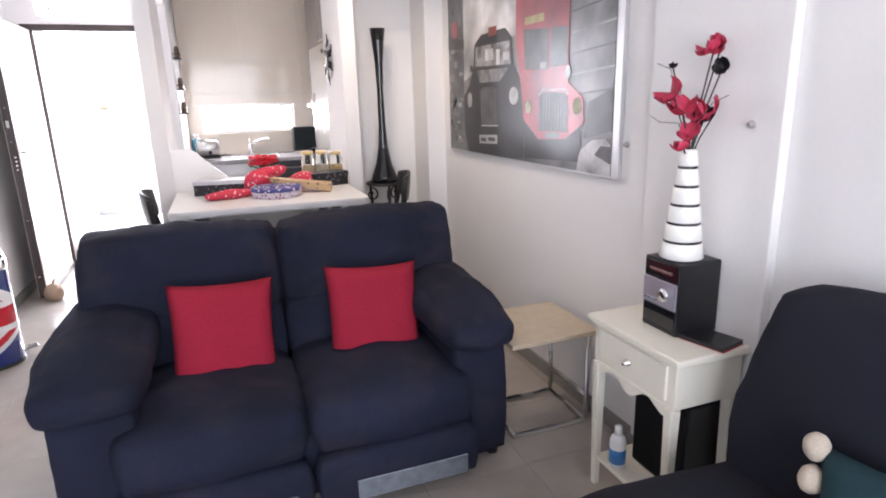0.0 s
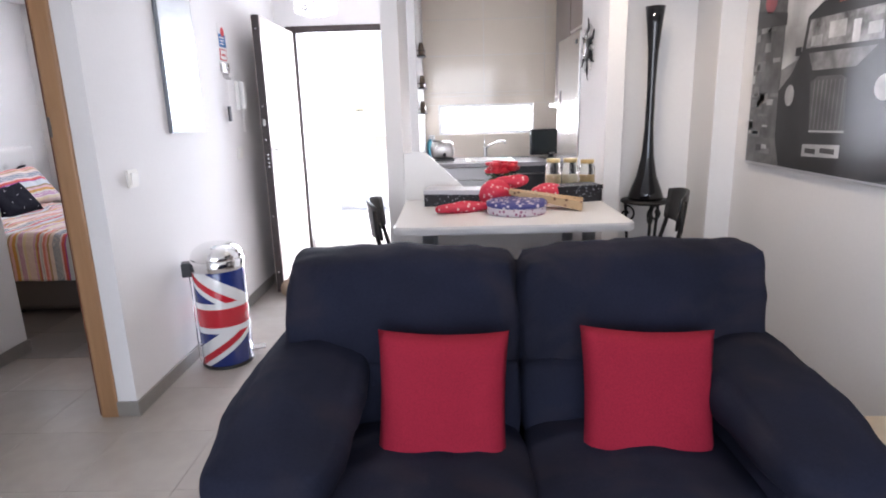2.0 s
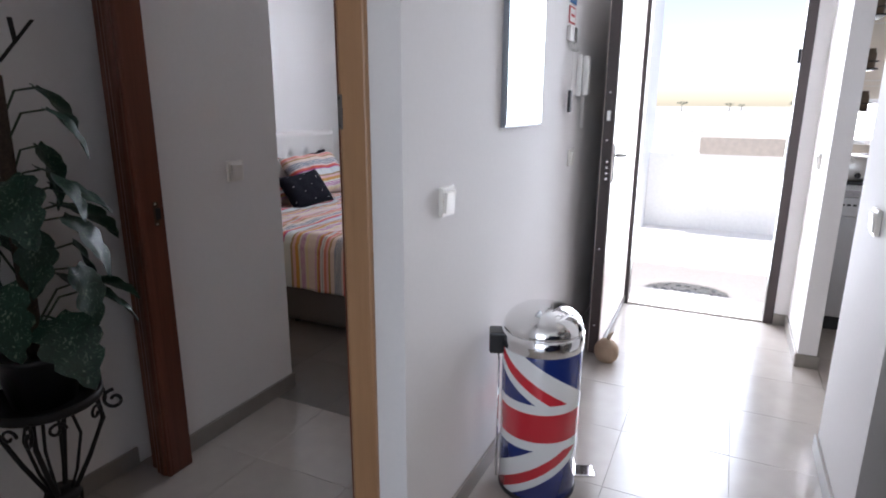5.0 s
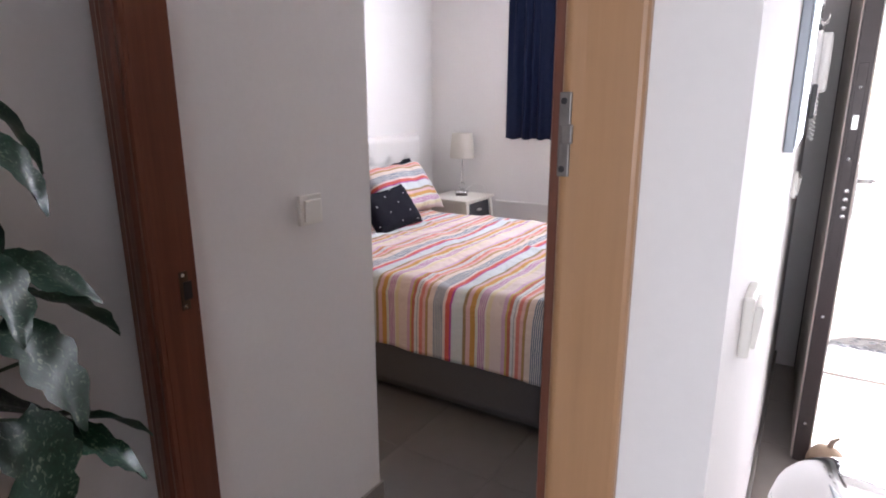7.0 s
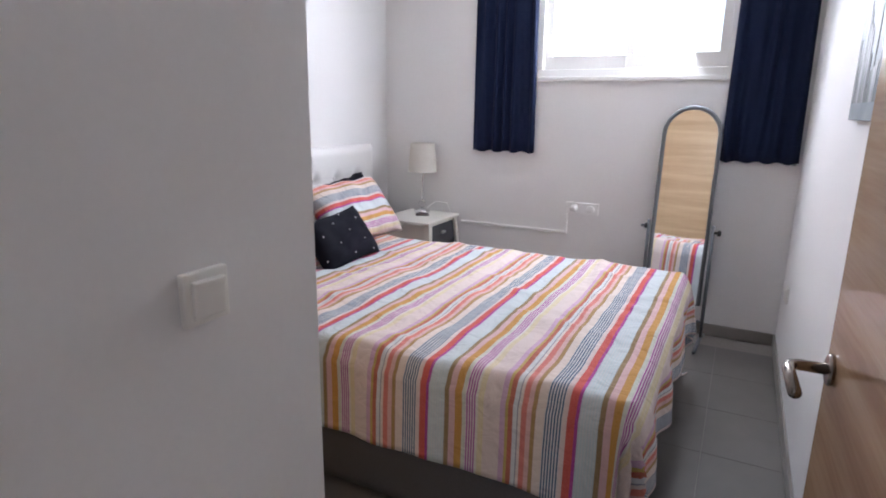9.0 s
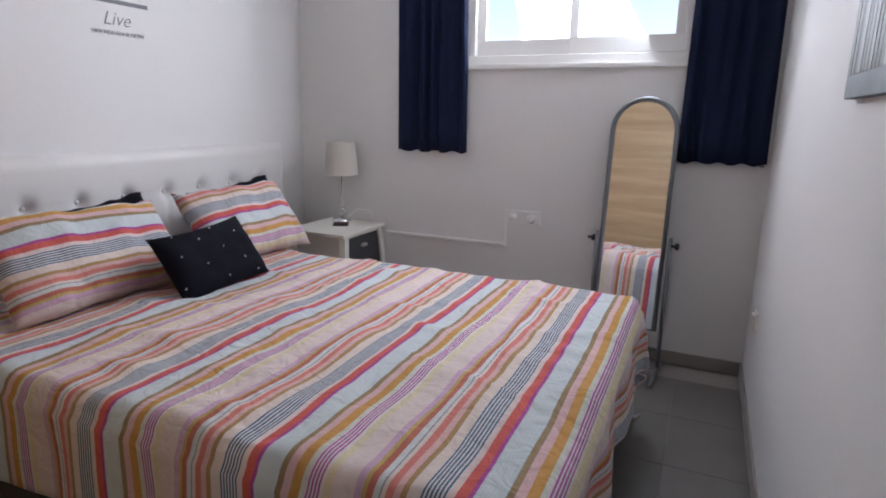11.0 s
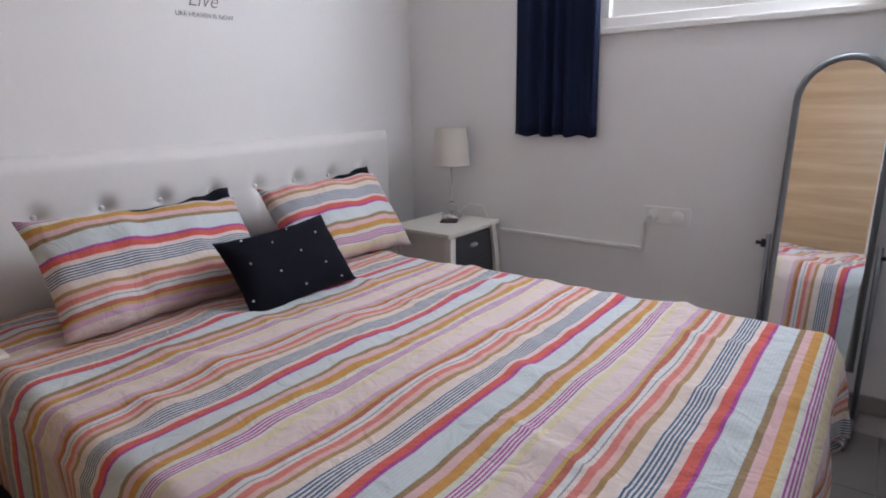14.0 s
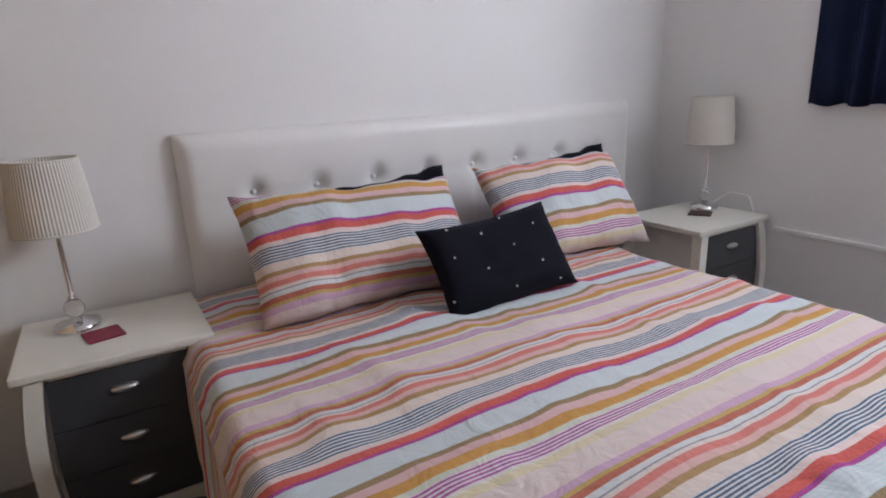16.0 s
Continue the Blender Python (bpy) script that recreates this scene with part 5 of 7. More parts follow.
part("mirror_glass", box(0.018, 0.021, -0.205, 0.205, 0.01, 0.85, 0.001, 1), mat("frosted_mirror", (0.70, 0.76, 0.79), 0.22, 1.0), mp_)


def hall_bits():
    s = thing("security_sign", "small blue and white alarm company sign", "sign", pose(0.0, 1.60, 1.83))
    part("plate", box(0.0, 0.004, -0.062, 0.062, 0.0, 0.15, 0.001, 1), M_WHITE, s)
    part("field", box(0.0042, 0.0052, -0.060, 0.060, 0.002, 0.085), mat("sign_blue", (0.02, 0.16, 0.42), 0.4), s)
    part("roundel", lathe([(0.030, 0.0), (0.030, 0.001)], 28, at=(0.0054, 0.012, 0.10), axis="X"), mat("sign_red", (0.60, 0.02, 0.03), 0.4), s)
    for i in range(3):
        part("text_bar", box(0.0054, 0.006, -0.045, 0.02 + 0.008 * i, 0.018 + i * 0.02, 0.026 + i * 0.02), M_WHITE, s)
    w = thing("warning_sign", "small white notice with a red border", "sign", pose(0.0, 1.60, 1.745))
    part("plate", box(0.0, 0.004, -0.055, 0.055, 0.0, 0.075, 0.001, 1), mat("sign_red2", (0.60, 0.05, 0.06), 0.4), w)
    part("field", box(0.0042, 0.005, -0.046, 0.046, 0.008, 0.067), M_WHITE, w)
    part("text_bar", box(0.0052, 0.0057, -0.034, 0.034, 0.03, 0.042), mat("sign_red3", (0.60, 0.05, 0.06), 0.4), w)
    k = thing("key_rack", "small steel key rack with hooks and hanging keys", "key rack", pose(0.0, 1.585, 1.665))
    part("plate", box(0.0, 0.02, -0.06, 0.06, 0.0, 0.065, 0.003), M_METAL, k)
    for i, y in enumerate((-0.045, -0.015, 0.015, 0.045)):
        part("hook", tube([(0.01, y, 0.0), (0.012, y, -0.03), (0.024, y, -0.045), (0.035, y, -0.035), (0.036, y, -0.022)], 0.0025, 6), M_METAL, k, smooth=True)
    part("key_ring", tube([(0.03, -0.045, -0.04), (0.028, -0.045, -0.22)], 0.0012, 5), M_METAL, k)
    part("key_fob", box(0.018, 0.034, -0.062, -0.030, -0.32, -0.22, 0.004), M_BLACK, k, "black key fob")
    p = thing("intercom_handset", "white wall intercom handset with a coiled cord", "intercom", pose(0.0, 1.80, 1.42))
    part("base", box(0.0, 0.025, -0.045, 0.045, 0.0, 0.20, 0.005), M_WHITE, p)
    part("handset", box(0.025, 0.055, -0.028, 0.028, 0.005, 0.195, 0.012), M_WHITE, p)
    part("cord", tube([(0.03 + 0.008 * math.cos(i * 1.2), 0.008 * math.sin(i * 1.2) - 0.01, 0.0 - 0.0026 * i) for i in range(60)], 0.0025, 5), M_WHITE, p, smooth=True)
    sw = light_switch("light_switch", pose(0.0, 1.70, 1.12, 0, 0, 90), "white square light switch on the wall")


hall_bits()


def crystal_light():
    c = thing("ceiling_light", "small crystal drop ceiling light over the hall", "ceiling light", pose(0.66, 1.55, 0))
    part("ceiling_rose", lathe([(0.11, CEIL - 0.03), (0.115, CEIL - 0.012), (0.115, CEIL)], 32), M_CHROME, c, smooth=True)
    part("rod", tube([(0, 0, CEIL - 0.03), (0, 0, 2.15)], 0.006, 8), M_CHROME, c, smooth=True)
    part("ring_plate", lathe([(0.04, 2.148), (0.13, 2.15), (0.135, 2.16), (0.04, 2.165)], 32), M_CHROME, c, smooth=True)
    bm = bmesh.new()
    bmesh.ops.create_icosphere(bm, subdivisions=1, radius=0.016)
    me = finish(bm, "crystal", M_CRYSTAL)
    for ring, (r, n) in enumerate(((0.125, 16), (0.085, 11), (0.045, 6))):
        for i in range(n):
            for k in range(4):
                o = new("crystal", me)
                o.parent = c
                o.location = (r * math.cos(2 * math.pi * i / n), r * math.sin(2 * math.pi * i / n), 2.13 - k * 0.032 - ring * 0.012)


crystal_light()

# ---- plant on an iron stand ----
def scroll(c, r0, turns, start, plane_dir, n=26):
    """Points of a flat spiral in the vertical plane that holds plane_dir."""
    d = Vector(plane_dir).normalized()
    pts = []
    for i in range(n):
        a = start + turns * 2 * math.pi * i / (n - 1)
        r = r0 * (1 - 0.78 * i / (n - 1))
        pts.append(Vector(c) + d * (r * math.cos(a)) + Vector((0, 0, r * math.sin(a))))
    return pts


def plant_stand():
    s = thing("plant_stand", "black wrought iron plant stand with scrolled legs", "plant stand", pose(-1.075, -0.335, 0) @ Matrix.Scale(1.03, 4))
    part("tray", lathe([(0.0, 0.475), (0.145, 0.475), (0.15, 0.482), (0.15, 0.505), (0.142, 0.505), (0.14, 0.487), (0.0, 0.487)], 28), M_IRON, s, smooth=True)
    for i in range(4):
        a = math.radians(45 + 90 * i)
        d = Vector((math.cos(a), math.sin(a), 0))
        pts = [d * 0.13 + Vector((0, 0, 0.478)), d * 0.14 + Vector((0, 0, 0.40)), d * 0.09 + Vector((0, 0, 0.28)), d * 0.035 + Vector((0, 0, 0.17)), d * 0.04 + Vector((0, 0, 0.10)), d * 0.10 + Vector((0, 0, 0.035)), d * 0.155 + Vector((0, 0, 0.012))]
        leg = part("leg", tube(pts, 0.0075, 8), M_IRON, s, smooth=True)
        part("scroll", tube(scroll(d * 0.140 + Vector((0, 0, 0.052)), 0.042, 1.1, -math.pi / 2, d), 0.006, 6), M_IRON, leg, smooth=True)
        part("scroll", tube(scroll(d * 0.178 + Vector((0, 0, 0.455)), 0.034, 1.2, math.pi / 2, d), 0.0055, 6), M_IRON, leg, smooth=True)
        part("inner_bar", tube([d * 0.05 + Vector((0, 0, 0.47)), d * 0.075 + Vector((0, 0, 0.36)), d * 0.05 + Vector((0, 0, 0.24)), d * 0.02 + Vector((0, 0, 0.16))], 0.005, 6), M_IRON, leg, smooth=True)
    part("collar", lathe([(0.045, 0.145), (0.052, 0.16), (0.045, 0.18)], 20), M_IRON, s, smooth=True)
    for i in range(8):
        a = math.radians(45 * i + 22)
        d = Vector((math.cos(a), math.sin(a), 0))
        part("scroll", tube(scroll(d * 0.150 + Vector((0, 0, 0.448)), 0.025, 1.0, 0, Vector((-d.y, d.x, 0))), 0.0045, 6), M_IRON, s, smooth=True)


plant_stand()


def leaf_material():
    m = bpy.data.materials.new("variegated_leaf")
    m.use_nodes = True
    nt = m.node_tree
    b = nt.nodes["Principled BSDF"]
    b.inputs["Roughness"].default_value = 0.45
    co = nt.nodes.new("ShaderNodeTexCoord")
    n = nt.nodes.new("ShaderNodeTexNoise")
    n.inputs["Scale"].default_value, n.inputs["Detail"].default_value, n.inputs["Distortion"].default_value = 16, 4, 1.5
    nt.links.new(co.outputs["Object"], n.inputs["Vector"])
    oi = nt.nodes.new("ShaderNodeObjectInfo")
    cr = nt.nodes.new("ShaderNodeValToRGB")
    e = cr.color_ramp.elements
    e[0].position, e[0].color = 0.35, (0.005, 0.030, 0.016, 1)
    e[1].position, e[1].color = 0.58, (0.010, 0.055, 0.030, 1)
    x = e.new(0.70)
    x.color = (0.20, 0.25, 0.17, 1)
    nt.links.new(n.outputs["Fac"], cr.inputs[0])
    mul = nt.nodes.new("ShaderNodeMapRange")
    mul.inputs["To Min"].default_value, mul.inputs["To Max"].default_value = 0.7, 1.2
    nt.links.new(oi.outputs["Random"], mul.inputs["Value"])
    sc = nt.nodes.new("ShaderNodeVectorMath")
    sc.operation = "SCALE"
    nt.links.new(cr.outputs[0], sc.inputs[0])
    nt.links.new(mul.outputs[0], sc.inputs["Scale"])
    nt.links.new(sc.outputs[0], b.inputs["Base Color"])
    return m


def house_plant():
    p = thing("house_plant", "artificial pothos plant with large variegated leaves in a black pot", "potted plant", pose(-1.075, -0.335, 0.503))
    part("pot", lathe([(0.0, 0.0), (0.085, 0.0), (0.115, 0.15), (0.12, 0.155), (0.12, 0.170), (0.108, 0.170), (0.10, 0.14), (0.0, 0.14)], 32), M_BLACK, p, smooth=True)
    part("moss_pole", tube([(0, 0, 0.13), (0.005, 0.0, 0.5), (0.0, 0.01, 0.95)], 0.022, 10), mat("coir", (0.05, 0.032, 0.02), 0.95, grain=0.4, scale=120, bump=0.6), p, smooth=True)
    ml = leaf_material()
    stem_m = mat("leaf_stem", (0.03, 0.06, 0.03), 0.5)
    bm = bmesh.new()
    n, k = 12, 8
    g = []
    for i in range(n + 1):
        u = i / n
        w = 0.43 * (math.sin(math.pi * min(1, u * 0.93 + 0.07)) ** 0.7) * (1 - 0.35 * u)
        row = []
        for j in range(k + 1):
            v = 2 * j / k - 1
            notch = 1 - 0.22 * (abs(v) > 0.7) * (i % 3 == 1)
            row.append(bm.verts.new((u + 0.06 * abs(v) * (u < 0.2) * -1, v * w * notch, 0.10 * abs(v) * w * 2 - 0.35 * u * u + 0.02 * math.sin(u * 14 + v * 3))))
        g.append(row)
    for i in range(n):
        for j in range(k):
            bm.faces.new((g[i][j], g[i + 1][j], g[i + 1][j + 1], g[i][j + 1]))
    me = finish(bm, "leaf", ml, True)
    random.seed(21)
    spots = [(0.86, 95, 0.22), (0.80, 40, 0.20), (0.84, -60, 0.21), (0.70, 70, 0.20), (0.64, 10, 0.22), (0.52, 100, 0.23), (0.50, 45, 0.25), (0.48, -10, 0.24), (0.55, -70, 0.25), (0.45, 150, 0.2),
             (0.40, 75, 0.26), (0.36, 25, 0.26), (0.34, -35, 0.25), (0.32, 110, 0.24), (0.30, -90, 0.25), (0.26, 55, 0.24), (0.24, 0, 0.25), (0.62, -30, 0.22), (0.74, -100, 0.2), (0.42, -120, 0.22), (0.58, 60, 0.22), (0.28, 85, 0.22)]
    for z, az, size in spots:
        a = math.radians(az + random.uniform(-12, 12))
        reach = random.uniform(0.07, 0.13) + (0.06 if z < 0.45 else 0)
        d = Vector((math.cos(a), math.sin(a), 0))
        if d.x < -0.2:
            reach *= 0.5
        base = d * reach + Vector((0, 0, z + 0.06))
        st = part("stem", tube([Vector((0, 0, z - 0.06)), d * reach * 0.5 + Vector((0, 0, z + 0.05)), base], 0.0035, 6), stem_m, p, smooth=True)
        lf = new("leaf", me)
        lf.parent = p
        lf.matrix_local = Matrix.Translation(base) @ pose(0, 0, 0, random.uniform(-25, 25), 35 + random.uniform(-25, 30), math.degrees(a)) @ Matrix.Scale(size * random.uniform(0.72, 0.95), 4)


house_plant()
lettering("y", pose(-1.238, -0.170, 1.60, 90, 0, 90), 0.20, M_BLACKVINYL, "end of a black vinyl script word on the wall", shear=0.4)

# ---- terrace and distance ----
M_TERR = mat("terrace_render", (0.88, 0.86, 0.83), 0.8, grain=0.04, scale=30, vary=0.03)
M_TERRFLOOR = mat("terrace_tile", (0.84, 0.81, 0.77), 0.6, grain=0.05, scale=20, vary=0.05)
structure("terrace_floor", box(-0.35, 6.0, FRONT + 0.22, 6.2, -0.10, -0.02), M_TERRFLOOR)
structure("terrace_wall_side", box(-0.35, -0.10, BACK + 0.25, 6.2, -0.10, 2.6), M_TERR)
structure("terrace_parapet", box(-0.10, 6.0, 6.0, 6.2, -0.02, 0.84, 0.006), M_TERR)
structure("terrace_coping", box(0.43, 6.0, 5.94, 6.22, 0.842, 1.03, 0.01), mat("coping_stone", (0.58, 0.50, 0.42), 0.8, grain=0.1, scale=20))
g_ = bmesh.new()
bmesh.ops.create_grid(g_, x_segments=2, y_segments=2, size=1500)
for v in g_.verts:
    v.co.z = -3.2
structure("ground", g_, mat("dry_land", (0.55, 0.50, 0.42), 0.95, grain=0.2, scale=0.05, vary=0.2))


def far_tree(x, y, h, seed):
    random.seed(seed)
    t = thing("tree", "distant olive green tree in the haze", "tree", pose(x, y, -3.2), "distant trees")
    part("trunk", tube([(0, 0, 0), (0.1, 0, h * 0.3), (0.0, 0.1, h * 0.6)], [0.22, 0.18, 0.08], 7), mat("bark", (0.12, 0.09, 0.06), 0.9), t)
    bm = bmesh.new()
    for i in range(240):
        a, b, r = random.uniform(0, 6.28), random.gauss(0, 0.5), random.random() ** 0.5
        c = Vector((math.cos(a) * r * h * 0.42, math.sin(a) * r * h * 0.42, h * (0.68 + 0.24 * b * (1 - 0.6 * r))))
        s = h * random.uniform(0.03, 0.06)
        q = [c + Vector([random.uniform(-s, s) for _ in range(3)]) for _ in range(3)]
        bm.faces.new([bm.verts.new(v) for v in q])
    part("crown", bm, mat("far_foliage", (0.12, 0.14, 0.10), 0.8), t)


for i in range(9):
    far_tree(-60 + i * 22 + (i % 3) * 7, 400 + (i * 37) % 120, 6.0 + (i * 5) % 3, i)

mt = thing("door_mat", "half-round grey patterned doormat outside the front door", "doormat", pose(0.55, FRONT + 0.47, -0.02))
half = [(0.30 * math.cos(math.pi * i / 24), 0.0 + 0.26 * math.sin(math.pi * i / 24)) for i in range(25)]
part("mat", prism(half, 0.014, "Z", 0.0), fabric("grey_rubber_mat", (0.52, 0.50, 0.48), 0.1), mt)
random.seed(5)
for i in range(34):
    a, r = random.uniform(0.1, 3.04), random.uniform(0.05, 0.92)
    blob = lathe([(random.uniform(0.012, 0.024), 0.0), (0.010, 0.002)], 8, at=(0.28 * r * math.cos(a), 0.24 * r * math.sin(a), 0.0142))
    part("pattern_pebble", blob, mat("pebble", (random.uniform(0.05, 0.12),) * 3, 0.8), mt)

# ---- wardrobe on the south wall of the bedroom ----
wd = thing("wardrobe", "built-in wardrobe with pale oak sliding doors", "wardrobe", pose(0, 0, 0))
for a, b, y in ((-2.86, -2.00, 0.762), (-2.05, -1.150, 0.780)):
    p_ = part("sliding_door", box(a, b, y, y + 0.016, 0.09, 2.30, 0.002, 1), wood("oak_slide", (0.38, 0.25, 0.13), (0.55, 0.39, 0.23), "X", 0.7, 0.35), wd)
    part("edge_pull", box(b - 0.012, b, y + 0.016, y + 0.020, 0.09, 2.30, 0.001, 1), M_OAK, p_)
part("track", box(-2.88, -1.147, 0.757, 0.812, 2.30, 2.36, 0.002, 1), M_WHITE, wd)
part("track", box(-2.88, -1.147, 0.757, 0.812, 0.0, 0.088, 0.002, 1), M_WHITE, wd)

# ---- dining corner ----
def rounded_top(x0, x1, y0, y1, z0, z1, r=0.05):
    pts = []
    for cx, cy, a0 in ((x1 - r, y1 - 0.004, 0), (x0 + 0.004, y1 - 0.004, 90), (x0 + r, y0 + r, 180), (x1 - r, y0 + r, 270)):
        rr = 0.004 if a0 == 90 or a0 == 0 else r
        cx2 = x1 - 0.004 if a0 == 0 else cx
        for k in range(7):
            a = math.radians(a0 + 15 * k)
            pts.append((cx2 + rr * math.cos(a), cy + rr * math.sin(a)))
    bm = prism(pts, z1 - z0, "Z", z0)
    bmesh.ops.bevel(bm, geom=[e for e in bm.edges if abs(e.verts[0].co.z - e.verts[1].co.z) < 1e-5], offset=0.006, segments=2, affect="EDGES")
    return bm


M_LAM = mat("white_laminate", (0.78, 0.77, 0.76), 0.3, grain=0.012, scale=40, vary=0.015)
M_GREYLEG = mat("grey_metal_leg", (0.34, 0.36, 0.40), 0.35, 0.6)
tb = thing("dining_table", "white laminate dining table on round grey legs", "table", pose(0, 0, 0))
part("tabletop", rounded_top(1.275, 2.30, -0.115, 0.645, 0.872, 0.908), M_LAM, tb, smooth=False)
for x in (1.42, 2.13):
    for y in (0.02, 0.50):
        part("leg", lathe([(0.035, 0.0), (0.035, 0.006), (0.028, 0.010), (0.028, 0.868), (0.05, 0.872)], 20, at=(x, y, 0)), M_GREYLEG, tb, smooth=True)

up = part("splash_panel", prism([(1.272, 0.910), (1.60, 0.910), (1.60, 0.965), (1.40, 1.155), (1.385, 1.165), (1.272, 1.165)], 0.022, "Y", 0.652), M_WHITE)
tagged(up, "white panel with a sloping top edge behind the table", "splash panel")


def folding_chair(m):
    """Faces +x; the seat is under the table."""
    c = thing("folding_chair", "black folding chair with a padded seat and backrest", "chair", m, "folding chairs")
    part("seat", pad(-0.18, 0.20, -0.19, 0.19, 0.565, 0.60, 0.016, 0.004, 8, 0.001), M_BLACK, c, smooth=True)
    bk_ = pad(-0.235, -0.213, -0.185, 0.185, 0.83, 1.00, 0.010, 0.0, 8, 0.0)
    for v in bk_.verts:
        v.co.x += -0.10 * (v.co.z - 0.9) + 0.05 * (v.co.y / 0.185) ** 2 - 0.05
        v.co.z -= 0.02 * (v.co.y / 0.185) ** 2 * (v.co.z > 0.92)
    part("backrest", bk_, M_BLACK, c, smooth=True)
    for sy in (-1, 1):
        y = sy * 0.198
        part("front_leg", tube([(-0.245, y, 0.97), (-0.235, y, 0.84), (-0.16, y, 0.56), (0.20, y, 0.012)], 0.010, 8), M_IRON, c, smooth=True)
        part("rear_leg", tube([(0.14, y * 0.88, 0.57), (-0.02, y * 0.88, 0.35), (-0.26, y * 0.88, 0.012)], 0.010, 8), M_IRON, c, smooth=True)
        part("hinge", box(-0.10, -0.05, y - 0.016, y + 0.016, 0.50, 0.56, 0.004, 1), M_BLACK, c)
    for x, z in ((0.15, 0.09), (-0.21, 0.09), (-0.17, 0.62)):
        part("rung", tube([(x, -0.18, z), (x, 0.18, z)], 0.008, 8), M_IRON, c, smooth=True)
    return c


fc = folding_chair(pose(1.42, 0.19, 0, 0, 0, 4))
copy_thing(fc, pose(2.345, 0.26, 0, 0, 0, 168))


def print_material(name, base, spots, scale, lo=0.5, hi=0.58):
    m = bpy.data.materials.new(name)
    m.use_nodes = True
    nt = m.node_tree
    b = nt.nodes["Principled BSDF"]
    b.inputs["Roughness"].default_value = 0.6
    co = nt.nodes.new("ShaderNodeTexCoord")
    n = nt.nodes.new("ShaderNodeTexVoronoi")
    n.inputs["Scale"].default_value = scale
    nt.links.new(co.outputs["Object"], n.inputs["Vector"])
    cr = nt.nodes.new("ShaderNodeValToRGB")
    cr.color_ramp.elements[0].position, cr.color_ramp.elements[0].color = lo * 0.6, (*spots, 1)
    cr.color_ramp.elements[1].position, cr.color_ramp.elements[1].color = hi * 0.7, (*base, 1)
    nt.links.new(n.outputs["Distance"], cr.inputs[0])
    nt.links.new(cr.outputs[0], b.inputs["Base Color"])
    return m


M_REDPRINT = print_material("red_floral_print", (0.55, 0.025, 0.06), (0.75, 0.55, 0.55), 42, 0.35, 0.42)
M_DARKPRINT = print_material("black_lattice_print", (0.012, 0.012, 0.016), (0.34, 0.34, 0.38), 75, 0.3, 0.42)
M_TANPRINT = print_material("tan_spotted_print", (0.52, 0.36, 0.20), (0.14, 0.06, 0.03), 34, 0.32, 0.40)
M_TIN = print_material("blue_tin_print", (0.06, 0.06, 0.22), (0.70, 0.62, 0.66), 40, 0.5, 0.6)


def on_table(name, bm, material, label, category, m, smooth=False):
    o = part(name, bm, material, None, smooth=smooth)
    o.matrix_world = m
    return tagged(o, label, category)


for x, y, rz, w in ((1.545, 0.46, -10, 0.30), (2.165, 0.50, 16, 0.24)):
    b_ = thing("gift_box", "long black and white lattice patterned box on the table", "gift box", pose(x, y, 0.909, 0, 0, rz), "patterned boxes")
    part("box_body", box(-w / 2, w / 2, -0.065, 0.065, 0.0, 0.062, 0.002, 1), M_DARKPRINT, b_)
    part("lid", box(-w / 2 - 0.003, w / 2 + 0.003, -0.068, 0.068, 0.062, 0.085, 0.002, 1), M_DARKPRINT if x > 2 else mat("pale_grey_lid", (0.55, 0.56, 0.60), 0.4), b_)
on_table("fabric_roll", pad(-0.13, 0.13, -0.035, 0.035, 0.0, 0.045, 0.022, 0.006, 12, 0.006, 2.0), M_REDPRINT, "red floral fabric strip lying on the table", "fabric", pose(1.575, 0.235, 0.909, 0, 0, 18), True)
on_table("fabric_bow", pad(-0.075, 0.075, -0.05, 0.05, 0.0, 0.12, 0.04, 0.014, 14, 0.016, 5.0), M_REDPRINT, "red floral fabric bundle heaped on the table", "fabric", pose(1.73, 0.38, 0.909, 0, 8, 30), True)
on_table("fabric_bow", pad(-0.085, 0.085, -0.04, 0.04, 0.0, 0.055, 0.025, 0.01, 12, 0.012, 8.0), M_REDPRINT, "red floral fabric bundle heaped on the table", "fabric", pose(1.82, 0.43, 1.0, 0, -6, -8), True)
on_table("fabric_bow", pad(-0.07, 0.07, -0.05, 0.05, 0.0, 0.09, 0.03, 0.012, 12, 0.014, 3.0), M_REDPRINT, "red floral fabric bundle heaped on the table", "fabric", pose(2.02, 0.47, 0.909, 0, 0, -14), True)
tn = thing("round_tin", "round blue and white floral biscuit tin on the table", "tin", pose(1.83, 0.20, 0.909))
part("tin_body", lathe([(0.135, 0.0), (0.138, 0.003), (0.138, 0.042)], 48), print_material("floral_tin_side", (0.62, 0.55, 0.60), (0.28, 0.06, 0.16), 48, 0.4, 0.5), tn, smooth=True)
part("lid", lathe([(0.141, 0.036), (0.142, 0.040), (0.142, 0.052), (0.136, 0.057), (0.0, 0.059)], 48), M_TIN, tn, "dark blue patterned lid", True)
wg = bmesh.new()
pts = [(-0.19, 0.0, 0.09), (-0.19, 0.06, 0.09), (0.16, -0.05, 0.0), (0.16, 0.08, 0.0), (-0.19, 0.0, 0.068), (-0.19, 0.06, 0.068), (0.16, -0.05, 0.045), (0.16, 0.08, 0.045)]
vs = [wg.verts.new(p) for p in pts]
for f in ((0, 1, 7, 6), (4, 2, 3, 5), (0, 6, 2, 4), (1, 5, 3, 7), (6, 7, 3, 2), (0, 4, 5, 1)):
    wg.faces.new([vs[i] for i in f])
bmesh.ops.recalc_face_normals(wg, faces=wg.faces)
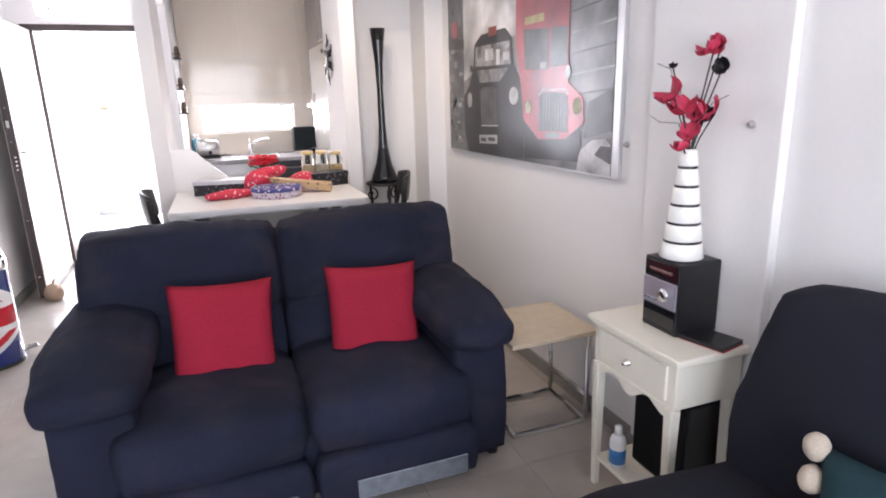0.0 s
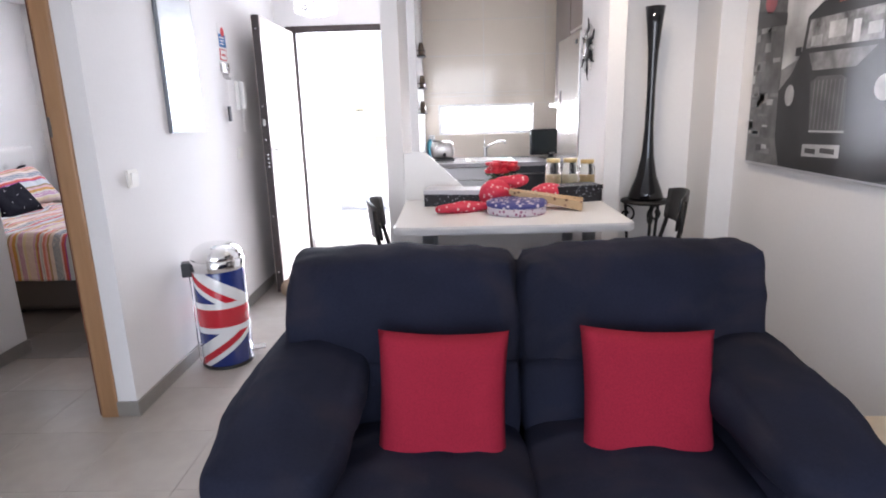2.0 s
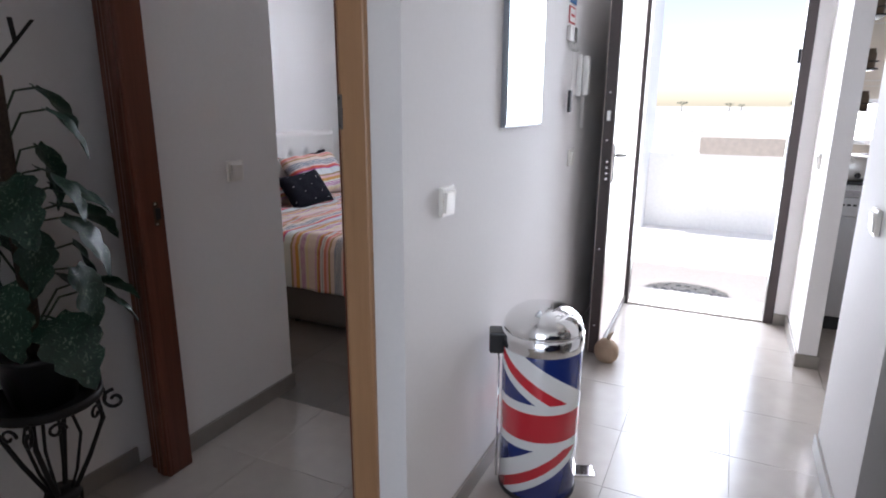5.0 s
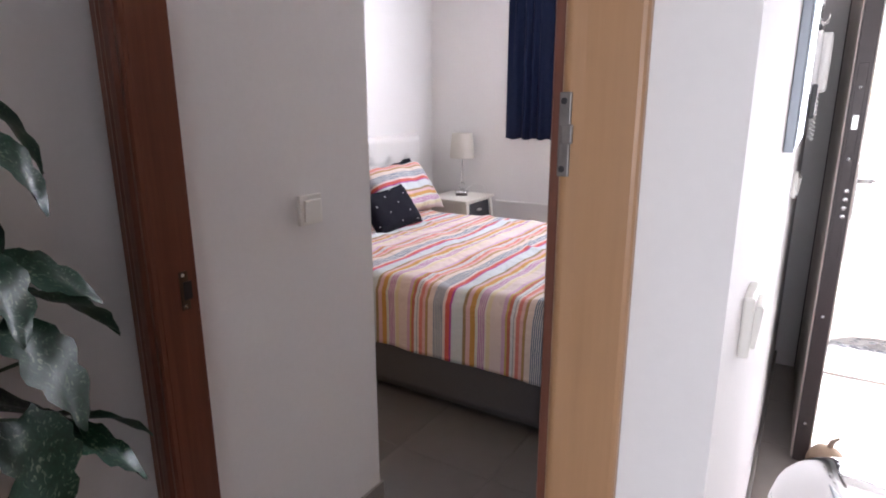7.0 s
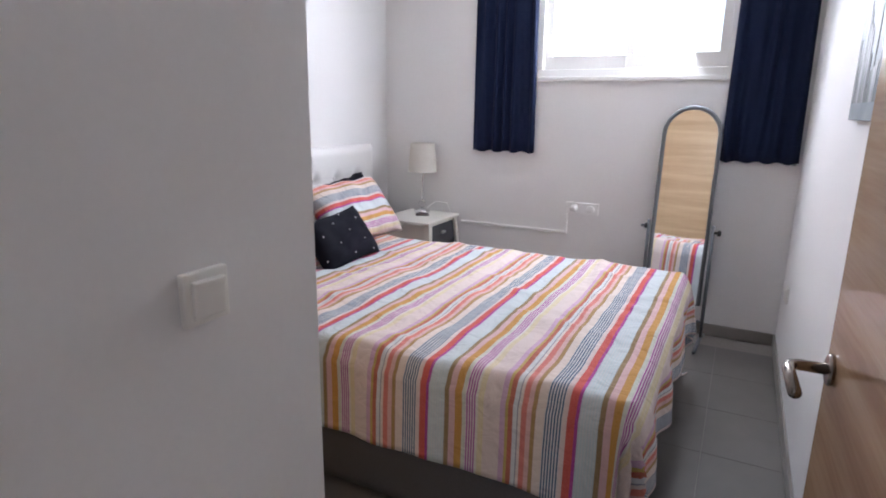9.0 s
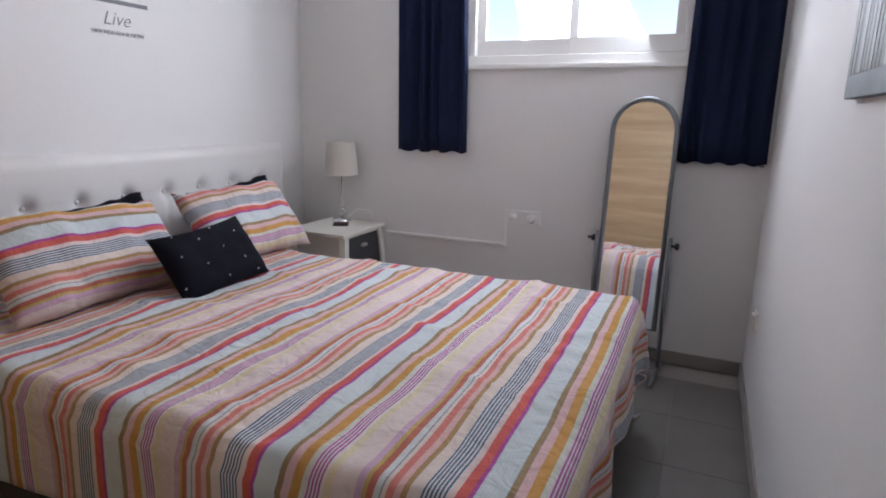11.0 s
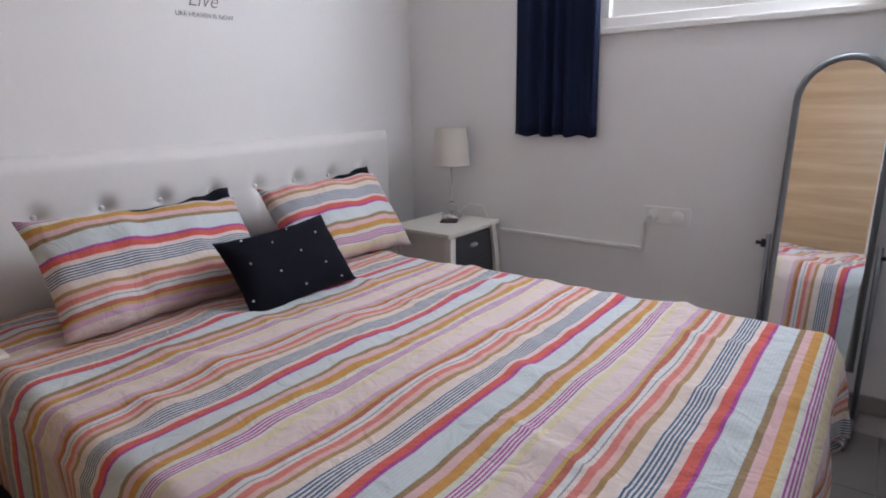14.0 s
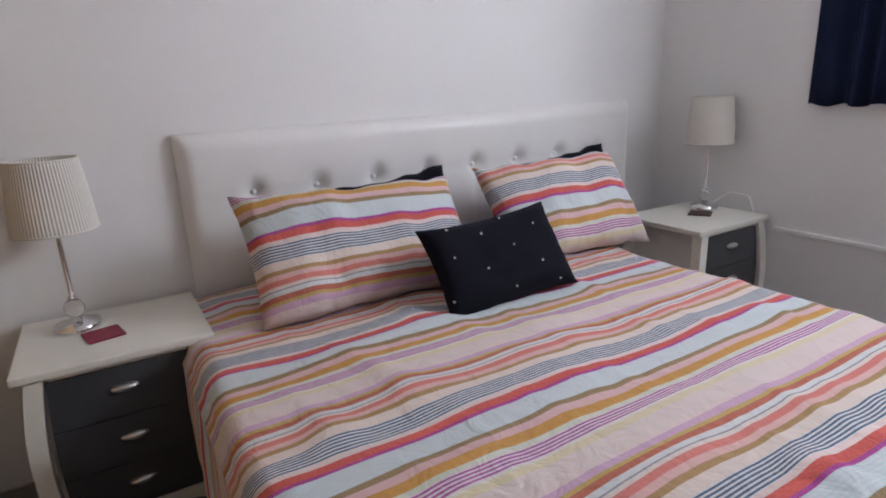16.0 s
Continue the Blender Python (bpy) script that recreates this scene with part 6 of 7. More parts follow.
on_table("spotted_wedge", wg, M_TANPRINT, "tan spotted paper wrapped wedge leaning over the tin", "parcel", pose(1.99, 0.27, 0.909, 0, 0, -14))

fp = thing("flower_pot", "small pot of red artificial roses on the table", "flower pot", pose(1.80, 0.695, 0.886))
fp.scale = (1.35, 1.35, 1.35)
part("pot", lathe([(0.0, 0.0), (0.042, 0.0), (0.055, 0.09), (0.05, 0.09), (0.04, 0.01), (0.0, 0.01)], 24), mat("moss_green_pot", (0.14, 0.17, 0.07), 0.6), fp, smooth=True)
random.seed(8)
for i in range(9):
    a, r = i * 2.4, 0.012 + 0.045 * (i / 9) ** 0.5
    bm = bmesh.new()
    for k in range(5):
        lathe([(0.006 + 0.0045 * k, 0.0), (0.010 + 0.0045 * k, 0.010), (0.009 + 0.005 * k, 0.020 - 0.002 * k)], 10, bm, at=(r * math.cos(a), r * math.sin(a), 0.115 + random.uniform(0, 0.03)))
    part("rose", bm, mat("rose_red", (0.55, 0.01, 0.03), 0.5), fp, smooth=True)
    part("leaf", prism([(0, 0), (0.018, 0.012), (0.045, 0.0), (0.018, -0.012)], 0.001, "Z", 0), mat("rose_leaf", (0.03, 0.10, 0.03), 0.5), fp).matrix_local = pose(r * 1.1 * math.cos(a + 1), r * 1.1 * math.sin(a + 1), 0.10, 20, -25, math.degrees(a))

M_JAR = glass("jar_glass", 0.02, (0.93, 0.95, 0.90))
for x, y, h, fill in ((2.085, 0.70, 0.225, (0.55, 0.45, 0.30)), (2.175, 0.690, 0.225, (0.62, 0.55, 0.42)), (2.270, 0.700, 0.215, (0.50, 0.36, 0.18))):
    j_ = thing("storage_jar", "glass storage jar of dry food with a metal lid", "jar", pose(x, y, 0.886), "storage jars")
    jr = part("jar", lathe([(0.0, 0.0), (0.040, 0.0), (0.043, 0.004), (0.043, h * 0.80), (0.033, h * 0.90), (0.033, h * 0.92)], 24), M_JAR, j_, smooth=True)
    part("contents", lathe([(0.0, 0.004), (0.0385, 0.004), (0.0385, h * 0.6), (0.0, h * 0.62)], 20), mat("dry_food", fill, 0.9, grain=0.4, scale=150, bump=0.5), j_, smooth=True)
    part("lid", lathe([(0.036, h * 0.91), (0.037, h * 0.92), (0.037, h), (0.0, h)], 24), mat("brass_lid", (0.55, 0.42, 0.20), 0.35, 0.8), j_, "metal lid", True)

# tall black floor vase on an iron table in the alcove
it = thing("iron_table", "round black wrought iron table in the alcove", "side table", pose(2.62, 0.775, 0))
part("top", lathe([(0.0, 0.845), (0.13, 0.845), (0.135, 0.852), (0.13, 0.862), (0.0, 0.862)], 32), M_IRON, it, smooth=True)
for i in range(3):
    a = math.radians(30 + 120 * i)
    d = Vector((math.cos(a), math.sin(a), 0))
    part("leg", tube([d * 0.11 + Vector((0, 0, 0.845)), d * 0.09 + Vector((0, 0, 0.6)), d * 0.03 + Vector((0, 0, 0.4)), d * 0.08 + Vector((0, 0, 0.15)), d * 0.14 + Vector((0, 0, 0.012))], 0.009, 8), M_IRON, it, smooth=True)
    part("scroll", tube(scroll(d * 0.10 + Vector((0, 0, 0.77)), 0.05, 1.2, math.pi / 2, d), 0.006, 6), M_IRON, it, smooth=True)
vz = part("floor_vase", lathe([(0.0, 0.0), (0.090, 0.0), (0.098, 0.012), (0.085, 0.05), (0.055, 0.13), (0.034, 0.24), (0.024, 0.40), (0.022, 0.62), (0.028, 0.80), (0.040, 0.93), (0.052, 1.02), (0.048, 1.02), (0.034, 0.92), (0.0, 0.88)], 40), M_BLACKGLOSS, None, smooth=True)
vz.matrix_world = pose(2.62, 0.775, 0.863)
tagged(vz, "tall slender glossy black trumpet vase", "vase")

# sun-shaped wall ornament on the kitchen partition
so2 = thing("sun_ornament", "black and silver metal sunburst wall ornament", "wall ornament", pose(2.338, 1.02, 1.70))
part("disc", lathe([(0.0, -0.03), (0.055, -0.028), (0.068, -0.02), (0.068, 0.0)], 32, axis="X"), M_BLACKGLOSS, so2, smooth=True)
part("mirror_disc", lathe([(0.0, -0.033), (0.035, -0.033), (0.038, -0.029)], 24, axis="X"), M_CHROME, so2, smooth=True)
for i in range(12):
    a = 2 * math.pi * i / 12
    r1 = 0.17 if i % 2 else 0.14
    c_, s_ = math.cos(a), math.sin(a)
    pts = [(-0.012, r * c_ + w * s_, r * s_ - w * c_) for r, w in ((0.066, 0.0), (0.09, 0.010), (0.115, -0.012), (r1, 0.008))]
    part("ray", tube(pts, [0.008, 0.010, 0.008, 0.003], 6), M_IRON if i % 2 else M_METAL, so2, smooth=True)

# ---- kitchen ----
M_KTILE = mat("cream_gloss_tile", (0.80, 0.71, 0.60), 0.10, grain=0.012, scale=8, vary=0.02, per_object=0.01, coat=0.3)
M_KGREY = mat("taupe_cabinet", (0.20, 0.165, 0.15), 0.3, grain=0.04, scale=30, vary=0.03)
M_ANTH = mat("anthracite_front", (0.030, 0.033, 0.040), 0.3, grain=0.08, scale=40)
M_COUNTER = mat("grey_worktop", (0.36, 0.35, 0.36), 0.25, grain=0.12, scale=90, vary=0.05)
M_STEEL = mat("fridge_steel", (0.60, 0.58, 0.56), 0.18, 0.85, grain=0.03, scale=60)


def kitchen_window():
    w = tagged(thing("window_2", "low wide white kitchen window", "window", pose(0, 0, 0)), kind="structure")
    x0, x1, z0, z1 = 1.41, 2.35, 1.13, 1.42
    for a, b, c, d in ((x0, x1, z0, z0 + 0.03), (x0, x1, z1 - 0.03, z1), (x0, x0 + 0.03, z0 + 0.03, z1 - 0.03), (x1 - 0.03, x1, z0 + 0.03, z1 - 0.03)):
        part("window_frame", box(a, b, 3.47, 3.53, c, d, 0.003, 1), M_WHITE, w)
    p = part("pane", box(x0 + 0.03, x1 - 0.03, 3.495, 3.50, z0 + 0.03, z1 - 0.03), M_GLASS, w)
    p.visible_shadow = False


kitchen_window()


def base_unit(x0, x1, y0, y1, front="y", name="base_cabinet", label="anthracite kitchen base cabinet with a steel handle", material=None):
    c = thing(name, label, "cabinet", pose(0, 0, 0))
    part("carcass", box(x0 + 0.001, x1 - 0.001, y0 + 0.02, y1, 0.10, 0.858, 0.001, 1), M_ANTH, c)
    part("plinth", box(x0 + 0.002, x1 - 0.002, y0 + 0.06, y1, 0.0, 0.10), M_ANTH, c)
    d = part("door", box(x0 + 0.002, x1 - 0.002, y0, y0 + 0.019, 0.105, 0.855, 0.002, 1), material or M_ANTH, c)
    part("handle", tube([(x0 + 0.06, y0 - 0.002, 0.79), (x0 + 0.06, y0 - 0.028, 0.79), (x1 - 0.06, y0 - 0.028, 0.79), (x1 - 0.06, y0 - 0.002, 0.79)], 0.006, 8), M_METAL, d, smooth=True)
    return c


dw = thing("dishwasher", "silver dishwasher under the worktop", "dishwasher", pose(0, 0, 0))
part("body", box(1.30, 1.895, 2.88, 3.43, 0.10, 0.855, 0.002, 1), M_METAL, dw)
part("plinth", box(1.30, 1.895, 2.93, 3.43, 0.0, 0.10), M_ANTH, dw)
part("door", box(1.302, 1.893, 2.855, 2.879, 0.11, 0.735, 0.004), mat("silver_paint", (0.45, 0.45, 0.46), 0.3, 0.5), dw)
cp = part("control_panel", box(1.302, 1.893, 2.855, 2.879, 0.74, 0.852, 0.004), mat("silver_paint2", (0.50, 0.50, 0.51), 0.3, 0.5), dw)
for i in range(5):
    part("button", box(1.36 + i * 0.03, 1.38 + i * 0.03, 2.852, 2.856, 0.80, 0.812, 0.001, 1), M_BLACK, cp)
base_unit(1.90, 2.42, 2.86, 3.43)
wt = thing("worktop", "grey speckled L-shaped kitchen worktop", "worktop", pose(0, 0, 0))
part("slab", box(1.272, 3.028, 2.83, 3.438, 0.860, 0.898, 0.004), M_COUNTER, wt)
part("return_slab", box(2.42, 3.028, 2.45, 2.829, 0.860, 0.898, 0.004), M_COUNTER, wt)
c2 = thing("base_cabinet", "anthracite kitchen base cabinet on the return", "cabinet", pose(0, 0, 0))
part("carcass", box(2.46, 3.02, 2.46, 2.83, 0.10, 0.858), M_ANTH, c2)
part("door", box(2.44, 2.459, 2.462, 2.828, 0.105, 0.855, 0.002, 1), M_ANTH, c2)
sk = thing("kitchen_sink", "steel sink with a curved mixer tap", "sink", pose(0, 0, 0))
part("basin_rim", box(1.66, 2.12, 2.93, 3.33, 0.898, 0.904, 0.002, 1), M_METAL, sk)
part("basin", box(1.70, 2.08, 2.97, 3.25, 0.9042, 0.9062), mat("sink_shadow_steel", (0.25, 0.25, 0.25), 0.3, 0.9), sk)
part("tap_body", lathe([(0.026, 0.904), (0.022, 0.92), (0.020, 1.00), (0.016, 1.01)], 18, at=(1.86, 3.30, 0)), M_CHROME, sk, smooth=True)
part("spout", tube([(1.86, 3.30, 0.99), (1.90, 3.25, 1.03), (1.98, 3.18, 1.065), (2.03, 3.14, 1.07), (2.045, 3.13, 1.05)], 0.010, 10), M_CHROME, sk, smooth=True)
part("lever", tube([(1.86, 3.30, 1.01), (1.85, 3.27, 1.06)], 0.006, 8), M_CHROME, sk, smooth=True)

ts = thing("toaster", "brushed steel toaster with black ends", "toaster", pose(1.44, 3.18, 0.898))
part("shell", pad(-0.11, 0.11, -0.07, 0.07, 0.015, 0.185, 0.04, 0.004, 8, 0.0), M_METAL, ts, smooth=True)
part("base", box(-0.115, 0.115, -0.075, 0.075, 0.0, 0.02, 0.004), M_BLACK, ts)
part("slot", box(-0.085, 0.085, -0.02, 0.02, 0.184, 0.190, 0.001, 1), M_BLACK, ts)
part("dial", lathe([(0.018, 0.0), (0.016, 0.012)], 16, at=(0.02, -0.086, 0.06), axis="Y"), M_BLACK, ts, smooth=True)
tv = thing("television", "small black flat television on a stand on the worktop", "television", pose(2.485, 3.17, 0.898, 0, 0, 14))
part("foot", box(-0.10, 0.10, -0.07, 0.07, 0.0, 0.014, 0.005), M_BLACKGLOSS, tv)
part("neck", box(-0.025, 0.025, -0.005, 0.025, 0.012, 0.05, 0.003), M_BLACK, tv)
tc = part("case", box(-0.21, 0.21, -0.02, 0.03, 0.035, 0.275, 0.006), M_BLACK, tv)
part("screen", box(-0.195, 0.195, -0.0225, -0.0195, 0.062, 0.262, 0.001, 1), mat("dark_screen", (0.030, 0.036, 0.036), 0.12), tc, "dark grey screen")
part("maker_mark", box(-0.03, 0.03, -0.0215, -0.0198, 0.044, 0.051), M_METAL, tc)
for x in (1.30, 1.33):
    bt = thing("bottle", "plastic washing bottle beside the toaster", "bottle", pose(x + 0.02, 3.33, 0.898))
    part("body", lathe([(0.0, 0.0), (0.03, 0.0), (0.032, 0.01), (0.032, 0.16), (0.014, 0.20)], 20), mat("bottle_plastic", (0.10, 0.35, 0.45) if x < 1.31 else (0.7, 0.7, 0.72), 0.35), bt, smooth=True)
    part("cap", lathe([(0.015, 0.20), (0.015, 0.235), (0.0, 0.237)], 16), M_WHITE, bt, smooth=True)

fr_ = thing("fridge_freezer", "tall steel fridge freezer with recessed grips", "fridge", pose(0, 0, 0))
part("cabinet", box(2.47, 3.02, 1.62, 2.42, 0.03, 1.88, 0.004), mat("fridge_side_grey", (0.16, 0.19, 0.24), 0.4, 0.3), fr_)
part("door", box(2.405, 2.468, 1.624, 2.416, 0.72, 1.878, 0.008), M_STEEL, fr_)
part("freezer_door", box(2.405, 2.468, 1.624, 2.416, 0.05, 0.71, 0.008), M_STEEL, fr_)
part("grip", box(2.398, 2.406, 2.28, 2.31, 1.30, 1.50, 0.002, 1), M_KGREY, fr_)
part("badge", box(2.401, 2.4055, 1.70, 1.75, 1.80, 1.83, 0.001, 1), M_BLACK, fr_)
part("base", box(2.47, 3.0, 1.64, 2.40, 0.0, 0.03), M_BLACK, fr_)
for y0, y1, z0, z1 in ((1.60, 2.43, 1.90, 2.40), (2.45, 3.10, 1.42, 2.40)):
    uc = thing("wall_cabinet", "taupe gloss kitchen wall cabinet", "cabinet", pose(0, 0, 0), "wall cabinets")
    part("carcass", box(2.52, 3.025, y0, y1, z0, z1, 0.001, 1), M_KGREY, uc)
    part("door", box(2.50, 2.519, y0 + 0.002, y1 - 0.002, z0 + 0.002, z1 - 0.002, 0.002, 1), M_KGREY, uc)
    part("handle", box(2.488, 2.50, y0 + 0.05, y1 - 0.05, z0 + 0.04, z0 + 0.055, 0.002, 1), M_METAL, uc)
hd = thing("cooker_hood", "slim white pull-out cooker hood under the cabinet", "cooker hood", pose(0, 0, 0))
part("body", box(2.48, 3.0, 2.50, 3.05, 1.37, 1.418, 0.004), M_WHITE, hd)
part("visor", box(2.44, 2.479, 2.50, 3.05, 1.375, 1.412, 0.004), M_METAL, hd)
for z in (1.80, 1.55, 1.35):
    rk = thing("spice_rack", "small black wire rack of spice jars on the wall", "spice rack", pose(1.27, 2.42, z), "spice racks")
    part("tray", box(0.0, 0.065, -0.10, 0.10, 0.0, 0.008, 0.002, 1), M_IRON, rk)
    part("rail", tube([(0.0, -0.10, 0.04), (0.063, -0.10, 0.04), (0.063, 0.10, 0.04), (0.0, 0.10, 0.04)], 0.003, 6), M_IRON, rk)
    for i in range(4):
        part("spice_jar", lathe([(0.0, 0.008), (0.02, 0.008), (0.02, 0.075), (0.015, 0.085), (0.015, 0.10), (0.0, 0.10)], 14, at=(0.034, -0.075 + i * 0.05, 0)), mat("spice", (0.12 + 0.1 * (i % 2), 0.08, 0.05), 0.3), rk, smooth=True)

# two small warm ceiling lamps above the dining table
for x in (2.07, 2.265):
    dl = thing("downlight", "small round warm ceiling downlight switched on", "downlight", pose(x, 0.06, CEIL), "ceiling downlights")
    part("bezel", lathe([(0.045, 0.0), (0.045, -0.006), (0.034, -0.008), (0.034, 0.0)], 24), M_CHROME, dl, smooth=True)
    em = bpy.data.materials.new("lamp_glow")
    em.use_nodes = True
    eb = em.node_tree.nodes["Principled BSDF"]
    eb.inputs["Emission Color"].default_value = (1.0, 0.78, 0.52, 1)
    eb.inputs["Emission Strength"].default_value = 40
    part("bulb", lathe([(0.033, -0.002), (0.033, -0.006), (0.0, -0.008)], 20), em, dl)
    sp = new("downlight_beam", bpy.data.lights.new("downlight_beam", "SPOT"))
    sp.data.energy, sp.data.color, sp.data.spot_size, sp.data.spot_blend, sp.data.shadow_soft_size = 12, (1.0, 0.80, 0.58), radians(130), 0.6, 0.035
    sp.matrix_world = look((x, 0.06, CEIL - 0.02), (x, 0.062, 0.0))


# ---- large picture of a street on the living room wall ----
def street_picture():
    p = thing("wall_picture", "large framed black and white street print with a red bus", "picture", pose(3.03, 0.466, 1.088))
    W, H = 1.788, 1.14
    # own frame: u runs along -y, v up, the print faces -x
    def flat(name, pts, layer, material, label=""):
        bm = prism([(-min(W - 0.012, max(0.012, u + 0.015)), min(H - 0.012, max(0.012, v + 0.03))) for u, v in pts], 0.0006, "X", -0.0245 - 0.0008 * layer)
        return part(name, bm, material, p, label)
    part("frame", box(-0.024, 0.0, -W, 0.0, 0.0, H, 0.003, 1), mat("silver_frame", (0.62, 0.62, 0.63), 0.35, 0.6), p)
    def tone(g, gr=0.5, sc=11, n="print_tone"):
        return mat(n, (0.006 + g, 0.006 + g, 0.007 + g), 0.4, grain=gr, scale=sc, vary=0.6, coat=0.6, coat_rough=0.22)
    def disc(u, v, a, b, n=14):
        return [(u + a * math.cos(k / n * 6.2832), v + b * math.sin(k / n * 6.2832)) for k in range(n)]
    B = lambda a, b, c, d: [(a, c), (b, c), (b, d), (a, d)]
    flat("print_ground", B(-0.06, 1.73, -0.02, 1.10), 0, tone(0.17), "misty grey street print")
    flat("sky", [(0.24, 0.40), (0.95, 0.62), (1.0, 1.10), (0.20, 1.10)], 1, tone(0.42, 0.6, 5))
    flat("street", B(-0.06, 1.73, -0.02, 0.13), 1, tone(0.10, 0.7, 9))
    flat("shopfront", B(-0.06, 0.24, 0.10, 1.10), 2, tone(0.08, 0.8, 14))
    random.seed(21)
    for k in range(26):
        a, c = random.uniform(-0.05, 0.17), random.uniform(0.02, 0.58)
        flat("shop_light", B(a, a + random.uniform(0.03, 0.09), c, c + random.uniform(0.008, 0.05)), 3, tone(random.choice((0.02, 0.16, 0.28, 0.40))))
    flat("awning", [(-0.05, 0.60), (0.25, 0.59), (0.25, 0.64), (-0.05, 0.68)], 4, tone(0.01))
    red = mat("print_bus_red", (0.30, 0.042, 0.055), 0.35, grain=0.35, scale=9, vary=0.6, coat=0.6, coat_rough=0.22)
    flat("roundel", disc(0.106, 0.709, 0.05, 0.055), 4, red)
    # terrace of houses behind the bus
    flat("far_building", [(1.40, 0.20), (1.73, 0.20), (1.73, 1.10), (1.40, 1.10)], 2, tone(0.19, 0.7, 6))
    for k in range(9):
        v = 0.30 + 0.085 * k
        flat("cornice", [(1.43, v), (1.73, v + 0.02), (1.73, v + 0.028), (1.43, v + 0.006)], 3, tone(0.30 if k % 2 else 0.07))
    flat("far_shade", [(1.53, 0.12), (1.73, 0.16), (1.73, 0.33), (1.56, 0.27)], 3, tone(0.035, 0.8, 10))
    flat("wet_road", [(1.49, -0.02), (1.51, 0.07), (1.60, 0.12), (1.69, 0.13), (1.73, 0.10), (1.73, -0.02)], 3, tone(0.40, 0.7, 9))
    flat("road_shade", [(1.62, 0.06), (1.73, 0.03), (1.73, 0.10), (1.66, 0.10)], 4, tone(0.05, 0.8, 12))
    # taxi
    black = tone(0.0, 0.8, 8)
    flat("taxi", [(0.30, -0.02), (0.25, 0.10), (0.24, 0.31), (0.33, 0.38), (0.39, 0.47), (0.41, 0.60), (0.50, 0.645), (0.80, 0.65), (0.87, 0.60), (0.90, 0.46), (1.00, 0.36), (1.02, 0.18), (1.0, 0.0), (0.9, -0.02)], 4, black, "black taxi on the print")
    flat("taxi_windscreen", [(0.415, 0.475), (0.43, 0.585), (0.855, 0.583), (0.865, 0.467)], 5, tone(0.20, 1.0, 16))
    for a, b, c, d in ((0.45, 0.52, 0.48, 0.52), (0.56, 0.66, 0.50, 0.56), (0.70, 0.74, 0.47, 0.55), (0.78, 0.85, 0.49, 0.53), (0.81, 0.85, 0.55, 0.575)):
        flat("windscreen_glint", B(a, b, c, d), 6, tone(0.45, 0.6))
    flat("taxi_bonnet", [(0.44, 0.455), (0.84, 0.45), (0.74, 0.385), (0.48, 0.385)], 5, tone(0.17, 0.9, 12))
    flat("taxi_grille", [(0.50, 0.144), (0.475, 0.34), (0.52, 0.36), (0.66, 0.36), (0.70, 0.345), (0.72, 0.148)], 5, tone(0.055))
    for k in range(8):
        flat("grille_bar", B(0.503 + k * 0.026, 0.509 + k * 0.026, 0.155, 0.345), 6, tone(0.13))
    flat("grille_rim", [(0.50, 0.140), (0.50, 0.148), (0.72, 0.154), (0.72, 0.146)], 6, tone(0.45, 0.2))
    flat("taxi_plate", [(0.467, 0.04), (0.467, 0.09), (0.707, 0.10), (0.707, 0.05)], 5, tone(0.42, 0.2))
    flat("plate_mark", B(0.49, 0.56, 0.055, 0.075), 6, tone(0.03))
    flat("plate_mark", B(0.59, 0.68, 0.062, 0.082), 6, tone(0.03))
    flat("taxi_headlamp", disc(0.90, 0.307, 0.05, 0.045), 5, tone(0.50, 0.4))
    flat("taxi_headlamp", disc(0.33, 0.29, 0.035, 0.045), 5, tone(0.30, 0.4))
    flat("taxi_sign", B(0.60, 0.70, 0.625, 0.672), 5, mat("print_amber", (0.20, 0.055, 0.035), 0.4, grain=0.4))
    flat("taxi_mirror", B(0.345, 0.385, 0.45, 0.485), 6, tone(0.0))
    # bus
    flat("bus_shadow", [(1.02, 0.0), (1.02, 0.18), (1.50, 0.16), (1.50, 0.02)], 4.5, tone(0.0, 0.8))
    flat("bus_tyre", disc(1.46, 0.10, 0.062, 0.078), 5.4, tone(0.0, 0.6))
    flat("bus_body", [(1.012, 0.19), (0.98, 0.36), (0.92, 0.55), (0.93, 1.10), (1.42, 1.10), (1.41, 0.36), (1.53, 0.29), (1.54, 0.19), (1.40, 0.115), (1.16, 0.10)], 6, red, "red double-deck bus on the print")
    flat("bus_cab_glass", [(1.025, 0.43), (1.006, 0.616), (1.239, 0.60), (1.245, 0.42)], 7, tone(0.05, 0.9, 10))
    flat("bus_side_glass", [(1.265, 0.43), (1.262, 0.60), (1.40, 0.59), (1.404, 0.432)], 7, tone(0.03, 0.9, 10))
    flat("bus_notice", B(1.17, 1.225, 0.425, 0.455), 8, tone(0.50, 0.2))
    flat("bus_blind", B(1.02, 1.20, 0.635, 0.67), 7, mat("print_yellow", (0.40, 0.33, 0.17), 0.4, grain=0.3))
    flat("bus_upper_glass", B(1.0, 1.38, 0.80, 1.02), 7, tone(0.07, 0.8, 8))
    flat("bus_grille", [(1.172, 0.141), (1.166, 0.30), (1.20, 0.32), (1.38, 0.318), (1.411, 0.30), (1.418, 0.144)], 7, tone(0.035, 0.6))
    for k in range(9):
        flat("grille_bar", B(1.182 + k * 0.025, 1.187 + k * 0.025, 0.148, 0.305), 8, tone(0.11))
    flat("grille_rim", [(1.160, 0.303), (1.20, 0.326), (1.385, 0.324), (1.42, 0.303), (1.42, 0.310), (1.388, 0.332), (1.20, 0.334), (1.160, 0.311)], 8, tone(0.45, 0.2))
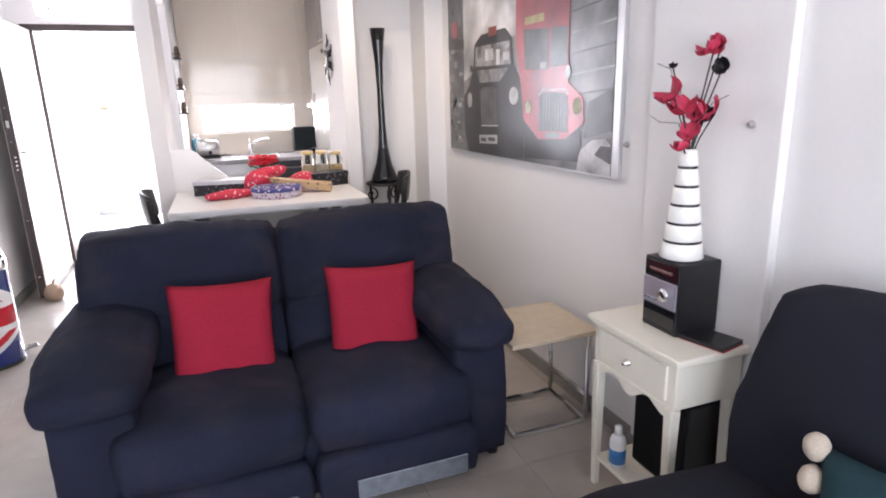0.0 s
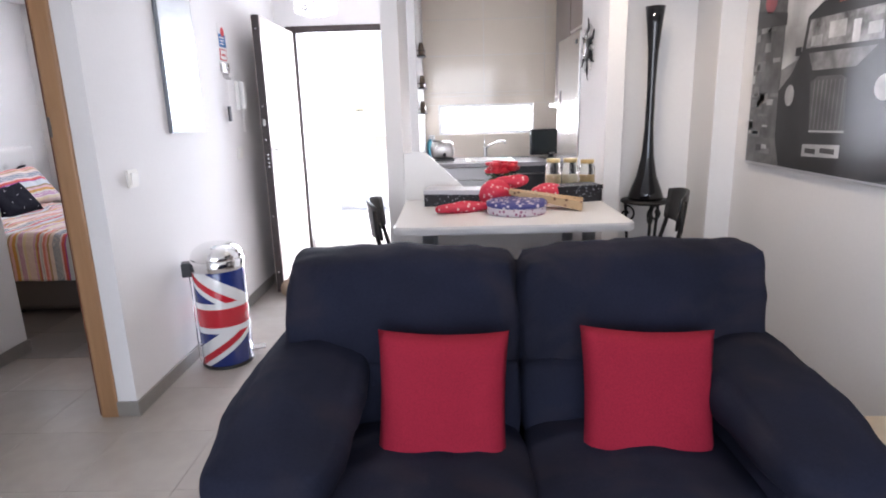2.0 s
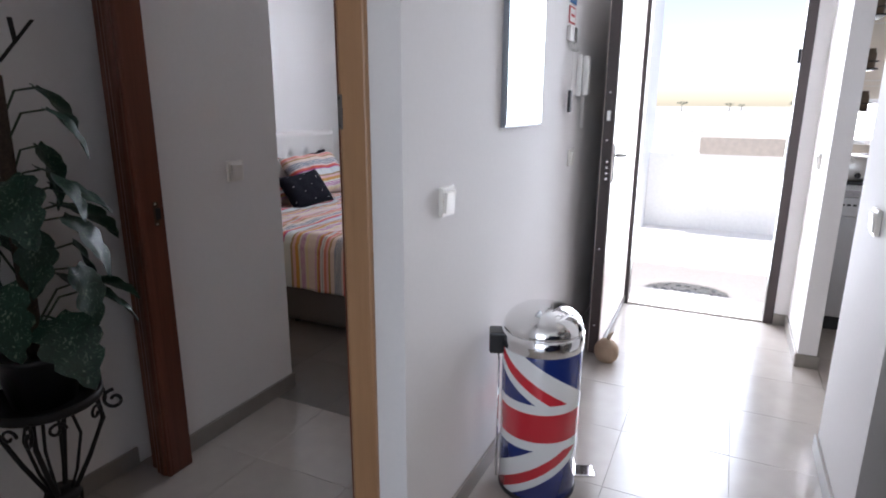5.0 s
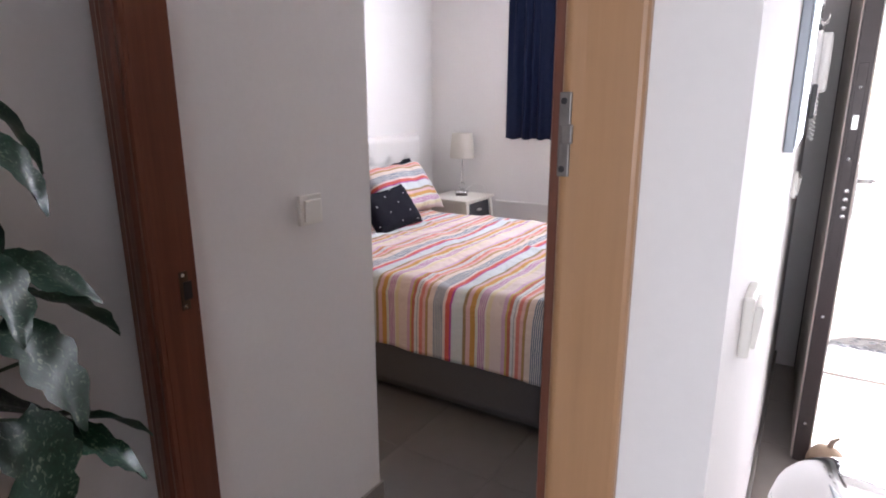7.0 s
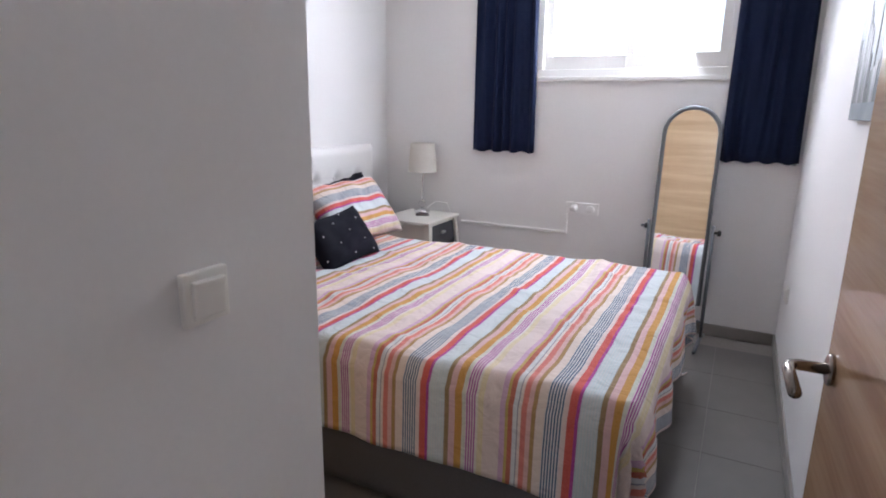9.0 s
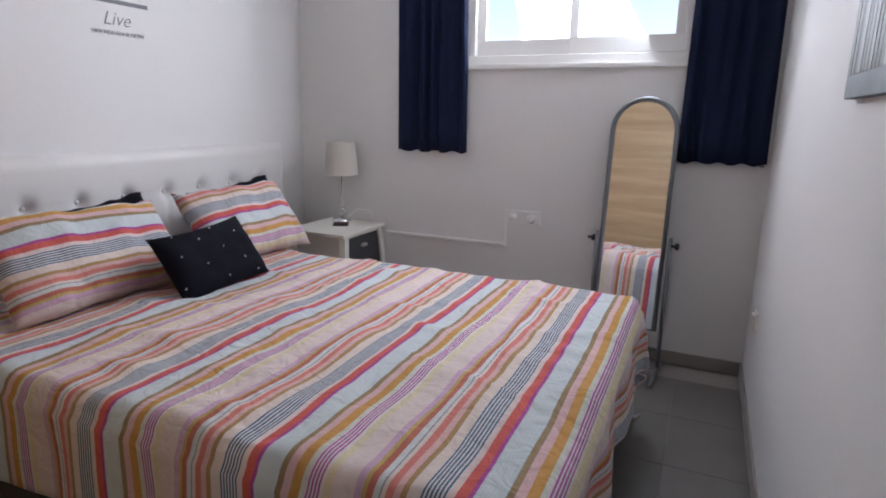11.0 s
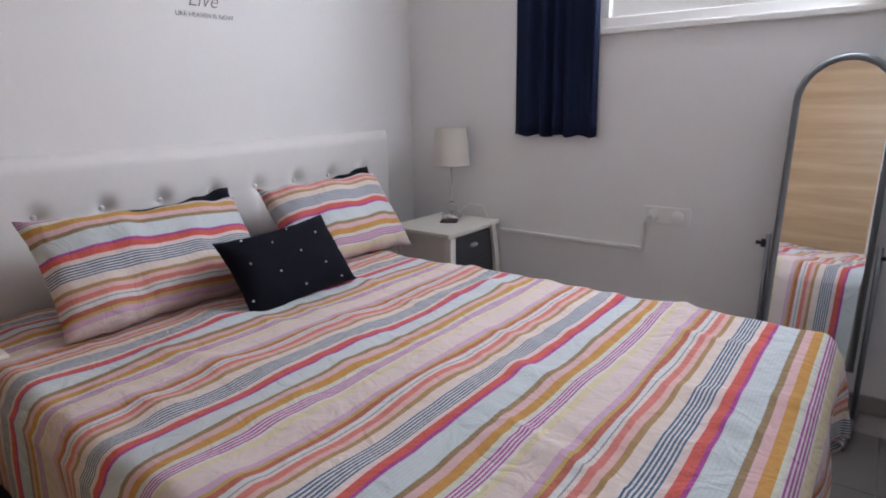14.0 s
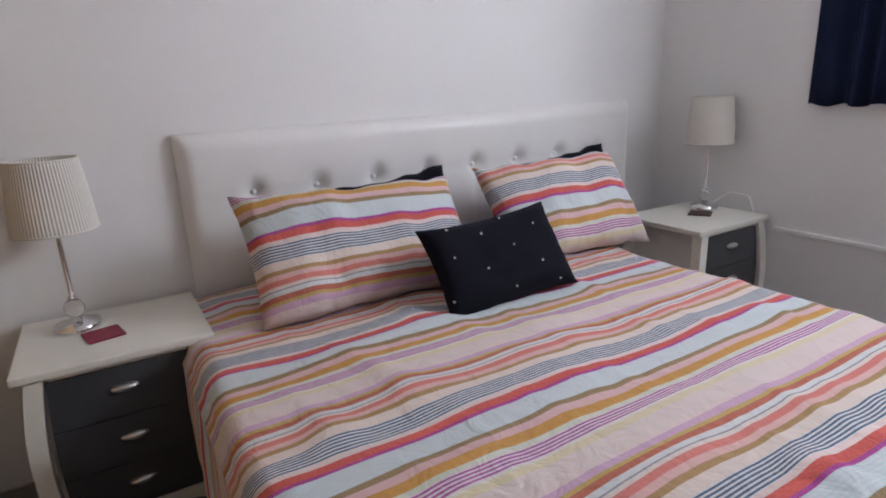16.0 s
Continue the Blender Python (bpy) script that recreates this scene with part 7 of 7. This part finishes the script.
    for u, v, a in ((1.487, 0.257, 0.034), (1.058, 0.251, 0.028)):
        flat("bus_headlamp", disc(u, v, a, a * 1.1), 8, mat("print_lamp", (0.46, 0.44, 0.30), 0.4, grain=0.4))
    flat("bus_plate", [(1.226, 0.110), (1.226, 0.134), (1.346, 0.140), (1.346, 0.116)], 8, tone(0.10, 0.5))
    flat("bus_badge", disc(1.41, 0.40, 0.02, 0.03), 8, tone(0.45, 0.3))


street_picture()


# ---- cream wall tiles in the kitchen ----
def kitchen_tiles():
    back = bpy.data.objects["wall_kitchen_back"]
    rows = [(0.90, 1.13), (1.13, 1.42), (1.42, 1.50), (1.535, 1.88), (1.882, 2.21), (2.212, 2.548)]
    for z0, z1 in rows:
        cols = [(1.272, 1.41), (2.35, 2.62), (2.622, 3.028)] if z0 == 1.13 else [(1.272, 1.86), (1.862, 2.45), (2.452, 3.028)]
        for a, b in cols:
            t = part("wall_tile", box(a + 0.001, b - 0.001, 3.432, 3.4395, z0 + 0.001, z1 - 0.001, 0.0006, 1), M_KTILE, back)
    part("border_tile", box(1.272, 3.028, 3.4305, 3.4395, 1.502, 1.533, 0.002), M_KTILE, back)
    side = bpy.data.objects["wall_kitchen_east"]
    for i in range(3):
        for z0, z1 in ((0.90, 1.41), (1.412, 1.88), (1.882, 2.548)):
            part("wall_tile", box(3.022, 3.0295, 1.6 + i * 0.6, 2.199 + i * 0.6, z0, z1 - 0.002, 0.0015, 1), M_KTILE, side)


kitchen_tiles()

# ---- floor tiles ----
def floor_tiles(x0, x1, y0, y1, size=0.425, ox=0.010, oy=0.275, gap=0.0016):
    bm = box(-size / 2 + gap / 2, size / 2 - gap / 2, -size / 2 + gap / 2, size / 2 - gap / 2, -0.012, 0.0, 0.0007, 1)
    me = finish(bm, "tile", M_TILE)
    # darker copy for the bedroom, its shade carried by the colour
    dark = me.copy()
    dark.materials[0] = M_TILE_SHADED
    base = bpy.data.objects["floor"]
    i0, i1 = math.floor((x0 - ox) / size), math.ceil((x1 - ox) / size)
    j0, j1 = math.floor((y0 - oy) / size), math.ceil((y1 - oy) / size)
    for i in range(i0, i1):
        for j in range(j0, j1):
            cx, cy = ox + (i + 0.5) * size, oy + (j + 0.5) * size
            if not any(a < cx + 0.3 and b > cx - 0.3 and c < cy + 0.3 and d > cy - 0.3 for a, b, c, d in ROOMS):
                continue
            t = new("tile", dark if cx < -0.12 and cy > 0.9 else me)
            t.location = (cx, cy, 0.0)
            t.parent = base


ROOMS = [(0.0, 3.03, -3.2, 2.87), (-1.24, 0.0, -1.08, 0.1), (-1.12, -0.1, 0.1, 0.9), (-2.9, -0.1, 0.82, 3.87)]
floor_tiles(-2.9, 3.03, -3.2, 3.4)
rest = bmesh.new()
for i in range(7):
    for j in range(5):
        box(i * 0.433 + 0.002, i * 0.433 + 0.431, -5.6 + j * 0.41, -5.6 + j * 0.41 + 0.407, -0.012, 0.0, bm=rest)
part("tile_field", rest, M_TILE, bpy.data.objects["floor"])["kind"] = "stuff"
